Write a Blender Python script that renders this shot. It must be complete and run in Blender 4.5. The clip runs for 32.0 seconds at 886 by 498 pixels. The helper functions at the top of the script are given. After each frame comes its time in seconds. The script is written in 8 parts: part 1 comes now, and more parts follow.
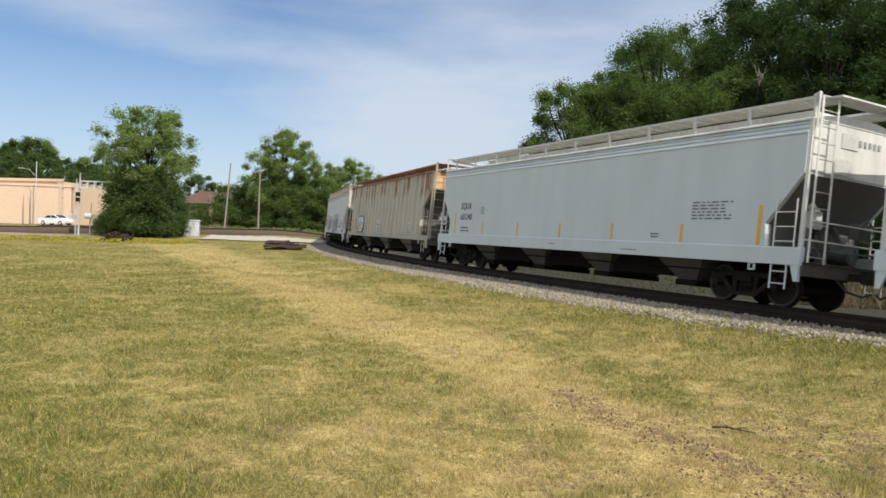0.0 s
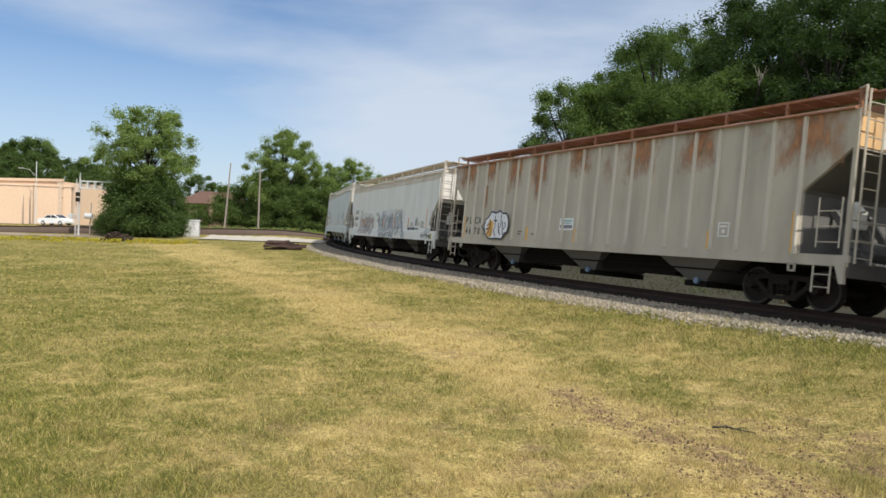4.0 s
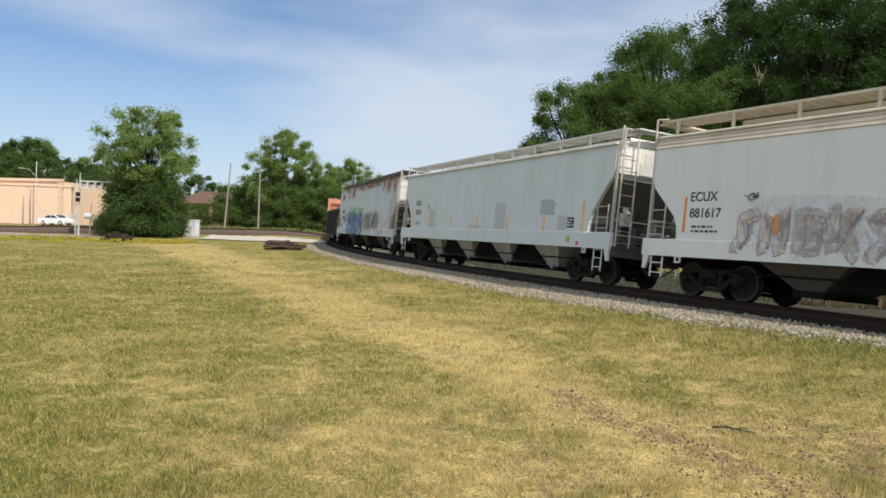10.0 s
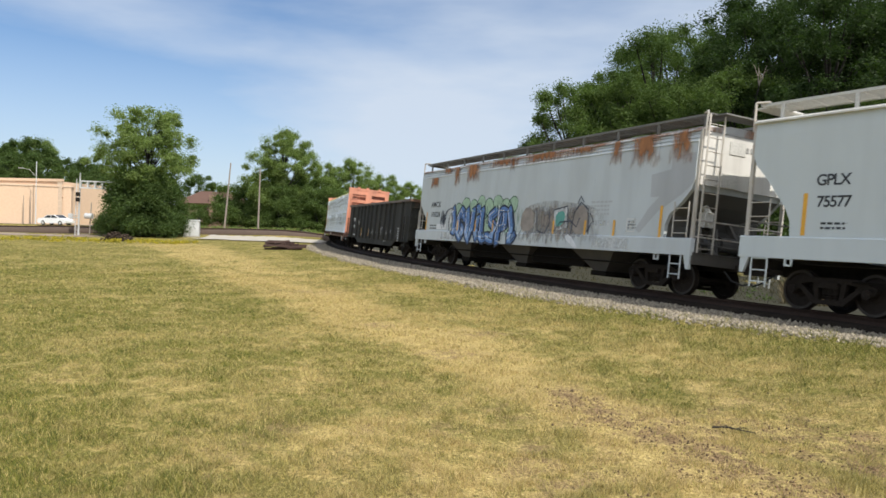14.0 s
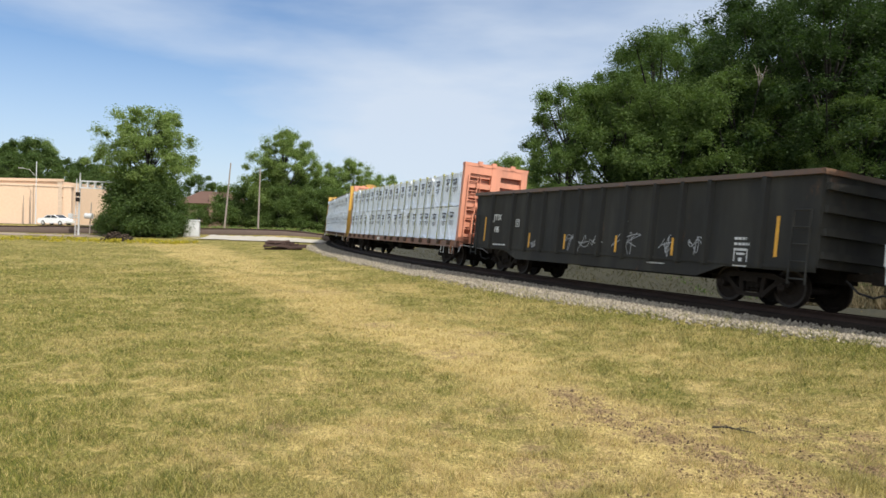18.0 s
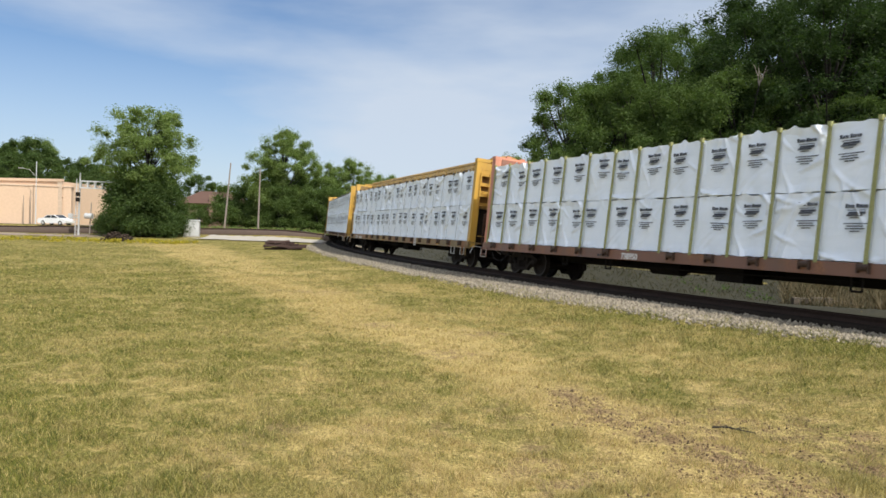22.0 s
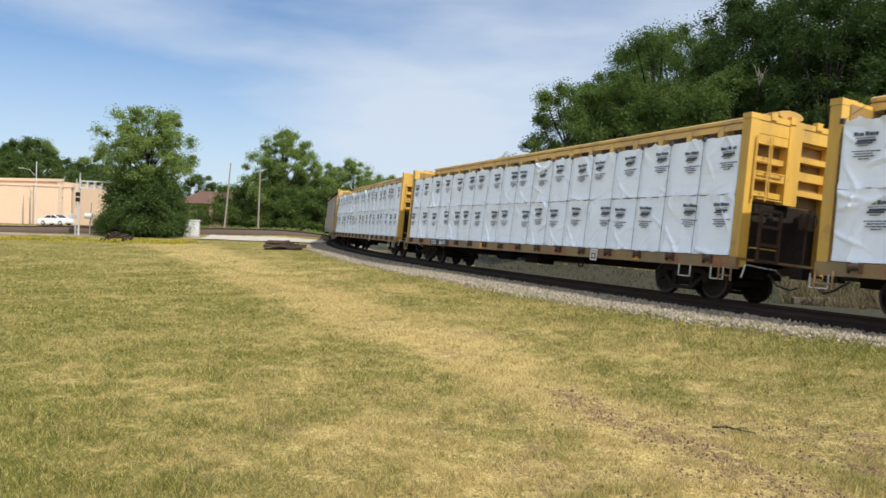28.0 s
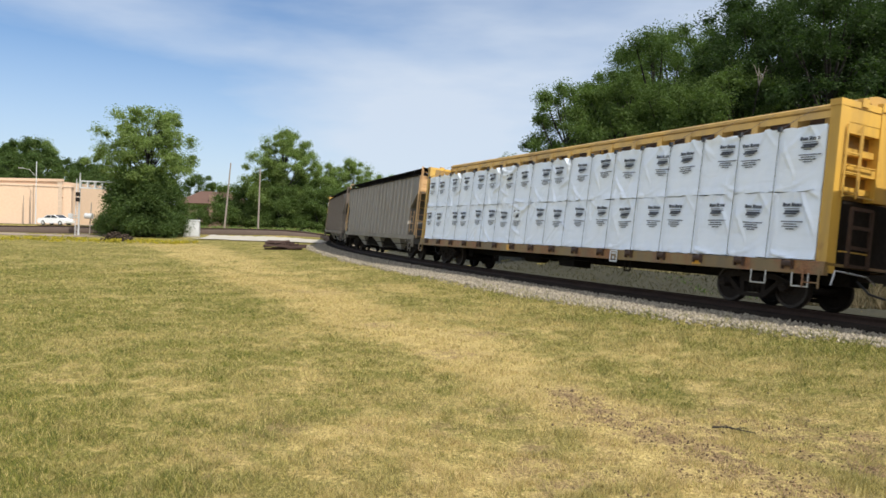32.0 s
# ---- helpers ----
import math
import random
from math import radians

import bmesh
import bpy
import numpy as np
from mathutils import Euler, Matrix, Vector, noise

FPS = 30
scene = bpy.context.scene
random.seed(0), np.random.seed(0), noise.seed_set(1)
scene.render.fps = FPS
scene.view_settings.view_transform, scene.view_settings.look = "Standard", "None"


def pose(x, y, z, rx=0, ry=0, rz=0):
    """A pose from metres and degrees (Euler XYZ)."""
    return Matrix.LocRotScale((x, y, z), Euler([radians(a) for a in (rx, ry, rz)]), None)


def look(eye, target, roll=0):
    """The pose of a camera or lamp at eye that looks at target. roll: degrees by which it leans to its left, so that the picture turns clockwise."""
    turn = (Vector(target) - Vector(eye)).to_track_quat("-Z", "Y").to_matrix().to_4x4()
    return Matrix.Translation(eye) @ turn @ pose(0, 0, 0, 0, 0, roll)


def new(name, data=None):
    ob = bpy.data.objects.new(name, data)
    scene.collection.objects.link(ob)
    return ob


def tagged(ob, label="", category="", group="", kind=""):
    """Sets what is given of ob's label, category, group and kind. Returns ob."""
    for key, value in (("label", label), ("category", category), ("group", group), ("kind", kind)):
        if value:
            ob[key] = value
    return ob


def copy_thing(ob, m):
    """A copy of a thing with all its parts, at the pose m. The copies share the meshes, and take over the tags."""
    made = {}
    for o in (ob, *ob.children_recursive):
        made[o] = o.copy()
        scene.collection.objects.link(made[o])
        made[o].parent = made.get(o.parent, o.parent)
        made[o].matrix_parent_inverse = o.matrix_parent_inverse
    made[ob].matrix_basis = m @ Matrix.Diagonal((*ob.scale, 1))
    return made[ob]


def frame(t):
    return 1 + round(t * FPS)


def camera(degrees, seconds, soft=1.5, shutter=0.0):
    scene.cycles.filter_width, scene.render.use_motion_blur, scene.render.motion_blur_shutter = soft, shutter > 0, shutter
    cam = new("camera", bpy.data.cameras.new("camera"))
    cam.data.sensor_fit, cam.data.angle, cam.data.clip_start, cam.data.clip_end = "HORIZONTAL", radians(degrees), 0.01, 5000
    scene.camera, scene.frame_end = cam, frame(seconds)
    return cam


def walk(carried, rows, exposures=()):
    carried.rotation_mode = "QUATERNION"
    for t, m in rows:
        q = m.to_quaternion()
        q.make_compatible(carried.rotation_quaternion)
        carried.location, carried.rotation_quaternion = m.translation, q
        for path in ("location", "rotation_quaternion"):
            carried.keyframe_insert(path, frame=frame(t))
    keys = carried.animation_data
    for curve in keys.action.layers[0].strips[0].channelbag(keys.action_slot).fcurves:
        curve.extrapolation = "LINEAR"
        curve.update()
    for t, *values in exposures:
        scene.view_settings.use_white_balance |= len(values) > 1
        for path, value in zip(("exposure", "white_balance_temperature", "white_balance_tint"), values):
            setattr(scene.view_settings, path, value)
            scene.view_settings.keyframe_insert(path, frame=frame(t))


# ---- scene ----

# ---- the camera stands still on the grass ----
cam = camera(61.64, 32.0, soft=1.6, shutter=0.18)
EYE = Vector((0.0, 0.0, 1.693))
TILT = 0.02656
HOME = look(EYE, EYE + Vector((0, 100 * math.cos(TILT), -100 * math.sin(TILT))), roll=1.5)
walk(cam, [(0.0, HOME), (32.0, HOME)], exposures=[(0.0, 0.19), (6.0, 0.21), (10.0, 0.22), (14.0, 0.25), (17.0, 0.30), (19.0, 0.30), (21.0, 0.22), (25.5, 0.16), (28.0, 0.28), (32.0, 0.28)])

# ---- daylight ----
SUN_EL, SUN_AZ = radians(49), radians(-52.5)      # height, and angle from +x towards +y
SUN_DIR = Vector((math.cos(SUN_EL) * math.cos(SUN_AZ), math.cos(SUN_EL) * math.sin(SUN_AZ), math.sin(SUN_EL)))
world = bpy.data.worlds.new("sky")
scene.world = world
world.use_nodes = True
wn, wl = world.node_tree.nodes, world.node_tree.links
wn.clear()
w_out = wn.new("ShaderNodeOutputWorld")
w_bg = wn.new("ShaderNodeBackground")
w_sky = wn.new("ShaderNodeTexSky")
w_sky.sky_type = "NISHITA"
w_sky.sun_disc = False
w_sky.sun_elevation = SUN_EL
w_sky.sun_rotation = radians(90) - SUN_AZ
w_sky.air_density, w_sky.dust_density, w_sky.ozone_density = 1.0, 0.3, 3.0
w_tc = wn.new("ShaderNodeTexCoord")
w_map = wn.new("ShaderNodeMapping")
w_map.inputs["Scale"].default_value = (0.9, 1.2, 3.6)
w_map.inputs["Rotation"].default_value = (0.25, 0.35, 0.4)
w_noise = wn.new("ShaderNodeTexNoise")
w_noise.inputs["Scale"].default_value = 1.6
w_noise.inputs["Detail"].default_value = 6
w_noise.inputs["Roughness"].default_value = 0.5
wl.new(w_tc.outputs["Generated"], w_map.inputs["Vector"])
wl.new(w_map.outputs["Vector"], w_noise.inputs["Vector"])
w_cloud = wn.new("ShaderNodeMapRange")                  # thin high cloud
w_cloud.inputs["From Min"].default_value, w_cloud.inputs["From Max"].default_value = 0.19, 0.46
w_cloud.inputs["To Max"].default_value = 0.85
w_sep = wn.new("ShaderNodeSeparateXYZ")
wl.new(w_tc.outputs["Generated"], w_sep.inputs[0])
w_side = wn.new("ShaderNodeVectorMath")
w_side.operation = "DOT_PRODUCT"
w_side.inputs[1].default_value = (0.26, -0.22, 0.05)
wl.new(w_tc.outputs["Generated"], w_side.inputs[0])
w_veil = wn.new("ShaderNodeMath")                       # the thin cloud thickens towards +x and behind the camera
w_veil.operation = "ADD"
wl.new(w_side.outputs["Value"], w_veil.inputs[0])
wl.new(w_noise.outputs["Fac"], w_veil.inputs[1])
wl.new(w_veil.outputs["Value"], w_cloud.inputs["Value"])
w_haze = wn.new("ShaderNodeMapRange")                   # haze towards the horizon
w_haze.inputs["From Min"].default_value, w_haze.inputs["From Max"].default_value = 0.0, 0.25
w_haze.inputs["To Min"].default_value, w_haze.inputs["To Max"].default_value = 0.85, 0.0
wl.new(w_sep.outputs["Z"], w_haze.inputs["Value"])
w_max = wn.new("ShaderNodeMath")
w_max.operation = "MAXIMUM"
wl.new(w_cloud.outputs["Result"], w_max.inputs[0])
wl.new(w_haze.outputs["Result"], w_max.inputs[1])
w_mix = wn.new("ShaderNodeMixRGB")
w_dot = wn.new("ShaderNodeVectorMath")                  # thin cloud scatters more light towards the sun's side
w_dot.operation = "DOT_PRODUCT"
w_dot.inputs[1].default_value = SUN_DIR
wl.new(w_tc.outputs["Generated"], w_dot.inputs[0])
w_glow = wn.new("ShaderNodeMapRange")
w_glow.interpolation_type = "SMOOTHSTEP"
w_glow.inputs["From Min"].default_value, w_glow.inputs["From Max"].default_value = -0.1, 1.0
wl.new(w_dot.outputs["Value"], w_glow.inputs["Value"])
w_white = wn.new("ShaderNodeMixRGB")
w_white.inputs[1].default_value = (5.95, 6.6, 7.5, 1)
w_white.inputs[2].default_value = (11.8, 12.5, 13.6, 1)
wl.new(w_glow.outputs["Result"], w_white.inputs[0])
wl.new(w_white.outputs["Color"], w_mix.inputs[2])
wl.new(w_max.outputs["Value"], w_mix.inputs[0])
w_tint = wn.new("ShaderNodeMixRGB")
w_tint.blend_type = "MULTIPLY"
w_tint.inputs[0].default_value = 1.0
w_tint.inputs[2].default_value = (0.66, 0.84, 1.0, 1)
wl.new(w_sky.outputs["Color"], w_tint.inputs[1])
wl.new(w_tint.outputs["Color"], w_mix.inputs[1])
wl.new(w_mix.outputs["Color"], w_bg.inputs["Color"])
w_bg.inputs["Strength"].default_value = 0.098
wl.new(w_bg.outputs["Background"], w_out.inputs["Surface"])

sun = new("sun", bpy.data.lights.new("sun", "SUN"))
sun.data.energy, sun.data.angle, sun.data.color = 4.15, radians(0.6), (1.0, 0.95, 0.87)
sun.matrix_world = look(SUN_DIR * 200, (0, 0, 0))

# ---- plan: one curved track, banked towards its inside ----
K, TH0, X0, Y0 = 0.0046195, 0.44387, 7.03, 21.356
BANK = radians(5.03)


def track(s):
    """Centre of the track, s metres along it, and its heading to the left of +y."""
    th = TH0 - K * s
    return X0 - (math.cos(th) - math.cos(TH0)) / K, Y0 - (math.sin(th) - math.sin(TH0)) / K, th


def track_frame(s, bank=BANK):
    x, y, th = track(s)
    return pose(x, y, 0, 0, 0, math.degrees(th) + 90) @ Matrix.Rotation(bank, 4, "X")


# the circle that the track follows
CX, CY = X0 + math.cos(TH0) / K, Y0 + math.sin(TH0) / K
RAD = 1 / K


def off_track(x, y):
    """Metres from the centre line, positive on the outer side of the curve (where the camera stands)."""
    return np.hypot(np.asarray(x) - CX, np.asarray(y) - CY) - RAD


def smooth(a):
    a = np.clip(a, 0.0, 1.0)
    return a * a * (3 - 2 * a)


def ground_z(x, y):
    x, y = np.asarray(x, float), np.asarray(y, float)
    z = -0.34 + 0.20 * smooth((x - 3.0) / 5.0) * smooth((24.0 - y) / 6.0) * smooth((40 - x) / 20)
    z = z + 1.2 * smooth((-x - 8.0) / 16.0) * smooth((y - 94.0) / 13.0)
    z = z + 0.035 * np.sin(x * 0.55 + 1.3) * np.sin(y * 0.47) + 0.02 * np.sin(x * 1.7) * np.cos(y * 1.3 + 0.6)
    d = off_track(x, y)
    z = z + 0.35 * smooth((-d - 4.0) / 3.0)              # bank of dry grass beyond the track
    return np.where(np.abs(d) < 2.6, np.minimum(z, -0.36), z)


# speed of the train at even steps of time, m/s
SPEEDS = [5.411, 5.709, 5.776, 6.140, 6.323, 6.660, 6.643]


def gone(t):
    """Metres that the train has rolled by the time t."""
    step = 32.0 / 6
    total, k = 0.0, 0
    while k < 6 and t > (k + 1) * step:
        total += (SPEEDS[k] + SPEEDS[k + 1]) / 2 * step
        k += 1
    k = min(k, 5)
    u = t - k * step
    return total + SPEEDS[k] * u + (SPEEDS[k + 1] - SPEEDS[k]) * u * u / (2 * step)


# ---- materials ----
def nodes_of(name):
    m = bpy.data.materials.new(name)
    m.use_nodes = True
    n, l = m.node_tree.nodes, m.node_tree.links
    return m, n, l, n["Principled BSDF"]


def noise_node(n, l, scale, detail=4, rough=0.55, stretch=(1, 1, 1), coord="Object"):
    tc = n.new("ShaderNodeTexCoord")
    mp = n.new("ShaderNodeMapping")
    mp.inputs["Scale"].default_value = stretch
    nz = n.new("ShaderNodeTexNoise")
    nz.inputs["Scale"].default_value, nz.inputs["Detail"].default_value, nz.inputs["Roughness"].default_value = scale, detail, rough
    l.new(tc.outputs[coord], mp.inputs["Vector"])
    l.new(mp.outputs["Vector"], nz.inputs["Vector"])
    return nz


def ramp(n, l, fac, stops):
    r = n.new("ShaderNodeValToRGB")
    e = r.color_ramp.elements
    while len(e) < len(stops):
        e.new(0.5)
    for k, (p, c) in enumerate(stops):
        e[k].position, e[k].color = p, (*c, 1) if len(c) == 3 else c
    l.new(fac, r.inputs["Fac"])
    return r.outputs["Color"]


def mixed(n, l, fac, a, b, mode="MIX"):
    m = n.new("ShaderNodeMixRGB")
    m.blend_type = mode
    for k, v in ((0, fac), (1, a), (2, b)):
        if isinstance(v, (int, float)):
            m.inputs[k].default_value = v
        elif isinstance(v, tuple):
            m.inputs[k].default_value = (*v, 1)
        else:
            l.new(v, m.inputs[k])
    return m.outputs["Color"]


def bumped(n, l, bsdf, height, strength, distance=0.02):
    b = n.new("ShaderNodeBump")
    b.inputs["Strength"].default_value, b.inputs["Distance"].default_value = strength, distance
    l.new(height, b.inputs["Height"])
    l.new(b.outputs["Normal"], bsdf.inputs["Normal"])


def paint(name, colour, dirt=0.3, rust=0.0, rough=0.45, grime=(0.10, 0.085, 0.07), spots=0.5, rust_top=0.0):
    """Painted steel of a railcar: broad stains, streaks that run down, and rust with its own shape."""
    m, n, l, b = nodes_of(name)
    broad = noise_node(n, l, 0.55, 5, 0.6).outputs["Fac"]
    streak = noise_node(n, l, 1.5, 4, 0.55, (1.0, 1.0, 0.16)).outputs["Fac"]
    fine = noise_node(n, l, 26.0, 4, 0.6).outputs["Fac"]
    f1 = ramp(n, l, streak, [(0.42, (0, 0, 0)), (0.80, (dirt, dirt, dirt))])
    f2 = ramp(n, l, broad, [(0.35, (0, 0, 0)), (0.75, (dirt * 0.7, dirt * 0.7, dirt * 0.7))])
    col = mixed(n, l, f1, colour, grime)
    col = mixed(n, l, f2, col, tuple(0.55 * c + 0.45 * g for c, g in zip(colour, grime)))
    f3 = ramp(n, l, fine, [(0.55, (0, 0, 0)), (0.8, (0.25 * dirt, 0.25 * dirt, 0.25 * dirt))])
    col = mixed(n, l, f3, col, grime)
    if rust:
        patch = noise_node(n, l, 1.15, 6, 0.68, (1.0, 1.0, 0.55)).outputs["Fac"]
        fr = ramp(n, l, patch, [(0.66 - 0.26 * spots, (0, 0, 0)), (0.74 - 0.16 * spots, (rust, rust, rust))])
        if rust_top:
            tc = n.new("ShaderNodeTexCoord")
            sep = n.new("ShaderNodeSeparateXYZ")
            l.new(tc.outputs["Object"], sep.inputs[0])
            mr = n.new("ShaderNodeMapRange")
            mr.inputs["From Min"].default_value, mr.inputs["From Max"].default_value = rust_top, rust_top + 0.7
            l.new(sep.outputs["Z"], mr.inputs["Value"])
            fr = mixed(n, l, 1.0, fr, mr.outputs["Result"], "MULTIPLY")
        tint = ramp(n, l, fine, [(0.3, (0.13, 0.050, 0.020)), (0.7, (0.36, 0.16, 0.062))])
        col = mixed(n, l, fr, col, tint)
    l.new(col, b.inputs["Base Color"])
    rr = ramp(n, l, broad, [(0.3, (rough - 0.08,) * 3), (0.7, (rough + 0.2,) * 3)])
    l.new(rr, b.inputs["Roughness"])
    bumped(n, l, b, mixed(n, l, 0.5, broad, fine), 0.18, 0.02)
    return m


def plain(name, colour, rough=0.7, metal=0.0, vary=0.35, scale=9.0, bump=0.25, dist=0.02, stretch=(1, 1, 1), dark=0.45, gloss=0.5):
    m, n, l, b = nodes_of(name)
    a = noise_node(n, l, scale, 6, 0.6, stretch).outputs["Fac"]
    c = noise_node(n, l, scale * 0.11, 3, 0.5, stretch).outputs["Fac"]
    low = tuple(x * (1 - vary * (1 - dark)) for x in colour)
    high = tuple(min(1, x * (1 + vary * 0.5)) for x in colour)
    col = ramp(n, l, a, [(0.3, low), (0.7, high)])
    col = mixed(n, l, ramp(n, l, c, [(0.35, (0, 0, 0)), (0.75, (vary, vary, vary))]), col, tuple(x * 0.6 for x in colour))
    l.new(col, b.inputs["Base Color"])
    b.inputs["Roughness"].default_value, b.inputs["Metallic"].default_value = rough, metal
    b.inputs["Specular IOR Level"].default_value = gloss
    bumped(n, l, b, a, bump, dist)
    return m


def soft_paint(name, colour, vary=0.5, run=0.6, cover=0.95, grain=3.5):
    """A thin stain or overspray that fades out unevenly towards its edges; run: how much it hangs from its top."""
    m, n, l, b = nodes_of(name)
    tc = n.new("ShaderNodeTexCoord")
    sep = n.new("ShaderNodeSeparateXYZ")
    l.new(tc.outputs["Generated"], sep.inputs[0])
    nz = noise_node(n, l, grain, 6, 0.6, (1.6, 1, 0.6)).outputs["Fac"]

    def op(kind, p, q):
        k = n.new("ShaderNodeMath")
        k.operation = kind
        for i, v in enumerate((p, q)):
            if isinstance(v, (int, float)):
                k.inputs[i].default_value = v
            else:
                l.new(v, k.inputs[i])
        return k.outputs[0]
    ex = op("SUBTRACT", 0.5, op("ABSOLUTE", op("SUBTRACT", sep.outputs["X"], 0.5), 0))      # 0 at the sides
    ez = op("MINIMUM", sep.outputs["Z"], op("ADD", op("SUBTRACT", 1.0, sep.outputs["Z"]), run))
    v = op("ADD", op("MINIMUM", op("MULTIPLY", ex, 2.2), op("MULTIPLY", ez, 1.3)), op("MULTIPLY", op("SUBTRACT", nz, 0.5), 1.5))
    fac = ramp(n, l, v, [(0.12, (0, 0, 0)), (0.45, (0.45 * cover,) * 3), (0.85, (cover,) * 3)])
    col = ramp(n, l, nz, [(0.3, tuple(c * (1 - vary) for c in colour)), (0.7, tuple(min(1, c * (1 + 0.6 * vary)) for c in colour))])
    l.new(col, b.inputs["Base Color"])
    b.inputs["Roughness"].default_value = 0.75
    tp = n.new("ShaderNodeBsdfTransparent")
    mx = n.new("ShaderNodeMixShader")
    l.new(fac, mx.inputs[0])
    l.new(tp.outputs[0], mx.inputs[1])
    l.new(b.outputs[0], mx.inputs[2])
    l.new(mx.outputs[0], n["Material Output"].inputs["Surface"])
    return m


def faded_paint(name, colour, cover=0.7, grain=4.0, vary=0.4):
    """Thin old spray paint, patchy, with the car's paint showing through."""
    m, n, l, b = nodes_of(name)
    a = noise_node(n, l, grain, 6, 0.65, (1, 1, 0.5)).outputs["Fac"]
    c = noise_node(n, l, grain * 4, 4, 0.6).outputs["Fac"]
    l.new(ramp(n, l, c, [(0.3, tuple(v * (1 - vary) for v in colour)), (0.7, colour)]), b.inputs["Base Color"])
    b.inputs["Roughness"].default_value = 0.7
    tp = n.new("ShaderNodeBsdfTransparent")
    mx = n.new("ShaderNodeMixShader")
    l.new(ramp(n, l, a, [(0.36, (0.15 * cover,) * 3), (0.58, (cover,) * 3)]), mx.inputs[0])
    l.new(tp.outputs[0], mx.inputs[1])
    l.new(b.outputs[0], mx.inputs[2])
    l.new(mx.outputs[0], n["Material Output"].inputs["Surface"])
    return m


def leafy(name, dark, light, yellow=None):
    """Leaves: each one its own green, a little light through them."""
    m, n, l, b = nodes_of(name)
    g = n.new("ShaderNodeNewGeometry")
    stops = [(0.0, dark), (0.75, light)] + ([(1.0, yellow)] if yellow else [])
    col = ramp(n, l, g.outputs["Random Per Island"], stops)
    big = noise_node(n, l, 0.35, 3).outputs["Fac"]
    col = mixed(n, l, ramp(n, l, big, [(0.35, (0, 0, 0)), (0.7, (0.5, 0.5, 0.5))]), col, light)
    l.new(col, b.inputs["Base Color"])
    b.inputs["Roughness"].default_value = 0.6
    b.inputs["Specular IOR Level"].default_value = 0.2
    tr = n.new("ShaderNodeBsdfTranslucent")
    l.new(mixed(n, l, 1.0, col, (1.0, 1.15, 0.55), "MULTIPLY"), tr.inputs["Color"])
    mx = n.new("ShaderNodeMixShader")
    mx.inputs[0].default_value = 0.46
    l.new(b.outputs[0], mx.inputs[1])
    l.new(tr.outputs[0], mx.inputs[2])
    l.new(mx.outputs[0], n["Material Output"].inputs["Surface"])
    return m


def attribute(n, name):
    a = n.new("ShaderNodeAttribute")
    a.attribute_name = name
    return a.outputs["Fac"]


def straw_share(n, l):
    """Where the lawn is dry: broad drifts, finer mottling and the worn path."""
    big = noise_node(n, l, 0.34, 4, 0.6, (1, 0.8, 1)).outputs["Fac"]
    mid = noise_node(n, l, 1.7, 5, 0.68).outputs["Fac"]
    small = noise_node(n, l, 7.5, 4, 0.7).outputs["Fac"]
    f = ramp(n, l, mixed(n, l, 0.34, mixed(n, l, 0.55, big, mid), small), [(0.45, (0, 0, 0)), (0.57, (0.95, 0.95, 0.95))])
    return mixed(n, l, 1.0, f, attribute(n, "worn"), "ADD"), mid


def ground_material():
    m, n, l, b = nodes_of("dry_lawn")
    fine = noise_node(n, l, 30, 5, 0.7).outputs["Fac"]
    green = ramp(n, l, fine, [(0.32, (0.050, 0.046, 0.013)), (0.68, (0.225, 0.200, 0.050))])
    straw = ramp(n, l, fine, [(0.34, (0.115, 0.080, 0.028)), (0.66, (0.60, 0.465, 0.185))])
    soil = ramp(n, l, fine, [(0.36, (0.040, 0.025, 0.014)), (0.64, (0.29, 0.19, 0.105))])
    f, mid = straw_share(n, l)
    col = mixed(n, l, f, green, straw)
    blotch = ramp(n, l, noise_node(n, l, 5.0, 4, 0.65).outputs["Fac"], [(0.40, (0, 0, 0)), (0.54, (0.95, 0.95, 0.95))])
    bare = mixed(n, l, 1.0, ramp(n, l, mid, [(0.64, (0, 0, 0)), (0.76, (0.6, 0.6, 0.6))]), mixed(n, l, 1.0, blotch, attribute(n, "bare"), "MULTIPLY"), "ADD")
    col = mixed(n, l, bare, col, soil)
    l.new(col, b.inputs["Base Color"])
    b.inputs["Roughness"].default_value = 0.95
    b.inputs["Specular IOR Level"].default_value = 0.1
    bumped(n, l, b, fine, 0.35, 0.04)
    return m


def blade_material(name, low, high, straw):
    m, n, l, b = nodes_of(name)
    g = n.new("ShaderNodeNewGeometry")
    f, mid = straw_share(n, l)
    col = mixed(n, l, f, ramp(n, l, g.outputs["Random Per Island"], [(0.0, low), (0.3, tuple(1.7 * c for c in low)), (0.72, high), (1.0, straw)]),
                ramp(n, l, g.outputs["Random Per Island"], [(0.0, tuple(0.45 * c for c in straw)), (0.45, tuple(0.75 * c for c in straw)), (0.75, straw), (1.0, high)]))
    l.new(col, b.inputs["Base Color"])
    b.inputs["Roughness"].default_value = 0.7
    tr = n.new("ShaderNodeBsdfTranslucent")
    l.new(col, tr.inputs["Color"])
    mx = n.new("ShaderNodeMixShader")
    mx.inputs[0].default_value = 0.3
    l.new(b.outputs[0], mx.inputs[1])
    l.new(tr.outputs[0], mx.inputs[2])
    l.new(mx.outputs[0], n["Material Output"].inputs["Surface"])
    return m


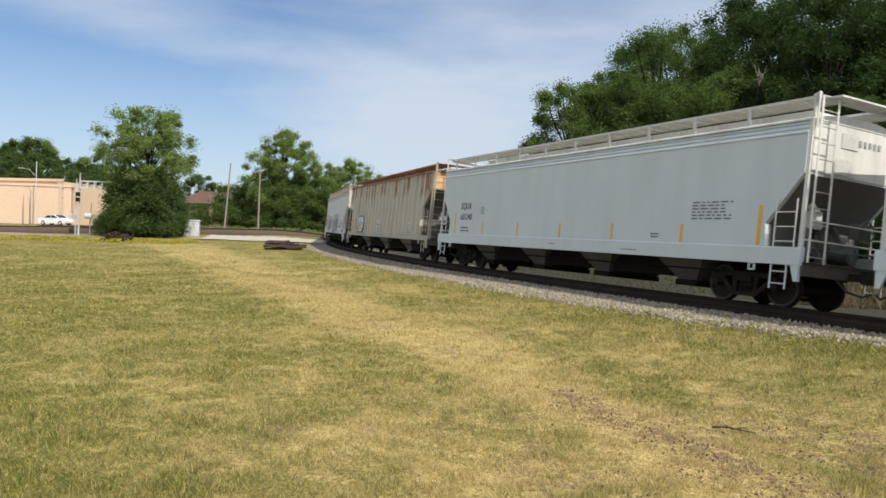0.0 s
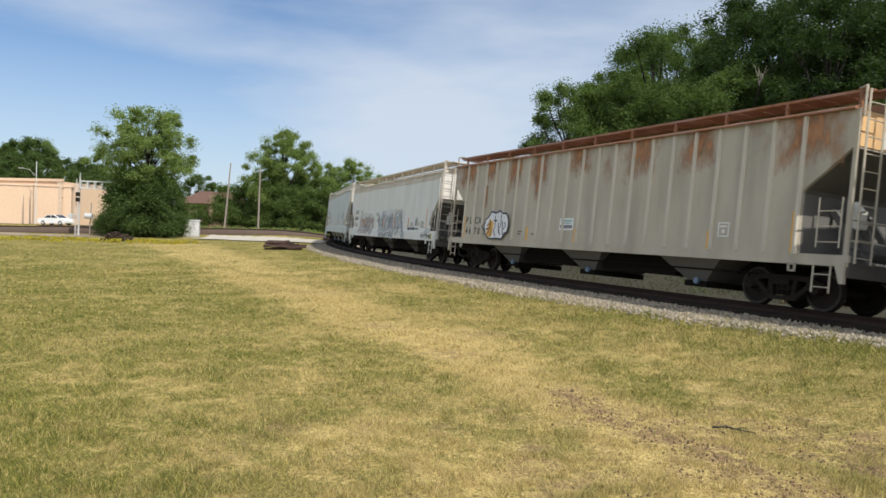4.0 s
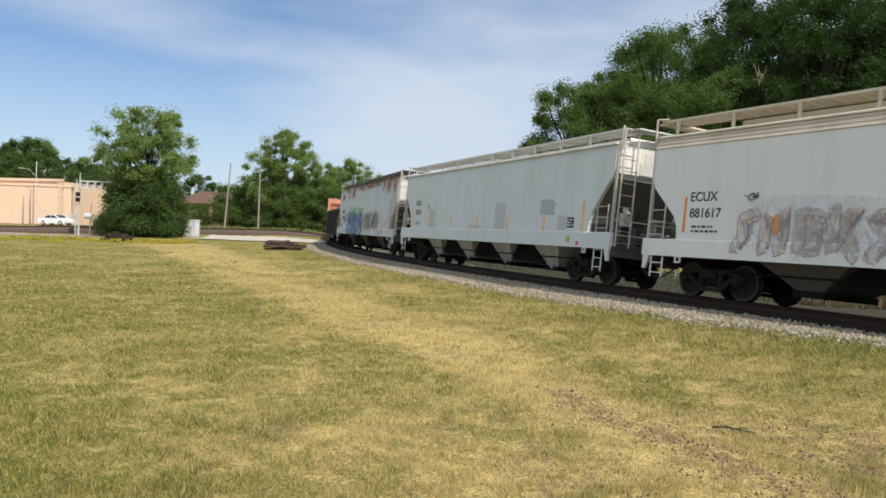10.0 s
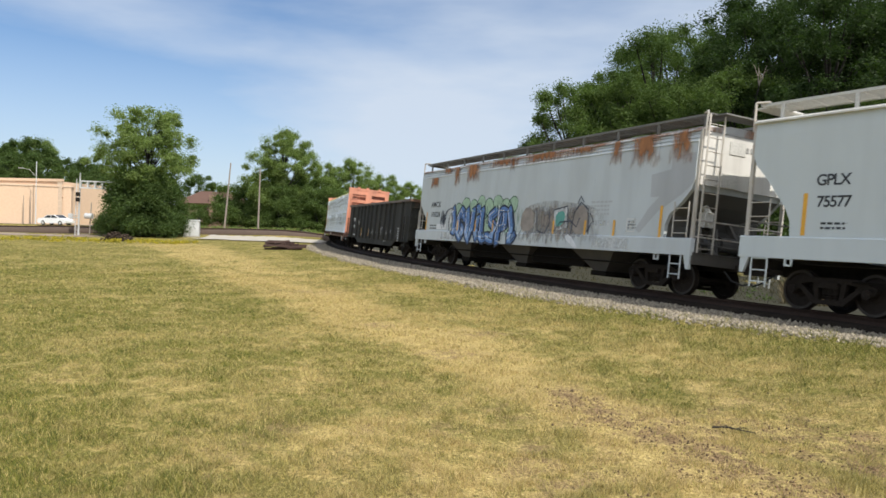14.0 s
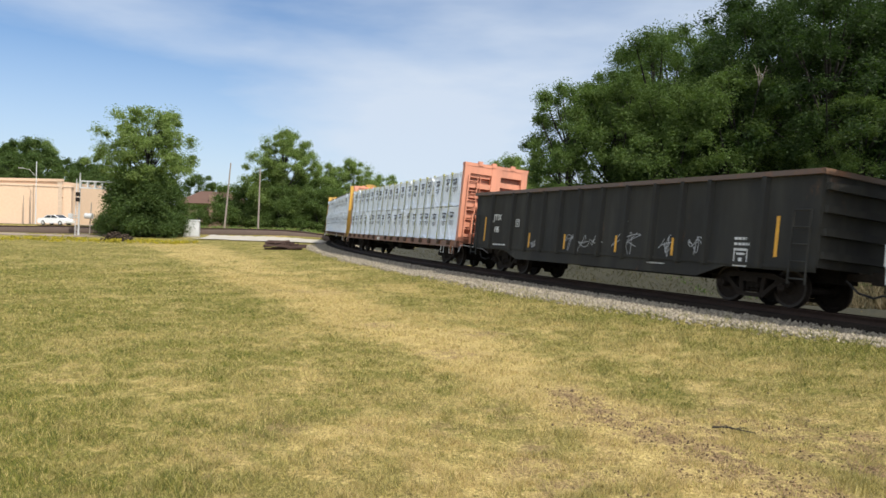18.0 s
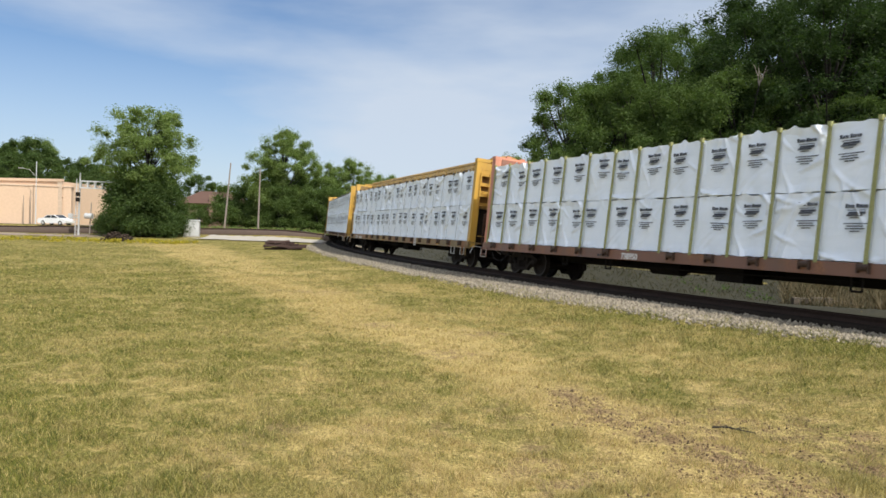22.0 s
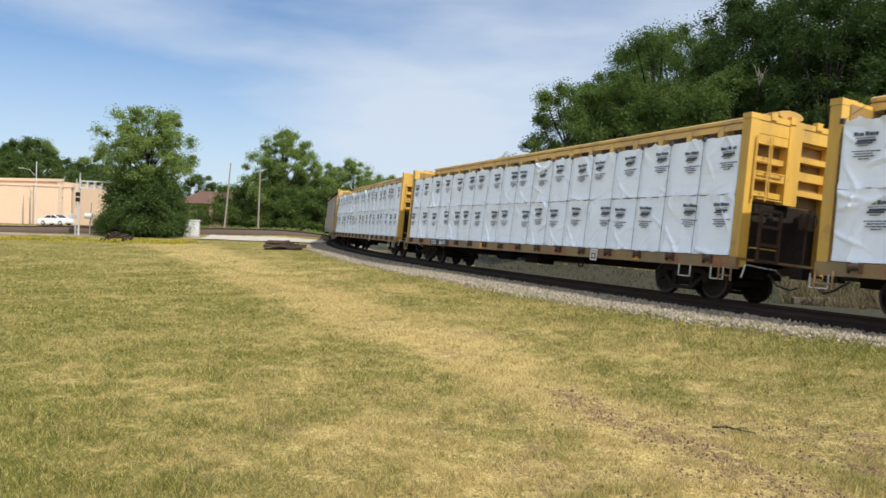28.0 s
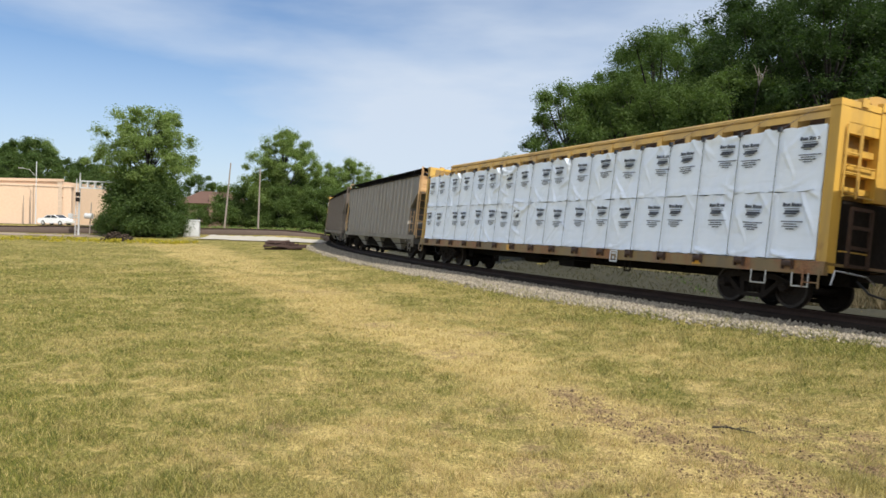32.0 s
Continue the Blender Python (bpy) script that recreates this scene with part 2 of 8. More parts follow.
def stone_material(name, dark, light):
    m, n, l, b = nodes_of(name)
    g = n.new("ShaderNodeNewGeometry")
    fine = noise_node(n, l, 14, 5, 0.65).outputs["Fac"]
    col = ramp(n, l, g.outputs["Random Per Island"], [(0.0, dark), (1.0, light)])
    col = mixed(n, l, ramp(n, l, fine, [(0.4, (0, 0, 0)), (0.7, (0.5, 0.5, 0.5))]), col, tuple(0.5 * c for c in dark))
    l.new(col, b.inputs["Base Color"])
    b.inputs["Roughness"].default_value = 0.9
    bumped(n, l, b, fine, 0.5, 0.02)
    return m


def wrap_material():
    """White woven plastic sheet, folded and slack."""
    m, n, l, b = nodes_of("white_wrap")
    w = noise_node(n, l, 1.7, 5, 0.62, (1.0, 1.0, 0.55)).outputs["Fac"]
    tc = n.new("ShaderNodeTexCoord")
    oi = n.new("ShaderNodeObjectInfo")
    off = n.new("ShaderNodeVectorMath")
    off.operation = "ADD"
    sc = n.new("ShaderNodeVectorMath")
    sc.operation = "SCALE"
    sc.inputs["Scale"].default_value = 40
    cmb = n.new("ShaderNodeCombineXYZ")
    l.new(oi.outputs["Random"], cmb.inputs[0])
    l.new(oi.outputs["Random"], cmb.inputs[2])
    l.new(cmb.outputs[0], sc.inputs[0])
    l.new(tc.outputs["Object"], off.inputs[0])
    l.new(sc.outputs["Vector"], off.inputs[1])
    mp = n.new("ShaderNodeMapping")
    mp.inputs["Rotation"].default_value = (0, 0.7, 0)
    mp.inputs["Scale"].default_value = (0.9, 1, 3.4)
    l.new(off.outputs["Vector"], mp.inputs["Vector"])
    fold = n.new("ShaderNodeTexNoise")
    fold.inputs["Scale"].default_value, fold.inputs["Detail"].default_value, fold.inputs["Roughness"].default_value = 0.8, 2, 0.4
    fold.inputs["Distortion"].default_value = 0.3
    l.new(mp.outputs["Vector"], fold.inputs["Vector"])
    crease = ramp(n, l, fold.outputs["Fac"], [(0.30, (0, 0, 0)), (0.50, (1, 1, 1)), (0.70, (0, 0, 0))])
    col = ramp(n, l, w, [(0.3, (0.80, 0.86, 0.95)), (0.65, (0.87, 0.915, 0.98))])
    l.new(col, b.inputs["Base Color"])
    b.inputs["Roughness"].default_value = 0.38
    bumped(n, l, b, mixed(n, l, 0.35, w, crease), 0.2, 0.08)
    return m


M_LAWN = ground_material()
M_BLADE = blade_material("grass_blade", (0.062, 0.072, 0.011), (0.250, 0.248, 0.036), (0.62, 0.476, 0.198))
# verge blades darkened: the shade beyond the track is in their colours
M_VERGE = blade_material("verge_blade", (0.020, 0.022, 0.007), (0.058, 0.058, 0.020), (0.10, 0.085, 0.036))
# shaded copy of the dry grass, darker in colour than the pale one below
M_DRY = blade_material("dry_straw_blade", (0.05, 0.044, 0.018), (0.15, 0.118, 0.055), (0.24, 0.18, 0.095))
M_PALEDRY = blade_material("pale_straw_blade", (0.20, 0.18, 0.06), (0.50, 0.42, 0.19), (0.72, 0.60, 0.34))
# block grey lowered: the shadow they stand in is put into the colour
M_BLOCK = plain("dirty_concrete_block", (0.14, 0.115, 0.09), 0.95, 0, 0.4, 7, 0.5, 0.03)
M_WEED = leafy("yellow_weed", (0.16, 0.17, 0.03), (0.45, 0.36, 0.04), (0.62, 0.48, 0.05))
M_BALLAST = stone_material("ballast_stone", (0.095, 0.080, 0.058), (0.41, 0.35, 0.255))
M_BALLAST_BED = plain("ballast_bed", (0.135, 0.112, 0.088), 0.95, 0, 0.5, 16, 1.0, 0.06)
M_RAIL = plain("rusty_rail", (0.045, 0.028, 0.020), 0.7, 0.2, 0.4, 12, gloss=0.2)
M_TIE = plain("creosoted_tie", (0.055, 0.040, 0.030), 0.95, 0, 0.5, 14, 0.6, 0.02, (0.3, 3, 3), gloss=0.1)
M_GREY = paint("grey_car_paint", (0.535, 0.575, 0.575), 0.11)
M_WHITE = paint("white_car_paint", (0.72, 0.70, 0.65), 0.42)
M_BROWNPALE = paint("dusty_taupe_paint", (0.235, 0.205, 0.165), 0.5)
M_BROWNRIB = paint("dusty_grey_rib", (0.33, 0.30, 0.26), 0.4)
# chutes share the body colour; this copy holds their shadow, with grime
M_CHUTE = paint("grimy_chute_paint", (0.36, 0.355, 0.335), 0.5)
M_TANRIB = paint("pale_tan_rib", (0.52, 0.48, 0.40), 0.45, 0.5, spots=0.35, rust_top=3.2)
# shade under the end slopes is put into this grey, grime over it
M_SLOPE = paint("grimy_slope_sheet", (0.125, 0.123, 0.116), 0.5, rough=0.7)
# shade under the cars is put into this near-black, grime over it
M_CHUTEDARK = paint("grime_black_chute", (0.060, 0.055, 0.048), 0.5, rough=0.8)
M_WALKTAN = plain("dusty_tan_grating", (0.52, 0.465, 0.37), 0.8, 0, 0.35, 14)
M_WALKDARK = plain("weathered_dark_grating", (0.17, 0.165, 0.15), 0.8, 0.1, 0.4, 14)
# sunlight on the sloping eave is put into this cream colour
M_CREAMBAND = paint("cream_eave_paint", (0.62, 0.55, 0.44), 0.35)
M_WINCH = plain("rusty_winch_steel", (0.085, 0.05, 0.034), 0.7, 0.3, 0.5, 12)
M_PALEGREY = paint("dull_blue_grey_paint", (0.53, 0.565, 0.575), 0.2)
M_PALE = paint("pale_car_paint", (0.66, 0.672, 0.645), 0.17, 0.0)
M_RUSTPALE = paint("rust_streaked_paint", (0.56, 0.57, 0.57), 0.30, 0.9, spots=0.75, rust_top=3.45)
M_TAN = paint("rusty_tan_paint", (0.45, 0.405, 0.32), 0.45, 0.6, spots=0.55, rust_top=2.9)
M_TANEND = paint("orange_rust_end", (0.72, 0.46, 0.22), 0.4, 0.85, spots=0.5)
M_BROWN = paint("brown_car_paint", (0.17, 0.135, 0.105), 0.5)
M_ROOFRUST = paint("rusty_roof", (0.33, 0.17, 0.11), 0.5, 0.9, spots=0.9)
M_BLACKCAR = paint("black_car_paint", (0.016, 0.016, 0.0145), 0.75, 0.25, 0.8, (0.060, 0.056, 0.044), spots=0.15)
M_CHORD = paint("brown_top_chord", (0.13, 0.085, 0.06), 0.4, 0.6)
M_YELLOW = paint("yellow_car_paint", (0.64, 0.375, 0.055), 0.6, 0.7, spots=0.32)
M_YELLOWDIRT = paint("stained_yellow_sill", (0.27, 0.18, 0.065), 0.9, 0.9, spots=0.75)
M_YELLOWCHORD = paint("faded_yellow_chord", (0.49, 0.29, 0.065), 0.5, 0.5, spots=0.25)
M_SHADOWBED = plain("oily_cinders", (0.024, 0.019, 0.015), 0.95, 0, 0.5, 14, 0.8, 0.04, gloss=0.08)
M_POST = paint("rusty_cream_post", (0.52, 0.48, 0.42), 0.5, 0.5, spots=0.35)
# the shade of the woods is put into the turf colour
M_VERGESHADE = plain("shaded_verge_turf", (0.030, 0.028, 0.013), 0.95, 0, 0.6, 3.5, 0.8, 0.06)
M_PINK = paint("faded_red_paint", (0.66, 0.27, 0.165), 0.5, 0.6, spots=0.25)
# recess shadow is put into these back-sheet colours, with grime and rust
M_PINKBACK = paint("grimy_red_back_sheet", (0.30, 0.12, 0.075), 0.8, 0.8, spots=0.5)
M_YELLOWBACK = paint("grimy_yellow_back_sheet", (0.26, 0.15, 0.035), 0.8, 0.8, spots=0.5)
M_PINKDIRT = paint("stained_red_sill", (0.215, 0.10, 0.062), 0.7, 0.8, spots=0.5)
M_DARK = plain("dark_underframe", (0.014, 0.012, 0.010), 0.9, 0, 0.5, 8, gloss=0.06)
M_TRUCK = plain("grimy_cast_steel", (0.026, 0.021, 0.017), 0.85, 0, 0.5, 10, gloss=0.10)
M_WHEEL = plain("worn_wheel_steel", (0.026, 0.020, 0.016), 0.75, 0, 0.4, 10, gloss=0.15)
M_RIM = plain("rubbed_wheel_rim", (0.050, 0.042, 0.035), 0.6, 0.2, 0.4, 14, 0.1, gloss=0.25)
M_GRATE = plain("galvanised_grating", (0.56, 0.55, 0.51), 0.7, 0.1, 0.3, 18)
M_WRAP = wrap_material()
M_INK = plain("dark_print", (0.055, 0.06, 0.075), 0.6, 0, 0.2, 12, 0.05)
M_LETTER = plain("dark_lettering", (0.028, 0.030, 0.034), 0.6, 0, 0.35, 12, 0.05)
M_INKDULL = plain("dull_grey_print", (0.34, 0.335, 0.32), 0.7, 0, 0.3, 12, 0.05)
M_LETTERW = plain("white_lettering", (0.70, 0.70, 0.68), 0.6, 0, 0.3, 12, 0.05)
M_REFLECT = plain("yellow_reflector", (0.75, 0.38, 0.03), 0.4, 0, 0.25, 12, 0.05)
M_ORANGE = plain("orange_reflector", (0.70, 0.22, 0.04), 0.4, 0, 0.25, 12, 0.05)
M_STRAP = plain("green_yellow_strap", (0.31, 0.31, 0.12), 0.7, 0, 0.3, 16, 0.1)
M_BLUE = plain("blue_outlet", (0.16, 0.23, 0.32), 0.5, 0, 0.3, 14, 0.1)
M_PIPE = plain("galvanised_pipe", (0.50, 0.50, 0.49), 0.45, 0.6, 0.3, 14, 0.1)
M_BARK = plain("bark", (0.024, 0.020, 0.016), 0.9, 0, 0.5, 6, 0.8, 0.05, (1, 1, 0.25))
M_LEAF = leafy("leaf_green", (0.064, 0.106, 0.030), (0.115, 0.168, 0.048), (0.145, 0.192, 0.055))
M_LEAFDARK = leafy("leaf_dark", (0.047, 0.082, 0.025), (0.087, 0.133, 0.039), (0.115, 0.160, 0.046))
# darker leaf copy: the shade of the woods is put into the colour
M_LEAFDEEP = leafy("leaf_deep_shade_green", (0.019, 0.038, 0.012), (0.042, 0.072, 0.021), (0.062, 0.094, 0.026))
M_LEAFLIGHT = leafy("leaf_light", (0.125, 0.180, 0.056), (0.205, 0.270, 0.086), (0.24, 0.30, 0.095))
M_BUILDING = plain("peach_stucco", (0.62, 0.445, 0.31), 0.9, 0, 0.10, 3, 0.08)
# darker than the wall: the ledges' shadow lines are put into the colour
M_CORNICE = plain("brown_stained_ledge", (0.37, 0.245, 0.16), 0.9, 0, 0.3, 4, 0.1)
M_SHUTTER = plain("dull_tan_shutter", (0.40, 0.29, 0.20), 0.8, 0, 0.3, 8, 0.2)
M_TRIM = plain("pale_trim", (0.60, 0.46, 0.34), 0.85, 0, 0.2, 4, 0.1)
M_ROOFTILE = plain("brown_roof_tile", (0.105, 0.055, 0.038), 0.85, 0, 0.3, 5, 0.4)
M_BRICKRED = plain("tan_brick", (0.21, 0.14, 0.10), 0.9, 0, 0.3, 6, 0.4)
M_ASPHALT = plain("worn_asphalt", (0.11, 0.105, 0.10), 0.9, 0, 0.3, 12, 0.4)
M_FARBED = plain("dark_cinder_bed", (0.085, 0.058, 0.042), 0.95, 0, 0.4, 6, 0.5, 0.05)
M_DUST = plain("dusty_tan_shoulder", (0.27, 0.21, 0.155), 0.95, 0, 0.4, 5, 0.5, 0.04)
M_GRAVEL = plain("pale_gravel", (0.40, 0.36, 0.30), 0.95, 0, 0.4, 9, 0.6, 0.04)
M_POLE = plain("grey_pole_wood", (0.27, 0.23, 0.19), 0.9, 0, 0.35, 10, 0.4, 0.02, (4, 4, 0.3))
M_STEEL = plain("silver_paint", (0.60, 0.60, 0.59), 0.5, 0.4, 0.25, 12, 0.1)
M_CARWHITE = plain("white_car_body", (0.80, 0.80, 0.80), 0.25, 0, 0.08, 3, 0.02)
M_TYRE = plain("tyre_rubber", (0.02, 0.02, 0.021), 0.8, 0, 0.2, 20, 0.1)
M_GLASS = plain("dark_window_glass", (0.03, 0.035, 0.04), 0.08, 0, 0.1, 3, 0.0)


# ---- mesh helpers ----
def box(bm, x0, x1, y0, y1, z0, z1):
    v = [bm.verts.new((x, y, z)) for x in (x0, x1) for y in (y0, y1) for z in (z0, z1)]
    for f in ((0, 1, 3, 2), (4, 6, 7, 5), (0, 4, 5, 1), (2, 3, 7, 6), (0, 2, 6, 4), (1, 5, 7, 3)):
        bm.faces.new([v[k] for k in f])
    return bm


def prism(bm, pts, axis, a, b):
    """A polygon pushed along an axis. For axis y the points are (x, z), for x (y, z), for z (x, y)."""
    def at(p, q):
        return {"x": (q, p[0], p[1]), "y": (p[0], q, p[1]), "z": (p[0], p[1], q)}[axis]
    va = [bm.verts.new(at(p, a)) for p in pts]
    vb = [bm.verts.new(at(p, b)) for p in pts]
    bm.faces.new(va)
    bm.faces.new(vb[::-1])
    for k in range(len(pts)):
        j = (k + 1) % len(pts)
        bm.faces.new((va[j], va[k], vb[k], vb[j]))
    return bm


def rod(bm, p, q, r, n=6, r2=None):
    p, q = Vector(p), Vector(q)
    d = (q - p).normalized()
    u = d.orthogonal().normalized()
    w = d.cross(u)
    r2 = r if r2 is None else r2
    ring = [[bm.verts.new(c + (u * math.cos(a) + w * math.sin(a)) * rr) for a in [2 * math.pi * k / n for k in range(n)]] for c, rr in ((p, r), (q, r2))]
    bm.faces.new(ring[0][::-1])
    bm.faces.new(ring[1])
    for k in range(n):
        j = (k + 1) % n
        bm.faces.new((ring[0][k], ring[0][j], ring[1][j], ring[1][k]))
    return bm


def lathe(bm, prof, n=20, axis="y"):
    """Turns a profile of (along, radius) round an axis through the origin."""
    rings = []
    for a, r in prof:
        ring = []
        for k in range(n):
            t = 2 * math.pi * k / n
            c, s_ = r * math.cos(t), r * math.sin(t)
            ring.append(bm.verts.new({"y": (c, a, s_), "z": (c, s_, a), "x": (a, c, s_)}[axis]))
        rings.append(ring)
    for i in range(len(rings) - 1):
        for k in range(n):
            j = (k + 1) % n
            bm.faces.new((rings[i][k], rings[i][j], rings[i + 1][j], rings[i + 1][k]))
    bm.faces.new(rings[0][::-1])
    bm.faces.new(rings[-1])
    return bm


def part(name, bm, material, parent=None, label="", bevel=0.0, at=None, shade=False):
    """Links a bmesh as one mesh object, under a thing or a part."""
    if bevel:
        edges = [e for e in bm.edges if len(e.link_faces) == 2 and e.calc_face_angle(0) > 0.5]
        bmesh.ops.bevel(bm, geom=edges, offset=bevel, segments=1, affect="EDGES", clamp_overlap=True)
    bmesh.ops.recalc_face_normals(bm, faces=bm.faces)
    me = bpy.data.meshes.new(name)
    bm.to_mesh(me)
    bm.free()
    me.materials.append(material)
    if shade:
        me.polygons.foreach_set("use_smooth", [True] * len(me.polygons))
    ob = new(name, me)
    if parent:
        ob.parent = parent
    if at is not None:
        ob.matrix_basis = at
    if label:
        tagged(ob, label)
    return ob


def again(ob, parent, m):
    """Another part on the same mesh."""
    o = new(ob.name.split(".")[0], ob.data)
    o.parent = parent
    o.matrix_basis = m
    return o


def mesh_of(name, verts, faces, material):
    """A mesh from arrays; all faces have the same number of corners."""
    me = bpy.data.meshes.new(name)
    verts, faces = np.asarray(verts, np.float32), np.asarray(faces, np.int32)
    me.vertices.add(len(verts))
    me.vertices.foreach_set("co", verts.ravel())
    k = faces.shape[1]
    me.loops.add(faces.size)
    me.loops.foreach_set("vertex_index", faces.ravel())
    me.polygons.add(len(faces))
    me.polygons.foreach_set("loop_start", np.arange(0, faces.size, k, dtype=np.int32))
    me.polygons.foreach_set("loop_total", np.full(len(faces), k, np.int32))
    me.update(calc_edges=True)
    me.materials.append(material)
    return me


def thing(name, m=None):
    ob = new(name)
    ob.empty_display_size = 0.3
    if m is not None:
        ob.matrix_basis = m
    return ob


def words(text, size, material, parent, m, spacing=1.0, label=""):
    """Lettering in the built-in font, a hair proud of what it is painted on."""
    cu = bpy.data.curves.new("lettering", "FONT")
    cu.body, cu.size, cu.extrude, cu.space_character, cu.offset = text, size, 0.003, spacing, 0.006
    tmp = bpy.data.objects.new("lettering", cu)
    scene.collection.objects.link(tmp)
    bpy.context.view_layer.update()
    me = bpy.data.meshes.new_from_object(tmp.evaluated_get(bpy.context.evaluated_depsgraph_get()))
    me.name = "lettering"
    bpy.data.objects.remove(tmp)
    me.materials.clear()
    me.materials.append(material)
    ob = new("lettering", me)
    ob.parent = parent
    ob.matrix_basis = m
    if label:
        tagged(ob, label)
    return ob


# ---- ground, to the horizon ----
def spread(near, far, n):
    k = np.linspace(-1, 1, n)
    return np.sign(k) * (np.abs(k) * near + (far - near) * np.abs(k) ** 6)


NG = 401
gx, gy = spread(46, 2600, NG), 26 + spread(46, 2600, NG)
GX, GY = np.meshgrid(gx, gy, indexing="ij")
gv = np.stack([GX, GY, ground_z(GX, GY)], -1).reshape(-1, 3)
gi = np.arange(NG * NG).reshape(NG, NG)
gf = np.stack([gi[:-1, :-1], gi[1:, :-1], gi[1:, 1:], gi[:-1, 1:]], -1).reshape(-1, 4)


def near_line(x, y, pts):
    """Distance to a line through points on the ground."""
    best = np.full(np.shape(x), 1e9)
    for (ax, ay), (bx, by) in zip(pts, pts[1:]):
        t = np.clip(((x - ax) * (bx - ax) + (y - ay) * (by - ay)) / ((bx - ax) ** 2 + (by - ay) ** 2), 0, 1)
        best = np.minimum(best, np.hypot(x - ax - t * (bx - ax), y - ay - t * (by - ay)))
    return best


PATH = [(-25.5, 69), (-17.5, 53), (-8.6, 32), (-4.6, 23), (-1.8, 16.9), (0.3, 13.2), (1.2, 10.5), (1.5, 9.0), (1.9, 7.6), (2.4, 6.4), (2.9, 5.0)]


def worn_at(x, y):
    """The trodden, straw-pale path across the lawn, and less of it beside the ballast."""
    d = near_line(x, y, PATH)
    drift = 0.62 + 0.38 * np.sin(x * 1.9 + 1.5 * np.sin(y * 0.8)) * np.sin(y * 1.3 + np.sin(x * 1.4))
    return 1.15 * drift * smooth(1.35 - d / (0.5 + 0.045 * np.abs(y))) + 0.12 * smooth((x + y * 0.28 + 1.0) / 6.0) * smooth((y - 9) / 4) - 0.35 * smooth((7.0 - off_track(x, y)) / 3.0) - 0.22 * smooth((-x - 0.13 * y) / 3.0) + 0.34 * smooth((9.5 - y) / 3.5) * smooth((x + 3.4) / 3.0)


def bare_at(x, y):
    d = near_line(x, y, [(1.55, 9.6), (1.9, 8.2), (2.3, 7.1), (2.9, 6.0), (3.4, 5.0)])
    wob = 0.5 + 0.5 * np.sin(x * 9 + 3 * np.sin(y * 5))
    a = 1.0 * smooth(1.25 - d / (0.24 + 0.26 * wob))
    for px, py, r in ((0.95, 14.3, 0.55), (-1.3, 15.3, 0.4), (3.7, 7.7, 0.4), (-4.2, 22.5, 0.9), (0.2, 12.2, 0.5), (4.6, 7.3, 0.3)):
        a = np.maximum(a, 0.8 * smooth(1.3 - np.hypot((x - px) / 1.4, y - py) / (r * (0.6 + 0.8 * wob))))
    patch = 0.5 + 0.5 * np.sin(x * 4.3 + 2.1 * np.sin(y * 2.7)) * np.sin(y * 5.1 + 1.7 * np.sin(x * 3.3))      # thin turf close by
    a = np.maximum(a, 0.95 * smooth((11.0 - y) / 4.0) * smooth((patch - 0.36) * 2.2) * smooth((x + 3.2) / 2.5))
    return a


def put_wear(me, x, y):
    for key, values in (("worn", worn_at(x, y)), ("bare", bare_at(x, y))):
        at = me.attributes.new(key, "FLOAT", "POINT")
        at.data.foreach_set("value", np.asarray(values, np.float32))


ground = new("ground", mesh_of("ground", gv, gf, M_LAWN))
ground.data.polygons.foreach_set("use_smooth", [True] * len(ground.data.polygons))
put_wear(ground.data, gv[:, 0], gv[:, 1])
tagged(ground, "mown lawn of green and straw-dry grass with bare patches", "ground", kind="structure")


# ---- the curved track ----
def swept(name, section, s0, s1, step, material, bank=BANK):
    """A closed section of (towards the camera's side, up) drawn along the track."""
    ss = np.arange(s0, s1 + step, step)
    n = len(section)
    v = []
    for s in ss:
        m = track_frame(s, bank)
        v += [m @ Vector((0, a, b)) for a, b in section]
    f = []
    for k in range(len(ss) - 1):
        for i in range(n):
            j = (i + 1) % n
            f.append((k * n + i, k * n + j, (k + 1) * n + j, (k + 1) * n + i))
    return new(name, mesh_of(name, [tuple(p) for p in v], f, material))


S_NEAR, S_FAR = -245, 300
bed = swept("ballast_bed", [(2.95, -0.62), (1.75, -0.33), (1.44, -0.28), (1.36, -0.145), (-1.3, -0.145), (-1.75, -0.17), (-2.75, -0.62)], S_NEAR, S_FAR, 2.5, M_BALLAST_BED, BANK * 0.8)
tagged(bed, "grey crushed stone ballast bed under the curved track", "ballast", kind="structure")
RAIL_SECTION = [(0.075, -0.165), (0.075, -0.15), (0.012, -0.13), (0.012, -0.045), (0.036, -0.035), (0.036, -0.003), (0.028, 0.0),
                (-0.028, 0.0), (-0.036, -0.003), (-0.036, -0.035), (-0.012, -0.045), (-0.012, -0.13), (-0.075, -0.15), (-0.075, -0.165)]
for side in (0.755, -0.755):
    rail = swept("rail", [(a + side, b) for a, b in RAIL_SECTION], S_NEAR, S_FAR, 2.0, M_RAIL)
    tagged(rail, "rusty steel rail spiked to dark wooden ties", "rail", "rails of the curved track", "structure")

# ties: those that the camera passes nearest are parts, the others one piece
tie_bm = bmesh.new()
box(tie_bm, -0.115, 0.115, -1.30, 1.30, -0.33, -0.168)
tie_track = thing("railway_ties")
tagged(tie_track, "dark creosoted wooden ties half sunk in ballast", "railway ties", kind="structure")
first = part("tie", tie_bm, M_TIE, tie_track, bevel=0.012, at=track_frame(-30))
for k in range(1, 180):
    again(first, tie_track, track_frame(-30 + 0.52 * k) @ pose(0, random.uniform(-0.04, 0.04), 0, 0, 0, random.uniform(-1, 1)))
rest_v, rest_f = [], []
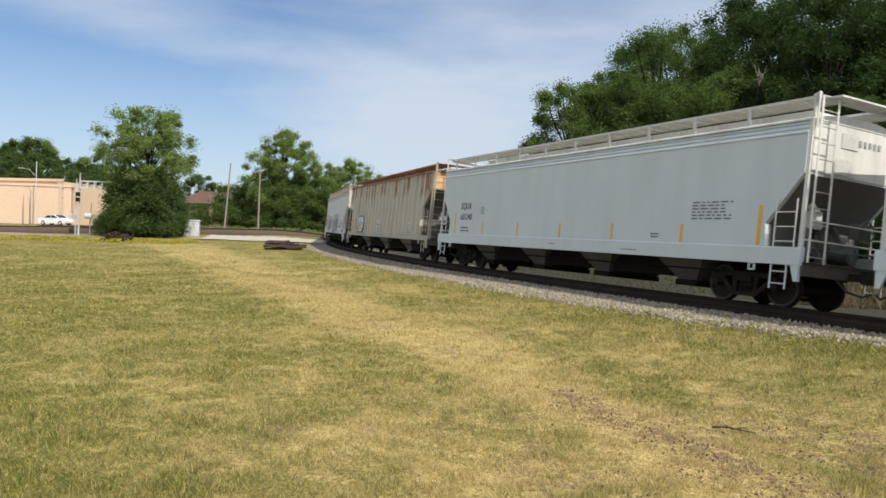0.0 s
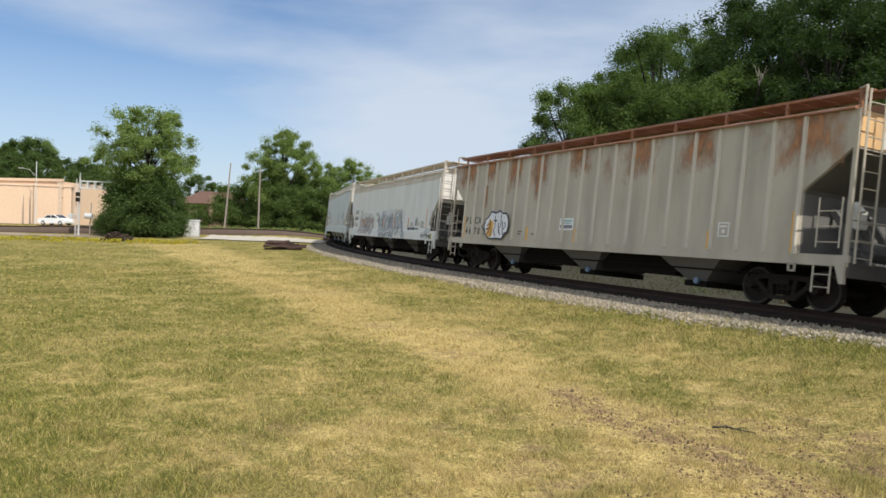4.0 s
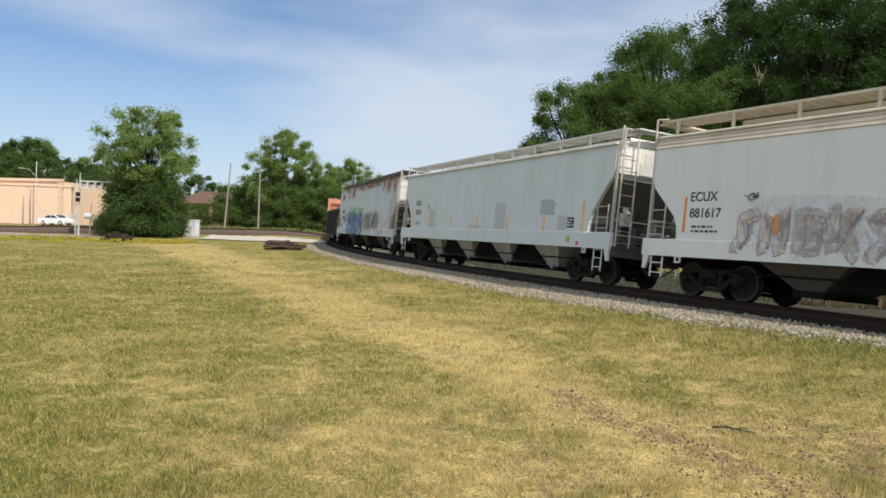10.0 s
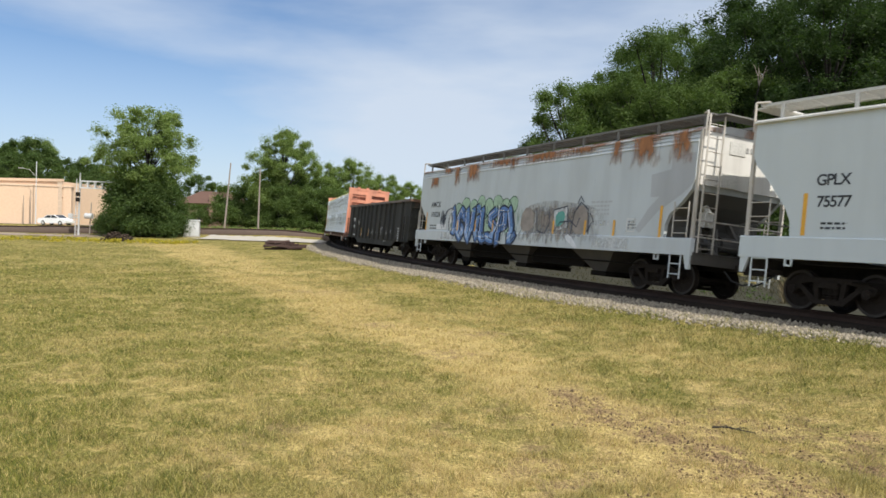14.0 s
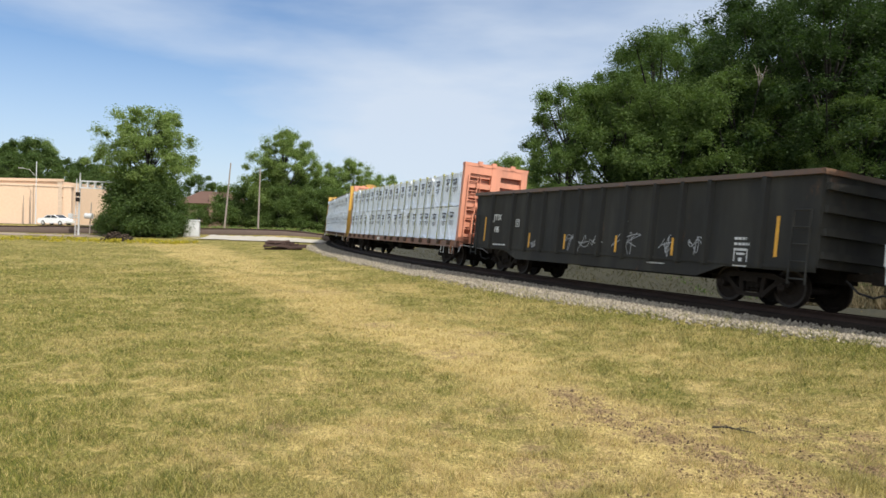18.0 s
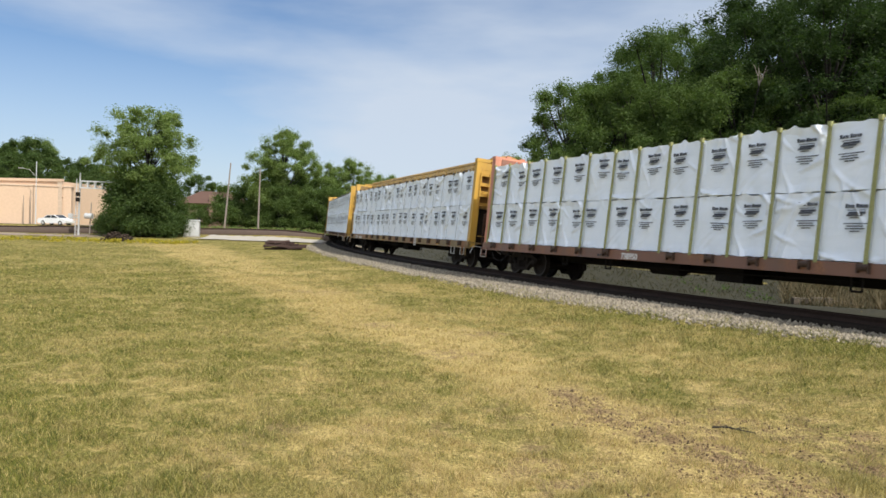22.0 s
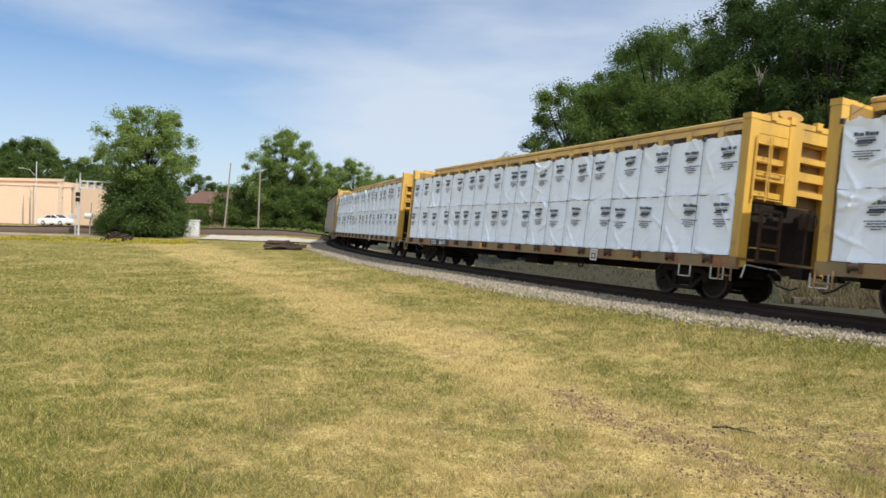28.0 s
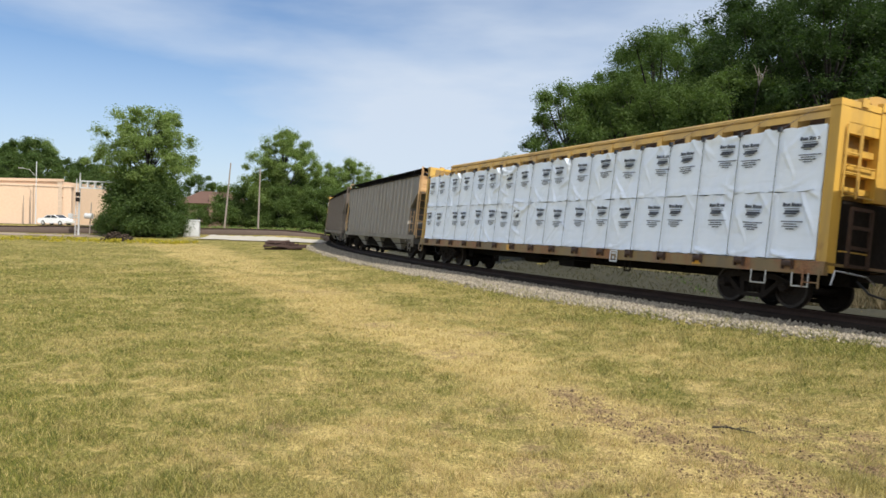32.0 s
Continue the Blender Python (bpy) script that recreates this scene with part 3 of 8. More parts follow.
for s in [a for a in np.arange(S_NEAR, S_FAR, 0.52) if a < -30.3 or a > 63.5]:
    m = track_frame(s)
    i = len(rest_v)
    rest_v += [tuple(m @ Vector((x, y, z))) for x in (-0.115, 0.115) for y in (-1.3, 1.3) for z in (-0.33, -0.168)]
    rest_f += [tuple(i + k for k in f) for f in ((0, 1, 3, 2), (4, 6, 7, 5), (0, 4, 5, 1), (2, 3, 7, 6), (0, 2, 6, 4), (1, 5, 7, 3))]
far_ties = new("far_ties", mesh_of("far_ties", rest_v, rest_f, M_TIE))
far_ties.parent = tie_track
tagged(far_ties, kind="stuff")


# loose stones on the shoulder and between the ties
def stones(name, count, s0, s1, seed, lat_of, size):
    rng = np.random.default_rng(seed)
    base = np.array([(1, 0, 0), (-1, 0, 0), (0, 1, 0), (0, -1, 0), (0, 0, 1), (0, 0, -1)], float)
    tri = np.array([(0, 2, 4), (2, 1, 4), (1, 3, 4), (3, 0, 4), (2, 0, 5), (1, 2, 5), (3, 1, 5), (0, 3, 5)])
    s = s0 + (s1 - s0) * rng.random(count) ** 1.35
    lat = lat_of(rng, count)
    th = TH0 - K * s
    x = X0 - (np.cos(th) - math.cos(TH0)) / K - lat * np.cos(th)
    y = Y0 - (np.sin(th) - math.sin(TH0)) / K - lat * np.sin(th)
    al = np.abs(lat)
    z = np.where(lat > 0, np.where(al < 1.4, -0.2, -0.27 - (al - 1.4) * 0.22), np.where(al < 1.75, -0.155, -0.17 - (al - 1.75) * 0.45)) + lat * math.sin(BANK * 0.8)
    z = np.maximum(z, ground_z(x, y) + 0.0) + 0.012
    sz = size * (0.6 + 0.9 * rng.random((count, 1, 1))) * (0.65 + 0.6 * rng.random((count, 1, 3)))
    v = base[None] * sz * (0.8 + 0.4 * rng.random((count, 6, 3)))
    a = rng.random(count) * 6.28
    c, d = np.cos(a)[:, None], np.sin(a)[:, None]
    vx, vy = v[..., 0] * c - v[..., 1] * d, v[..., 0] * d + v[..., 1] * c
    v = np.stack([vx, vy, v[..., 2]], -1) + np.stack([x, y, z], -1)[:, None]
    f = tri[None] + 6 * np.arange(count)[:, None, None]
    ob = new(name, mesh_of(name, v.reshape(-1, 3), f.reshape(-1, 3), M_BALLAST))
    return tagged(ob, "loose grey and tan crushed stones along the track", "ballast stones", kind="stuff")


stones("ballast_stones", 80000, -14, 60, 3, lambda r, n: np.where(r.random(n) < 0.85, 1.42 + 1.55 * r.random(n) ** 0.9 + 0.8 * r.random(n) ** 9, -2.4 + 1.1 * r.random(n)), 0.043)
# added dark bed: shadow under the train plus dark tie ends and soil
cinders = swept("cinder_bed", [(1.455, -0.285), (1.37, -0.138), (-1.30, -0.138), (-1.75, -0.155), (-3.0, -0.60), (-3.0, -0.75)], S_NEAR, S_FAR, 2.5, M_SHADOWBED, BANK * 0.8)
tagged(cinders, "dark bed round the ties, the shadow under the train in its colour", "cinders", kind="structure")


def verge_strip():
    """Dark sheet on the bank between track and woods; shade put into colour."""
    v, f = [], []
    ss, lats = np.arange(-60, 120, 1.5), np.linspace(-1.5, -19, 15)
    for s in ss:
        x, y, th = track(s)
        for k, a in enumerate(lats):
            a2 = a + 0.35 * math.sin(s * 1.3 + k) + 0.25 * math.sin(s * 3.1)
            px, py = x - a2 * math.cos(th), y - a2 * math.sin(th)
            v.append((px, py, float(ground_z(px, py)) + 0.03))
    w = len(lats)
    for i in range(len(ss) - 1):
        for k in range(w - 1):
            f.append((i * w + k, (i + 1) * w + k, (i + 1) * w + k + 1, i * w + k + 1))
    return tagged(new("verge", mesh_of("verge", v, f, M_VERGESHADE)), "olive turf on the bank, the shade of the woods put into its colour", "ground", kind="structure")


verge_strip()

# ---- railcars: local x runs away along the track, y towards the lawn, z up from the rail ----
SIDE = Matrix(((-1, 0, 0, 0), (0, 0, 1, 0), (0, 1, 0, 0), (0, 0, 0, 1)))     # lettering on the lawn side


def on_side(x, y, z):
    return Matrix.Translation((x, y, z)) @ SIDE


def wheel_set():
    bm = bmesh.new()
    half = [(-1.14, 0.03), (-1.14, 0.10), (-0.97, 0.105), (-0.97, 0.075), (-0.85, 0.085), (-0.83, 0.15), (-0.80, 0.17), (-0.78, 0.36), (-0.825, 0.39),
            (-0.825, 0.450), (-0.715, 0.457), (-0.70, 0.483), (-0.67, 0.47), (-0.68, 0.38), (-0.73, 0.36), (-0.75, 0.16), (-0.70, 0.09)]
    lathe(bm, half + [(-a, r) for a, r in half[::-1]], 28)
    for y in (-1.15, 1.15):
        for k in range(3):
            a = k * 2.094
            box(bm, 0.055 * math.cos(a) - 0.017, 0.055 * math.cos(a) + 0.017, y - 0.02, y + 0.02, 0.055 * math.sin(a) - 0.017, 0.055 * math.sin(a) + 0.017)
    return bm


def bogie_frame():
    bm = bmesh.new()
    for y in (-1.0, 1.0):
        a, b = y - 0.075, y + 0.075
        prism(bm, [(-1.08, 0.50), (-1.08, 0.60), (-0.62, 0.76), (0.62, 0.76), (1.08, 0.60), (1.08, 0.50), (0.70, 0.60), (0.5, 0.64), (-0.5, 0.64), (-0.70, 0.60)], "y", a, b)
        prism(bm, [(-0.80, 0.56), (-0.70, 0.60), (-0.28, 0.27), (0.28, 0.27), (0.70, 0.60), (0.80, 0.56), (0.36, 0.17), (-0.36, 0.17)], "y", a, b)
        for sx in (-1, 1):
            box(bm, sx * 0.889 - 0.15, sx * 0.889 + 0.15, a, b, 0.46, 0.585)
            prism(bm, [(sx * 0.24, 0.25), (sx * 0.34, 0.25), (sx * 0.40, 0.66), (sx * 0.28, 0.66)], "y", a + 0.01, b - 0.01)
        for k in (-1, 0, 1):
            for j in range(5):
                lathe_at(bm, 0.13 * k, y, 0.28 + 0.055 * j, 0.062, 0.03)
        box(bm, -0.22, 0.22, y - 0.13, y + 0.13, 0.53, 0.66)
    box(bm, -0.2, 0.2, -1.0, 1.0, 0.42, 0.72)
    for sx in (-1, 1):
        box(bm, sx * 0.36 - 0.04, sx * 0.36 + 0.04, -0.9, 0.9, 0.30, 0.42)
        rod(bm, (sx * 0.42, 0.75, 0.40), (sx * 0.42, 0.75, 0.62), 0.03)
    return bm


def lathe_at(bm, x, y, z, r, h):
    n = 10
    lo = [bm.verts.new((x + r * math.cos(2 * math.pi * k / n), y + r * math.sin(2 * math.pi * k / n), z)) for k in range(n)]
    hi = [bm.verts.new((x + r * math.cos(2 * math.pi * k / n), y + r * math.sin(2 * math.pi * k / n), z + h)) for k in range(n)]
    bm.faces.new(lo[::-1])
    bm.faces.new(hi)
    for k in range(n):
        j = (k + 1) % n
        bm.faces.new((lo[k], lo[j], hi[j], hi[k]))


SHARED = {}
WHEELSETS = []      # (wheelset, its place on the bogie)


def bogies(car, reach):
    for sx in (-1, 1):
        m = pose(sx * reach, 0, 0, 0, 0, math.degrees(-K * sx * reach))
        if "bogie" not in SHARED:
            SHARED["bogie"] = part("bogie", bogie_frame(), M_TRUCK, car, "cast steel side frames with coil springs", 0.01, m)
            frame_ob = SHARED["bogie"]
        else:
            frame_ob = again(SHARED["bogie"], car, m)
            tagged(frame_ob, "cast steel side frames with coil springs")
        for x in (-0.889, 0.889):
            w = pose(x, 0, 0.457)
            if "wheelset" not in SHARED:
                SHARED["wheelset"] = part("wheelset", wheel_set(), M_WHEEL, frame_ob, "", 0, w, shade=False)
                ws = SHARED["wheelset"]
                ws.data.materials.append(M_RIM)
                for q in ws.data.polygons:
                    if abs(q.center.y) > 0.80 and 0.40 < math.hypot(q.center.x, q.center.z) < 0.445:
                        q.material_index = 1
            else:
                ws = again(SHARED["wheelset"], frame_ob, w)
            WHEELSETS.append((ws, x))


def couplers(car, length):
    for sx in (-1, 1):
        bm = bmesh.new()
        e = length / 2
        box(bm, min(sx * (e - 0.7), sx * (e + 0.42)), max(sx * (e - 0.7), sx * (e + 0.42)), -0.075, 0.075, 0.76, 0.93)
        box(bm, min(sx * (e + 0.34), sx * (e + 0.70)), max(sx * (e + 0.34), sx * (e + 0.70)), -0.16, 0.12, 0.70, 0.98)
        part("coupler", bm, M_TRUCK, car, "grimy cast knuckle coupler", 0.03)
        bm = bmesh.new()
        pts = [(sx * (e - 0.1), 0.35, 0.75), (sx * (e + 0.25), 0.40, 0.50), (sx * (e + 0.55), 0.30, 0.42), (sx * (e + 0.70), 0.2, 0.50)]
        for p, q in zip(pts, pts[1:]):
            rod(bm, p, q, 0.025)
        part("brake_hose", bm, M_TYRE, car, "black rubber air hose")


def ladder(car, p, along, z0, z1, width, step, material, r=0.02):
    """Two stiles and rungs, rising from p; along is the way of the rungs."""
    bm = bmesh.new()
    p, along = Vector(p), Vector(along)
    q = p + along * width
    rod(bm, (p.x, p.y, z0), (p.x, p.y, z1), r * 1.3)
    rod(bm, (q.x, q.y, z0), (q.x, q.y, z1), r * 1.3)
    z = z0 + 0.12
    while z < z1:
        rod(bm, (p.x, p.y, z), (q.x, q.y, z), r)
        z += step
    part("ladder", bm, material, car)


def bars(car, x, y, z, w, h, rows, material, name="stencil_block", seed=0, label=""):
    """Small lettering that cannot be read: rows of short bars, x at its left end as seen."""
    rng = random.Random(seed)
    bm = bmesh.new()
    for k in range(rows):
        zz = z - (k + 0.5) * h / rows
        at = 0.0
        end = w * rng.uniform(0.7, 1.0)
        while at < end:
            d = min(rng.uniform(0.06, 0.2) * max(w, 0.6), end - at)
            box(bm, x - at - d, x - at, y, y + 0.004, zz - 0.23 * h / rows, zz + 0.23 * h / rows)
            at += d + 0.05 * max(w, 0.6)
    return tagged(part(name, bm, material, car, label), kind="stuff")


def stripe(car, x, y, z, h, w=0.10, material=None, label="yellow reflective strip"):
    bm = bmesh.new()
    box(bm, x - w / 2, x + w / 2, y, y + 0.005, z, z + h)
    part("reflector", bm, material or M_REFLECT, car, label)


def ribbon(bm, pts, w, y):
    """A flat painted stroke through (x, z) points, on the plane y."""
    pts = [Vector(p) for p in pts]
    left, right = [], []
    for k, p in enumerate(pts):
        d = (pts[min(k + 1, len(pts) - 1)] - pts[max(k - 1, 0)])
        d = Vector((-d.y, d.x)).normalized() * w / 2
        left.append(bm.verts.new((p.x + d.x, y, p.y + d.y)))
        right.append(bm.verts.new((p.x - d.x, y, p.y - d.y)))
    for k in range(len(pts) - 1):
        bm.faces.new((left[k], left[k + 1], right[k + 1], right[k]))


def strip_along(car, name, x0, x1, y0, y1, z0, z1, material, label="", bevel=0.01):
    bm = bmesh.new()
    box(bm, x0, x1, y0, y1, z0, z1)
    return part(name, bm, material, car, label, bevel)


def pocket(bm, x, top, bottom, w, z0, z1, d=0.0):
    """One tapered hopper chute."""
    hi = [bm.verts.new((x + a, b, z1)) for a, b in ((-w / 2, -top), (w / 2, -top), (w / 2, top), (-w / 2, top))]
    lo = [bm.verts.new((x + a, b, z0)) for a, b in ((-0.32, -bottom), (0.32, -bottom), (0.32, bottom), (-0.32, bottom))]
    bm.faces.new(hi)
    bm.faces.new(lo[::-1])
    for k in range(4):
        j = (k + 1) % 4
        bm.faces.new((hi[k], lo[k], lo[j], hi[j]))


def covered_hopper(label, length, skin, ends, roof_mat, walk_mat, eave=4.28, ribs=0, pockets=4, cut=1.62, cut_z=3.0, sill=(0.97, 1.37), bands=True, outlet=None, low=0.36, sill_mat=None, walk_h=0.38, chute_mat=None, posts=None, rib_mat=None, band_mat=None, straight=False):
    """A covered hopper car. cut: how far the side sheet is cut back above the sill; cut_z: where that cut begins."""
    car = thing("covered_hopper_car")
    tagged(car, label, "railcar", "cars of the freight train")
    e = length / 2
    top_in = 0.16
    rails_mat = posts or ends
    yr = 1.46 if bands else 1.56          # where the side meets the roof
    s0, s1 = sill
    # body: rectangles at rising heights
    levels = [(s1 - 0.10, cut + 0.02, 1.50), (s1 - 0.02, cut, 1.585), (s1 + 0.35, cut - 0.03, 1.585), (s1 + 0.62, cut - 0.16, 1.585), (cut_z - 0.42, 0.42 + top_in, 1.585), (cut_z - 0.1, top_in + 0.10, 1.585),
              (cut_z + 0.15, top_in, 1.585), (eave - 0.36, top_in, 1.585), (eave - 0.01, top_in, yr), (eave, top_in, yr - 0.02)]
    if straight:
        levels = [(s1 - 0.10, cut - 0.07, 1.50), (s1 - 0.02, cut - 0.06, 1.585), (s1 + 0.52, cut, 1.585), (cut_z, top_in, 1.585), (eave - 0.36, top_in, 1.585), (eave - 0.01, top_in, yr), (eave, top_in, yr - 0.02)]
    if ribs:
        levels = [(s1 - 0.20, cut, 1.56), (s1 + 1.2, cut, 1.56), (s1 + 1.28, cut - 0.05, 1.56), (cut_z, top_in, 1.56), (eave, top_in, 1.56)]
    bm = bmesh.new()
    rings = []
    for z, inset, y in levels:
        rings.append([bm.verts.new(p) for p in ((-e + inset, -y, z), (e - inset, -y, z), (e - inset, y, z), (-e + inset, y, z))])
    bm.faces.new(rings[0][::-1])
    bm.faces.new(rings[-1])
    for a, b in zip(rings, rings[1:]):
        for k in range(4):
            j = (k + 1) % 4
            bm.faces.new((a[k], a[j], b[j], b[k]))
    part("body", bm, skin, car, bevel=0.02)
    if not ribs:                     # welded seams between the side sheets
        n = 5
        for k in range(1, n):
            x = -e + cut + (length - 2 * cut) * k / n
            for y in (-1.590, 1.584):
                strip_along(car, "weld_seam", x - 0.012, x + 0.012, y, y + 0.006, s1, eave - 0.36, skin, "", 0)
    for sx in (-1, 1):
        bm = bmesh.new()
        x = sx * (e - top_in + 0.012)
        box(bm, x - 0.008, x + 0.008, -1.50, 1.50, cut_z + 0.05, eave - 0.03)
        part("end_sheet", bm, ends, car)
        bm = bmesh.new()
        x = sx * (e - top_in + 0.03)
        box(bm, x - 0.01, x + 0.01, 0.15, 0.72, cut_z + 0.08, cut_z + 0.44)
        part("placard_panel", bm, M_GRATE, car, "small steel placard board", 0.005)
        bm = bmesh.new()
        box(bm, x - 0.01, x + 0.01, 0.0, 0.55, eave - 0.52, eave - 0.18)
        part("tack_board", bm, M_GRATE, car, "small wire-mesh tack board", 0.005)
        bm = bmesh.new()
        for q in range(5):
            box(bm, x - 0.012, x + 0.012, -0.11 - 0.16 * q, -0.03 - 0.16 * q, eave - 0.40, eave - 0.27)
        tagged(part("stencil_block", bm, M_INKDULL, car), kind="stuff")
    # roof with its raised hatch run
    bm = bmesh.new()
    prism(bm, [(-yr, eave - 0.01), (-yr, eave + 0.05), (-0.55, eave + 0.20), (0.55, eave + 0.20), (yr, eave + 0.05), (yr, eave - 0.01)], "x", -e + top_in - 0.03, e - top_in + 0.03)
    part("roof", bm, roof_mat, car, bevel=0.015)
    bm = bmesh.new()
    box(bm, 0, 1.498, -0.52, 0.52, eave + 0.17, eave + walk_h - 0.07)
    hatch = part("hatch_cover", bm, roof_mat, car, bevel=0.02, at=pose(-e + 1.0, 0, 0))
    for k in range(1, int((length - 2.6) / 1.5)):
        again(hatch, car, pose(-e + 1.0 + 1.5 * k, 0, 0))
    if bands:
        for o in (-1, 1):
            bm = bmesh.new()
            prism(bm, [(o * 1.55, eave - 0.36), (o * 1.590, eave - 0.36), (o * (yr + 0.006), eave - 0.02), (o * (yr - 0.03), eave - 0.02)], "x", -e + top_in + 0.01, e - top_in - 0.01)
            part("eave_band", bm, band_mat or ends, car)
        for k in range(3):
            for o in (-1, 1):
                y = 1.585 - 0.125 * (0.06 + 0.11 * k) / 0.35
                bm = bmesh.new()
                z = eave - 0.30 + 0.11 * k
                prism(bm, [(o * (y - 0.03), z - 0.045), (o * (y + 0.045), z - 0.03), (o * (y + 0.030), z + 0.025), (o * (y - 0.03), z + 0.03)], "x", -e + top_in, e - top_in)
                part("eave_rib", bm, band_mat or ends, car)
    for y in (-1.66, 1.58):
        bm = bmesh.new()
        o = 1 if y > 0 else -1
        prism(bm, [(o * (yr - 0.06), eave - 0.03), (o * (yr + 0.095), eave - 0.045), (o * (yr + 0.095), eave - 0.005), (o * (yr - 0.11), eave + 0.075)], "x", -e + top_in - 0.02, e - top_in + 0.02)
        part("eave_angle", bm, roof_mat, car)
    # running boards above the roof
    wz = eave + walk_h
    for y in (-1.36, 0.62):
        bm = bmesh.new()
        for k in range(8):
            box(bm, -e + 0.05, e - 0.05, y + 0.095 * k, y + 0.095 * k + 0.072, wz - 0.03, wz)
        for q in (y - 0.012, y + 0.742):
            box(bm, -e + 0.05, e - 0.05, q, q + 0.012, wz - 0.06, wz + 0.004)
        x = -e + 0.1
        while x < e:
            box(bm, x, x + 0.05, y, y + 0.74, wz - 0.05, wz - 0.03)
            x += 0.6
        part("running_board", bm, walk_mat, car, "steel grating walkway")
        yo = y + 0.72 if y > 0 else y
        bm = bmesh.new()
        box(bm, -0.035, 0.035, yo - 0.03, yo + 0.03, eave + 0.04, wz - 0.02)
        bracket = part("walkway_bracket", bm, walk_mat, car, at=pose(-e + 0.25, 0, 0))
        for k in range(1, 11):
            again(bracket, car, pose(-e + 0.25 + (length - 0.9) / 10 * k, 0, 0))
    for sx in (-1, 1):
        bm = bmesh.new()
        box(bm, sx * (e - 0.02) - 0.28, sx * (e - 0.02) + 0.28, -1.15, 1.15, wz - 0.05, wz - 0.01)
        part("end_walkway", bm, walk_mat, car)
        for y in (-1, 1):
            bm = bmesh.new()
            rod(bm, (sx * (e - 0.02), y * 1.50, eave - 0.2), (sx * (e - 0.02), y * 1.50, wz + 0.02), 0.03)
            rod(bm, (sx * (e - 0.02), y * 1.50, wz + 0.02), (sx * (e - 0.30), y * 1.34, wz + 0.03), 0.03)
            part("grab_iron", bm, rails_mat, car)
    # ribs
    if ribs:
        rb = bmesh.new()
        prism(rb, [(-0.055, 1.56), (0.055, 1.56), (0.032, 1.622), (-0.032, 1.622)], "z", s1 - 0.16, eave - 0.02)
        firstrib = None
        for k in range(ribs):
            x = -e + cut + 0.06 + (length - 2 * cut - 0.12) * k / (ribs - 1)
            if firstrib is None:
                firstrib = part("rib", rb, rib_mat or skin, car, "pressed steel side post", 0, pose(x, 0, 0))
            else:
                again(firstrib, car, pose(x, 0, 0))
            again(firstrib, car, pose(x, 0, 0, 0, 0, 180))
    # sills
    sm = sill_mat or skin
    if not ribs:
        for y in (-1, 1):
            bm = bmesh.new()
            prism(bm, [(y * 1.50, s0), (y * 1.63, s0), (y * 1.63, s1 - 0.03), (y * 1.60, s1), (y * 1.50, s1)], "x", -e + 0.02, e - 0.02)
            part("side_sill", bm, sm, car, bevel=0.008)
    else:
        for y in (-1.57, 1.50):
            strip_along(car, "side_sill", -e + 0.02, e - 0.02, y, y + 0.07, s0, s1 - 0.14, sm, "", 0.015)
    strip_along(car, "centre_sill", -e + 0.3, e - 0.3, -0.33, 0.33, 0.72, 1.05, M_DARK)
    # chutes and gates
    span = length - 2 * cut - 2.2
    w = span / pockets
    for k in range(pockets):
        x = -span / 2 + w * (k + 0.5)
        bm = bmesh.new()
        pocket(bm, x, 1.40, 0.95, w * 0.52, low + 0.05, s0 + 0.12)
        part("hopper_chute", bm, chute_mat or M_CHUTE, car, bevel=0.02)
        bm = bmesh.new()
        box(bm, x - 0.40, x + 0.40, -1.0, 1.0, low - 0.10, low + 0.06)
        part("outlet_gate", bm, M_DARK, car, "dark steel sliding gate", 0.015)
        if outlet:
            bm = bmesh.new()
            rod(bm, (x - 0.1, -1.1, low + 0.06), (x - 0.1, 1.05, low + 0.06), 0.065, 12)
            rod(bm, (x - 0.1, 1.02, low + 0.06), (x - 0.1, 1.10, low + 0.06), 0.085, 12)
            part("outlet_cap", bm, outlet, car, "capped discharge pipe")
        if k < pockets - 1:          # added near-black filler for the shaded slope sheets between chutes
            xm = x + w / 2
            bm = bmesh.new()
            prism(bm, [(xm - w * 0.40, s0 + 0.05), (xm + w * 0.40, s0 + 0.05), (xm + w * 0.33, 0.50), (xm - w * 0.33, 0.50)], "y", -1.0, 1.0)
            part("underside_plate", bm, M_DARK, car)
    # slope sheet and platform at both ends
    for sx in (-1, 1):
        bm = bmesh.new()
        box(bm, min(sx * (e - 2.2), sx * e), max(sx * (e - 2.2), sx * e), -1.5, 1.5, s0 + 0.02, s0 + 0.07)
        box(bm, min(sx * (e - 0.1), sx * e), max(sx * (e - 0.1), sx * e), -1.55, 1.55, s0 - 0.22, s0 + 0.10)
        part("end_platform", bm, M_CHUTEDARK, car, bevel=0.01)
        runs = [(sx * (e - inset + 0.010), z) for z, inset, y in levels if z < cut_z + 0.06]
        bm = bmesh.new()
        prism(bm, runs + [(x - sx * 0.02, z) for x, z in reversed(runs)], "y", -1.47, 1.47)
        part("slope_sheet", bm, M_SLOPE, car, "sheet sloping in under the end, shade and grime in its grey")
        for y in (-1, 1):
            bm = bmesh.new()
            box(bm, sx * (e - 0.12) - 0.045, sx * (e - 0.12) + 0.045, y * 1.52 - 0.035, y * 1.52 + 0.035, s0, eave - 0.02)
            part("corner_post", bm, rails_mat, car, bevel=0.015)
            bm = bmesh.new()
            prism(bm, [(sx * (e - 0.06), s0 + 0.1), (sx * (e - 0.06), s0 - 0.36), (sx * (e - 0.16), s0 - 0.36), (sx * (e - 0.32), s0 + 0.1)], "y", y * 1.57 - 0.04, y * 1.57 + 0.04)
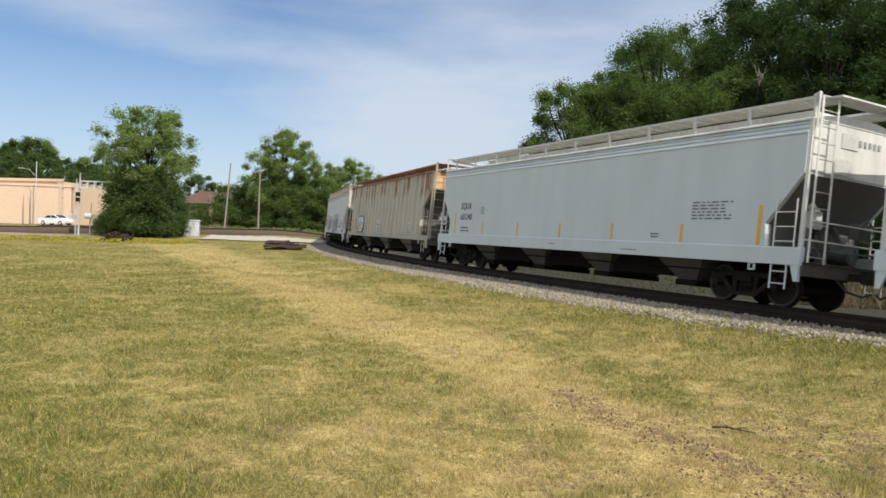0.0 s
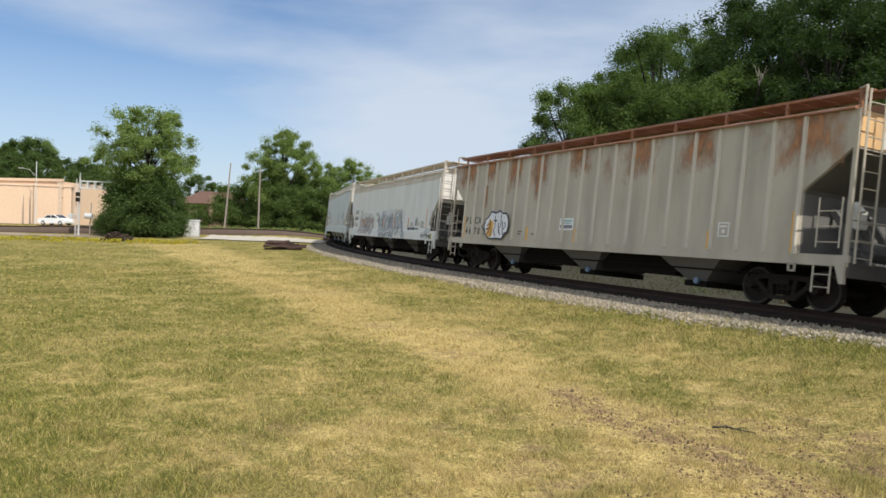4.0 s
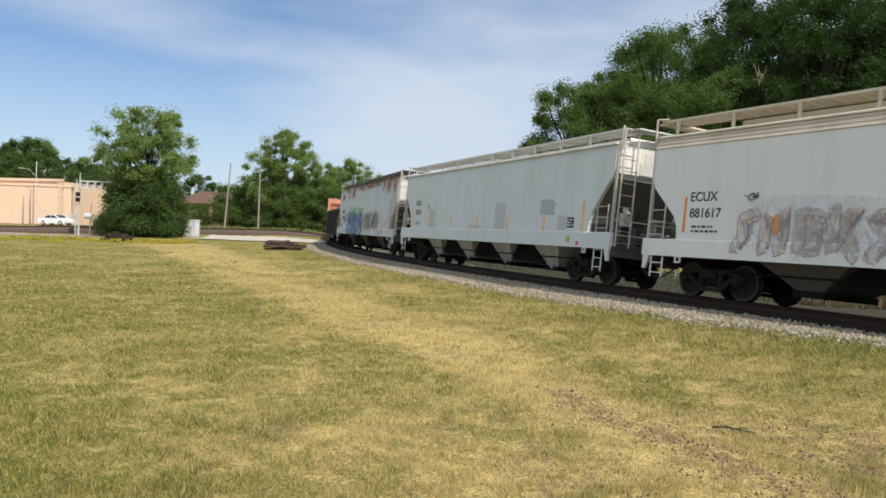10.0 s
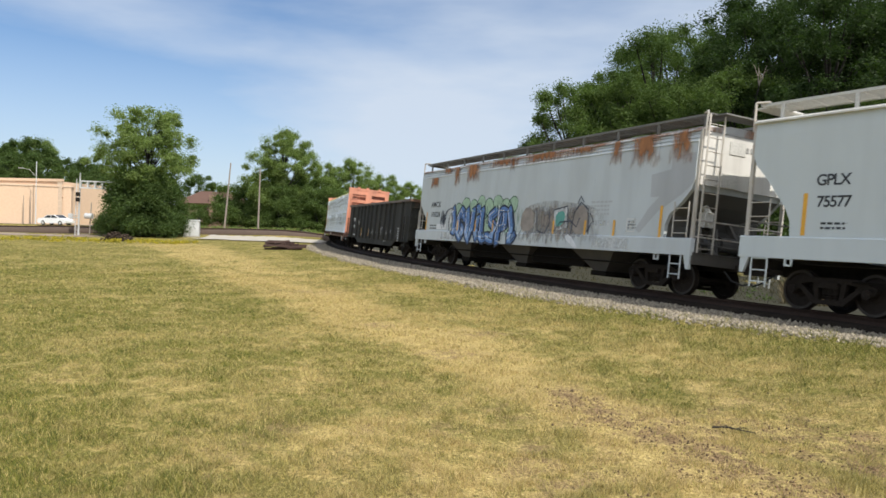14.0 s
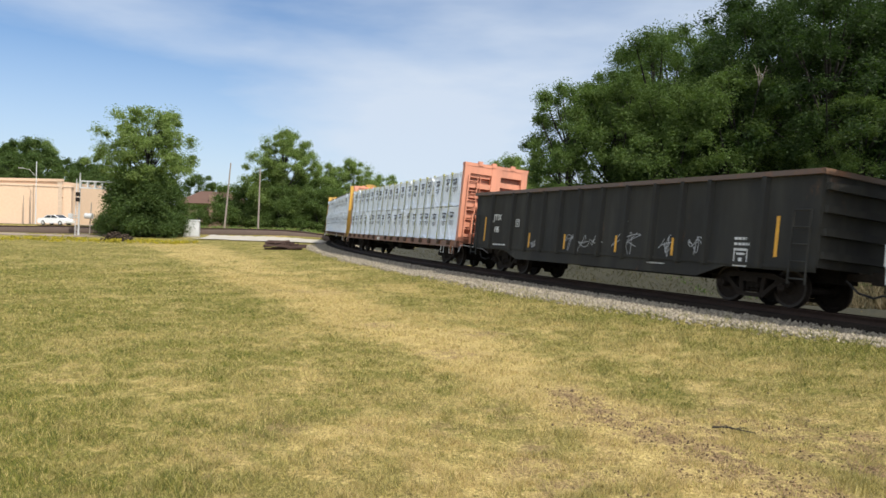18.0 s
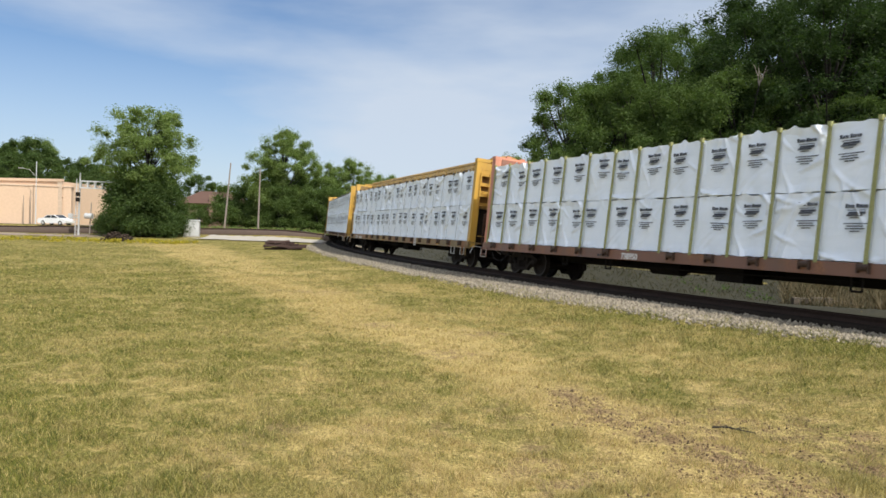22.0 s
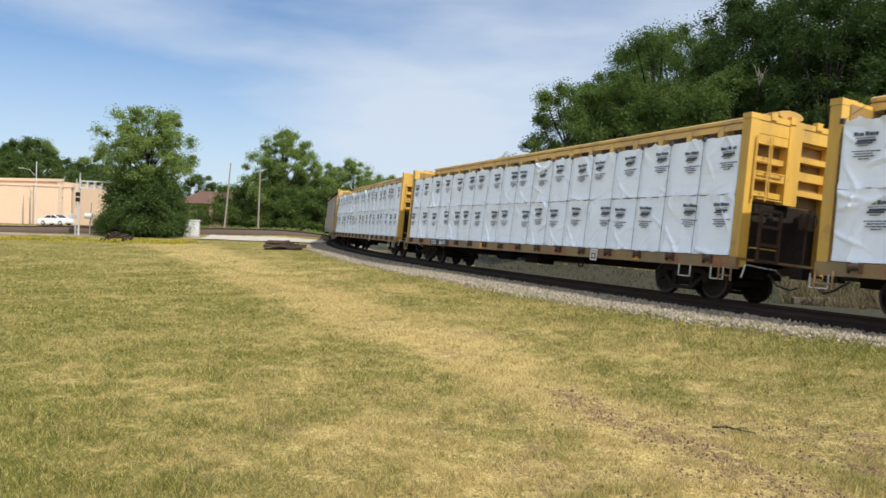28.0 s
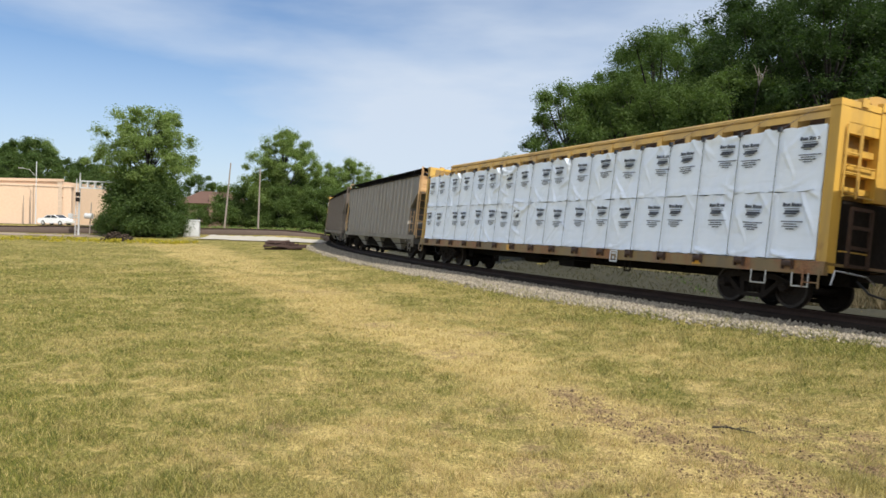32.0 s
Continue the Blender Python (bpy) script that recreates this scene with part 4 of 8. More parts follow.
            part("jacking_pad", bm, sm, car, bevel=0.01)
            ladder(car, (sx * (e - 0.22), y * 1.63, 0), (-sx, 0, 0), s1, 2.45, 0.55, 0.33, rails_mat, 0.014)
            ladder(car, (sx * (e - 0.38), y * 1.60, 0), (-sx, 0, 0), 0.42, s0 + 0.02, 0.42, 0.27, sm, 0.016)
        ladder(car, (sx * (e + 0.05), sx * -1.48, 0), (0, sx, 0), s0 + 0.08, wz - 0.06, 0.5, 0.36, rails_mat, 0.014)
        if sx < 0:
            ladder(car, (sx * (e + 0.05), 1.46, 0), (0, -1, 0), s0 + 0.08, wz - 0.06, 0.5, 0.36, rails_mat, 0.014)
        for y in (-0.55, 0.55):
            bm = bmesh.new()
            prism(bm, [(sx * (e - 0.35), s0 + 0.05), (sx * (e - 0.23), s0 + 0.05), (sx * (e - 1.2), 2.35), (sx * (e - 1.4), 2.35)], "y", y - 0.05, y + 0.05)
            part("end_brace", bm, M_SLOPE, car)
        for z in (1.55, 1.98):
            bm = bmesh.new()
            rod(bm, (sx * (e - 0.05), -1.5, z), (sx * (e - 0.05), 1.5, z), 0.02)
            part("end_handrail", bm, rails_mat, car)
    # brake gear on the leading end
    bm = bmesh.new()
    rod(bm, (-e + 0.75, -0.95, s0 + 0.42), (-e + 0.75, 0.05, s0 + 0.42), 0.21, 14)
    rod(bm, (-e + 0.75, 0.05, s0 + 0.42), (-e + 0.75, 0.13, s0 + 0.42), 0.12, 12)
    part("air_reservoir", bm, M_SLOPE, car, "dark grey air tank", 0.02)
    bm = bmesh.new()
    rod(bm, (-e + 0.62, 0.72, 1.72), (-e + 0.95, 0.15, 2.38), 0.14, 12)
    rod(bm, (-e + 0.95, 0.15, 2.38), (-e + 1.0, 0.05, 2.48), 0.05, 8)
    part("brake_cylinder", bm, M_CHUTEDARK, car, "dark slanting brake cylinder", 0.015)
    bm = bmesh.new()
    box(bm, -e + 0.38, -e + 0.62, 0.62, 0.92, 1.86, 2.26)
    rod(bm, (-e + 0.40, 0.77, 2.20), (-e + 0.58, 0.77, 2.40), 0.09, 10)
    rod(bm, (-e + 0.36, 0.70, 1.95), (-e + 0.44, 0.70, 1.95), 0.10, 10)
    part("brake_valve", bm, M_GRATE, car, "pale dusty brake valve casting", 0.03)
    for y in (1.02, 0.45):
        bm = bmesh.new()
        prism(bm, [(-e + 0.30, s0 + 0.07), (-e + 0.62, s0 + 0.07), (-e + 0.52, 1.86), (-e + 0.40, 1.86)], "y", y - 0.03, y + 0.03)
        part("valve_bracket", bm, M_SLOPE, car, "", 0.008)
    bm = bmesh.new()
    for pts in ([(-e + 0.5, 0.85, 1.9), (-e + 0.5, 1.15, 1.7), (-e + 0.45, 1.15, s0 + 0.1)], [(-e + 0.5, 0.65, 1.9), (-e + 0.62, 0.2, 1.5), (-e + 0.7, -0.1, 1.45)], [(-e + 0.3, 1.4, 1.42), (-e + 0.25, 0.1, 1.36), (-e + 0.2, -1.2, 1.42)]):
        for a, b in zip(pts, pts[1:]):
            rod(bm, a, b, 0.022)
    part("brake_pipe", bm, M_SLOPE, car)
    bm = bmesh.new()
    rod(bm, (-e + 0.35, -0.55, 1.05), (-e + 0.35, -0.55, 1.9), 0.04)
    box(bm, -e + 0.18, -e + 0.42, -0.75, -0.35, 1.75, 2.1)
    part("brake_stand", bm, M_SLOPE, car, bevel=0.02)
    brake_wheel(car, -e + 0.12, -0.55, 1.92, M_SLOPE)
    # small fittings along the lawn side
    for x in (-e + 1.35, e - 1.35):
        bm = bmesh.new()
        for a, b, c, d in ((-0.10, 0.10, -0.02, 0.02), (-0.10, 0.10, -0.17, -0.13), (-0.10, -0.06, -0.17, 0.02), (0.06, 0.10, -0.17, 0.02)):
            box(bm, x + a, x + b, 1.585, 1.625, s0 + c, s0 + d)
        part("roping_eye", bm, sm, car, "square steel roping eye")
    bm = bmesh.new()
    rod(bm, (-e + 2.6, 1.18, 0.74), (e - 2.6, 1.18, 0.70), 0.022)
    part("train_pipe", bm, M_DARK, car)
    bogies(car, e - 2.05)
    couplers(car, length)
    return car


def brake_wheel(car, x, y, z, mat):
    bm = bmesh.new()
    n = 16
    for k in range(n):
        a, b = 2 * math.pi * k / n, 2 * math.pi * (k + 1) / n
        rod(bm, (x, y + 0.25 * math.cos(a), z + 0.25 * math.sin(a)), (x, y + 0.25 * math.cos(b), z + 0.25 * math.sin(b)), 0.018, 5)
    for k in range(4):
        a = 2 * math.pi * k / 4
        rod(bm, (x, y, z), (x, y + 0.25 * math.cos(a), z + 0.25 * math.sin(a)), 0.014, 5)
    part("brake_wheel", bm, mat, car)


def gondola(label, length):
    car = thing("gondola_car")
    tagged(car, label, "railcar", "cars of the freight train")
    e, top, low = length / 2, 3.10, 0.66
    for y in (-1, 1):
        bm = bmesh.new()
        pts = [(-e, 0.84), (-e + 2.6, 0.84), (-e + 3.5, low - 0.12), (e - 3.5, low - 0.12), (e - 2.6, 0.84), (e, 0.84), (e, top - 0.1), (-e, top - 0.1)]
        prism(bm, pts, "y", y * 1.49 - 0.02, y * 1.49 + 0.02)
        part("side_sheet", bm, M_BLACKCAR, car, "black sheet with scuffs and chalk scrawls")
        strip_along(car, "top_chord", -e - 0.02, e + 0.02, y * 1.53 - 0.085, y * 1.53 + 0.085, top - 0.12, top, M_CHORD, "rust-brown top rail", 0.015)
        strip_along(car, "side_sill", -e, e, y * 1.51 - 0.03, y * 1.51 + 0.03, 0.90, 0.98, M_BLACKCAR)
    rb = bmesh.new()
    prism(rb, [(-0.11, 1.51), (0.11, 1.51), (0.06, 1.62), (-0.06, 1.62)], "z", 0.86, top - 0.1)
    one = None
    for x in (6.68, 5.05, 4.0, 2.93, 1.87, 0.8, -0.4, -1.6, -2.82, -3.9, -4.88, -6.6):
        if one is None:
            one = part("rib", rb, M_BLACKCAR, car, "pressed steel side post", 0, pose(x, 0, 0))
        else:
            again(one, car, pose(x, 0, 0))
        again(one, car, pose(x, 0, 0, 0, 0, 180))
    strip_along(car, "floor", -e, e, -1.47, 1.47, 1.0, 1.06, M_CHORD, "rusty plate floor")
    strip_along(car, "centre_sill", -e + 0.3, e - 0.3, -0.33, 0.33, 0.66, 1.0, M_DARK)
    for sx in (-1, 1):
        strip_along(car, "end_sheet", sx * e - 0.03, sx * e + 0.03, -1.49, 1.49, 0.95, top - 0.06, M_BLACKCAR)
        for k in range(4):
            z = 1.15 + 0.5 * k
            strip_along(car, "end_rib", min(sx * e, sx * (e + 0.14)), max(sx * e, sx * (e + 0.14)), -1.45, 1.45, z, z + 0.16, M_BLACKCAR)
        strip_along(car, "end_chord", sx * e - 0.09, sx * e + 0.09, -1.6, 1.6, top - 0.12, top + 0.002, M_CHORD)
        for y in (-1, 1):
            ladder(car, (sx * (e - 0.1), y * 1.66, 0), (-sx, 0, 0), 0.55, 2.2, 0.45, 0.38, M_BLACKCAR)
    bm = bmesh.new()
    for x in (-2.6, 0.2, 2.5):
        box(bm, x - 0.35, x + 0.35, -0.7, 0.9, 0.55, 0.82)
    rod(bm, (-4.5, 1.2, 0.78), (4.5, 1.2, 0.72), 0.02)
    for x in (-4.3, -1.2, 1.4, 4.3):
        box(bm, x - 0.02, x + 0.02, 1.18, 1.22, 0.6, 1.0)
    part("brake_rigging", bm, M_DARK, car)
    bogies(car, e - 2.1)
    couplers(car, length)
    return car


def slack_bundle(w, h, d, seed):
    """A stack of boards in a loose plastic cover: its face bulges, folds aslant, and hangs slack at the foot."""
    nx, nz = 30, 30
    bm = bmesh.new()
    rng = random.Random(seed)
    off = Vector((rng.uniform(0, 50), rng.uniform(0, 50), rng.uniform(0, 50)))
    slack = rng.uniform(0.8, 1.5) if seed % 3 else 1.75
    folds = []
    for _ in range(rng.randint(5, 11)):       # tension folds, from a corner or an edge into the face
        a = rng.uniform(-1.3, 1.3)
        folds.append((rng.choice((-w / 2, w / 2, rng.uniform(-w / 2, w / 2))), rng.choice((0.0, h, rng.uniform(0, h))), math.cos(a), math.sin(a), rng.uniform(0.020, 0.045), rng.uniform(0.020, 0.050), rng.uniform(0.5, 1.3)))
    ear = rng.uniform(-w / 2, w / 2), rng.uniform(0.0, 0.09)

    def face_pt(i, k):
        x, z = -w / 2 + w * i / nx, h * k / nz
        edge = min(1, min(i, nx - i) / 2.5 + 0.1)
        f = noise.noise(Vector((x * 1.9, z * 1.3, 0)) + off) * 0.034 * slack
        for fx, fz, c, s, wd, amp, ln in folds:
            along, across = (x - fx) * s + (z - fz) * c, (x - fx) * c - (z - fz) * s
            across += 0.05 * math.sin(along * 4 + fx * 9)
            f += slack * amp * math.exp(-(across / wd) ** 2) * max(0, 1 - (along / ln) ** 2)
        f += abs(noise.noise(Vector((x * 5.5, z * 4.0, 4)) + off)) * 0.006 * slack
        for g in (0.33, 0.66):               # creases where the board layers part
            f -= 0.010 * math.exp(-((z - h * g) / 0.03) ** 2) * (0.4 + noise.noise(Vector((x * 2, g * 9, 2)) + off))
        low = 0.04 * max(0, 1 - z / 0.2) * (0.6 + noise.noise(Vector((x * 7, 0, 9)) + off))
        high = 0.03 * slack * max(0, 1 - (h - z) / 0.16) * (0.5 + noise.noise(Vector((x * 6, 3, 9)) + off))
        sag = 0.03 * noise.noise(Vector((x * 4, 5, 1)) + off) if k == 0 else 0
        if k == nz:
            sag = 0.03 * noise.noise(Vector((x * 4, 8, 1)) + off) + slack * ear[1] * math.exp(-((x - ear[0]) / 0.10) ** 2)
        return (x, d / 2 + f * edge + low + high, z + sag)
    front = [[bm.verts.new(face_pt(i, k)) for k in range(nz + 1)] for i in range(nx + 1)]
    for i in range(nx):
        for k in range(nz):
            bm.faces.new((front[i][k], front[i + 1][k], front[i + 1][k + 1], front[i][k + 1]))
    box(bm, -w / 2 + 0.004, w / 2 - 0.004, -d / 2, d / 2 - 0.010, 0.0, h - 0.012)
    return bm


def print_block(w):
    """The printed panel on a cover: a headline, a dark band and finer lines, as bars."""
    bm = bmesh.new()
    rng = random.Random(4)

    def bar(x, z, bw, bh):
        box(bm, x - bw, x, 0, 0.004, z, z + bh)
    at = 0.30
    for bw in (0.075, 0.05, 0.045, 0.05, 0.0, 0.085, 0.05, 0.05, 0.045, 0.05):
        if bw:
            bar(at, 1.135, bw, 0.100 if bw > 0.06 else 0.078)
        at -= bw + 0.012 if bw else 0.03
    bar(0.23, 1.070, 0.50, 0.018)
    bar(0.20, 0.985, 0.48, 0.058)
    bar(0.25, 0.935, 0.44, 0.046)
    bar(0.16, 0.885, 0.26, 0.022)
    for k, (x, ln) in enumerate(((0.30, 0.62), (0.22, 0.46), (0.26, 0.54), (0.12, 0.24))):
        at = x
        while at > x - ln:
            bw = rng.uniform(0.04, 0.13)
            bar(at, 0.74 - 0.062 * k, bw, 0.030)
            at -= bw + 0.018
    return bm


def centerbeam(label, length, skin, sill_mat, strapped, chord_mat, seed, count=18, top=4.56, shut=2.5, clear=(99, 99), tiers=((1.11, 1.51), (2.64, 1.44)), chord_top=None):
    car = thing("centerbeam_flatcar")
    tagged(car, label, "railcar", "cars of the freight train")
    e, deck = length / 2, 1.09
    for y in (-1, 1):
        strip_along(car, "side_sill", -e, e, y * 1.48 - 0.07, y * 1.48 + 0.07, 0.80, deck, sill_mat, "stained channel sill", 0.02)
        n = 16
        bm = bmesh.new()
        rod(bm, (-0.11, y * 1.585, 1.00), (0.11, y * 1.585, 1.00), 0.07, 10)
        box(bm, -0.14, -0.11, y * 1.57 - 0.06, y * 1.57 + 0.06, 0.88, 1.10)
        box(bm, 0.11, 0.14, y * 1.57 - 0.06, y * 1.57 + 0.06, 0.88, 1.10)
        winch = part("winch", bm, M_WINCH, car, "load-strap winch", 0, pose(-e + 0.9, 0, 0))
        for k in range(1, n):
            x = -e + 0.9 + (length - 1.8) * k / (n - 1)
            if not clear[0] < x < clear[1]:
                again(winch, car, pose(x, 0, 0))
    strip_along(car, "deck", -e, e, -1.41, 1.41, 1.02, deck - 0.01, sill_mat)
    strip_along(car, "centre_sill", -e + 0.3, e - 0.3, -0.33, 0.33, 0.62, 1.02, M_DARK)
    bm = bmesh.new()
    for k in range(9):
        x = -e + 3.6 + (length - 7.2) * k / 8
        prism(bm, [(0.33, 0.72), (1.42, 0.90), (1.42, 1.02), (0.33, 1.02)], "x", x - 0.05, x + 0.05)
        prism(bm, [(-0.33, 0.72), (-1.42, 0.90), (-1.42, 1.02), (-0.33, 1.02)], "x", x - 0.05, x + 0.05)
    box(bm, -1.4, -0.5, 0.4, 1.1, 0.45, 0.8)
    rod(bm, (1.0, 0.75, 0.68), (2.2, 0.75, 0.68), 0.2, 12)
    rod(bm, (-4.5, 1.15, 0.7), (4.5, 1.15, 0.62), 0.02)
    part("underframe", bm, M_DARK, car)
    # bulkheads
    for sx in (-1, 1):
        a, b = sorted((sx * e, sx * (e - 0.26)))
        for y in (-1, 1):
            bm = bmesh.new()
            prism(bm, [(y * 1.50, 0.86), (y * 1.22, 0.86), (y * 1.22, top), (y * 1.50, top)], "x", a, b)
            part("bulkhead_post", bm, skin, car, bevel=0.02)
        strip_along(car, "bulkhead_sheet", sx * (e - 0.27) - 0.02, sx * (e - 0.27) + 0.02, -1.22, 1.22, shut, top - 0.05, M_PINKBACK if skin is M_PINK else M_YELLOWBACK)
        # dark sheet put in where the lower bulkhead is open and shaded
        if shut > 1.1:
            strip_along(car, "lower_sheet", sx * (e - 0.25) - 0.02, sx * (e - 0.25) + 0.02, -1.22, 1.22, 1.0, shut, M_TRUCK, "dark brown sheet put in for the shade below the bulkhead")
        strip_along(car, "bulkhead_cap", a - 0.01, b + 0.01, -1.52, 1.52, top - 0.10, top + 0.04, skin, "", 0.02)
        zs = [z for z in (1.30, 1.72, 2.14, 2.62, 3.02, 3.46, 3.92) if z >= shut]
        for k, z in enumerate(zs):             # pressed ledges, uneven from bay to bay
            for y0, y1, dz in ((0.22, 1.22, 0.0), (-1.22, -0.22, 0.17)):
                deep = 0.02 if (k + (dz > 0)) % 2 else 0.10
                strip_along(car, "bulkhead_rib", min(sx * (e - 0.25), sx * (e - deep)), max(sx * (e - 0.25), sx * (e - deep)), y0, y1, z + dz, z + dz + (0.22 if k % 2 else 0.14), skin, "", 0.012)
        strip_along(car, "bulkhead_stiffener", min(sx * (e - 0.25), sx * (e + 0.01)), max(sx * (e - 0.25), sx * (e + 0.01)), -0.22, 0.22, shut, top - 0.1, skin, "", 0.015)
        strip_along(car, "bulkhead_header", min(sx * (e - 0.25), sx * (e - 0.01)), max(sx * (e - 0.25), sx * (e - 0.01)), -1.22, 1.22, top - 0.42, top - 0.08, skin, "", 0.015)
        for y in (-0.75, 0.15, 0.8):
            strip_along(car, "lifting_lug", min(sx * (e - 0.10), sx * (e + 0.04)), max(sx * (e - 0.10), sx * (e + 0.04)), y - 0.10, y + 0.10, top - 0.06, top + 0.13, skin, "", 0.02)
        bm = bmesh.new()
        rod(bm, (sx * (e - 0.02), 0.72, shut + 0.1), (sx * (e - 0.02), 0.72, top - 0.42), 0.018)
        part("grab_rod", bm, skin, car)
        ladder(car, (sx * (e + 0.06), sx * -1.30, 0), (0, sx, 0), max(1.1, shut), top - 0.5, 0.42, 0.42, skin, 0.018)
        ladder(car, (sx * (e - 0.06), 1.60, 0), (-sx, 0, 0), 0.50, 0.90, 0.40, 0.3, sill_mat, 0.016)
    bm = bmesh.new()
    box(bm, -e - 0.10, -e + 0.02, -0.78, -0.42, 1.95, 2.35)
    rod(bm, (-e - 0.05, -0.6, 1.1), (-e - 0.05, -0.6, 2.0), 0.025)
    gear = M_WINCH if shut > 1.1 else skin
    part("brake_stand", bm, gear, car, "hand-brake gear box", 0.015)
    brake_wheel(car, -e - 0.14, -0.6, 2.2, gear)
    bm = bmesh.new()
    for y in (0.30, 0.95):                # a framed crossover step with its rails
        box(bm, -e - 0.10, -e - 0.03, y - 0.03, y + 0.03, 1.02, 2.30)
    for z in (1.02, 1.42, 1.86, 2.26):
        box(bm, -e - 0.10, -e - 0.03, 0.30, 0.95, z, z + 0.07)
    part("step_frame", bm, gear, car, "", 0.008)
    bm = bmesh.new()
    for p, q in (((-e - 0.12, 1.35, 0.92), (-e - 0.12, 0.35, 0.86)), ((-e - 0.12, 0.35, 0.86), (-e - 0.12, 0.05, 0.70)), ((-e - 0.12, 1.35, 0.92), (-e - 0.12, 1.45, 0.60))):
        rod(bm, p, q, 0.017)
    part("cut_lever", bm, M_PIPE, car, "bent steel coupler lever")
    for z in (1.35, 2.55, 3.2):
        bm = bmesh.new()
        rod(bm, (-e - 0.06, 0.35, z), (-e - 0.06, 1.15, z), 0.016)
        box(bm, -e - 0.06, -e + 0.02, 0.34, 0.37, z - 0.015, z + 0.015)
        box(bm, -e - 0.06, -e + 0.02, 1.13, 1.16, z - 0.015, z + 0.015)
        part("grab_iron", bm, skin, car)
    for x in (-e + 0.35, -e + 1.5, e - 0.35):      # bent steel steps under the sill
        bm = bmesh.new()
        for p, q in (((x, 1.56, 0.82), (x, 1.56, 0.52)), ((x, 1.56, 0.52), (x + 0.42, 1.56, 0.52)), ((x + 0.42, 1.56, 0.52), (x + 0.42, 1.56, 0.82))):
            rod(bm, p, q, 0.016)
        part("stirrup_step", bm, M_GRATE, car, "bent bar step")
    for x in (-e * 0.42, e * 0.30, e * 0.5):
        bm = bmesh.new()
        for p, q in (((x, 1.40, 0.82), (x, 1.40, 0.50)), ((x, 1.40, 0.50), (x + 0.25, 1.40, 0.50)), ((x + 0.25, 1.40, 0.50), (x + 0.25, 1.40, 0.82))):
            rod(bm, p, q, 0.025)
        part("hanger_bracket", bm, M_DARK, car)
    # the beam along the middle
    ct = chord_top or top + 0.34
    if chord_top:
        strip_along(car, "top_chord", -e + 0.2, e - 0.2, -0.30, 0.30, ct - 0.20, ct, chord_mat, "rolled top chord of the centre beam", 0.05)
    else:
        bm = bmesh.new()
        prism(bm, [(0.42 * math.cos(a), ct - 0.13 + 0.13 * math.sin(a)) for a in [math.pi * (2 * k + 1) / 12 for k in range(12)]], "x", -e + 0.2, e - 0.2)
        part("top_chord", bm, chord_mat, car, "rounded yellow top chord of the centre beam")
        for y in (-0.40, 0.37):
            strip_along(car, "chord_flange", -e + 0.2, e - 0.2, y, y + 0.03, ct - 0.38, ct - 0.22, chord_mat)
        for k in range(18):
            x = -e + 0.9 + (length - 1.8) * k / 17
            strip_along(car, "chord_bracket", x - 0.10, x + 0.10, -0.43, 0.43, ct - 0.62, ct - 0.24, chord_mat)
    # added sheet along the beam, keeps the open gap below the chord dark
    strip_along(car, "beam_web", -e + 0.3, e - 0.3, -0.03, 0.03, deck, ct - 0.22, M_WINCH, "rust-brown sheet added to darken the gap under the top chord", 0)
    for k in range(12):
        x = -e + 1.5 + (length - 3) * k / 11
        strip_along(car, "beam_post", x - 0.06, x + 0.06, -0.08, 0.08, deck, ct - 0.18, chord_mat)
    # the load, two tiers on each side
    load = length - 0.62
    w = load / count
    if "bundles" not in SHARED:
        SHARED["bundles"] = []
    kinds = SHARED["bundles"]
    rng = random.Random(seed)
    if not kinds:
        for k in range(10):
            o = part("board_pack", slack_bundle(1.215, 1.46, 1.12, k), M_WRAP, car)
            o.data.polygons.foreach_set("use_smooth", [p.area < 0.012 for p in o.data.polygons])
            kinds.append(o)
        SHARED["print"] = tagged(part("printed_panel", print_block(1.22), M_INK, kinds[0], "", 0, pose(0, 0, 0)), kind="stuff")
        spare = list(kinds)
    else:
        spare = []
    for tier, (z, h) in enumerate(tiers):
        for k in range(count):
            x = -load / 2 + w * (k + 0.5)
            for side in (1, -1):
                m = pose(x, side * 0.90, z, 0, 0, 0 if side > 0 else 180) @ Matrix.Diagonal((w / 1.22, 1, h / 1.46, 1))
                if spare:
                    b = spare.pop()
                    b.matrix_basis = m
                else:
                    b = again(rng.choice(kinds), car, m)
                if side > 0:
                    tilt = rng.uniform(-2.5, 2.5)
                    o = new("printed_panel", SHARED["print"].data)
                    o.parent = b
                    tagged(o, kind="stuff")
                    o.matrix_basis = pose(rng.uniform(-0.30, 0.26), 0.610, rng.uniform(-0.05, 0.05) + 0.16, 0, tilt, 0) @ Matrix.Diagonal((0.80, 1, 0.86, 1))
    if SHARED["print"].name in scene.collection.objects and SHARED["print"].get("placed") is None:
        SHARED["print"]["placed"] = 1
        SHARED["print"].matrix_basis = pose(0.1, 0.600, 0.0)
    # straps over the load
    for k in range(count):
        x = -load / 2 + w * (k + 0.5) + (w / 2 + rng.uniform(-0.03, 0.03) if not strapped else w / 2 + rng.uniform(-0.10, 0.12))
        bm = bmesh.new()
        wd = 0.050 if strapped else 0.007
        z1 = tiers[1][0] + tiers[1][1] + 0.01
        for (ya, za), (yb, zb) in (((1.56, 1.05), (1.50, z1)), ((1.50, z1), (0.28, ct - 0.03))):
            box_between(bm, x, wd, (ya, za), (yb, zb))
        box(bm, x - 0.045, x + 0.045, 1.47, 1.545, z1 - 0.06, z1 + 0.05)
        part("load_strap", bm, M_STRAP if strapped else M_LETTER, car, "faded green-yellow web strap" if strapped else "thin dark cable")
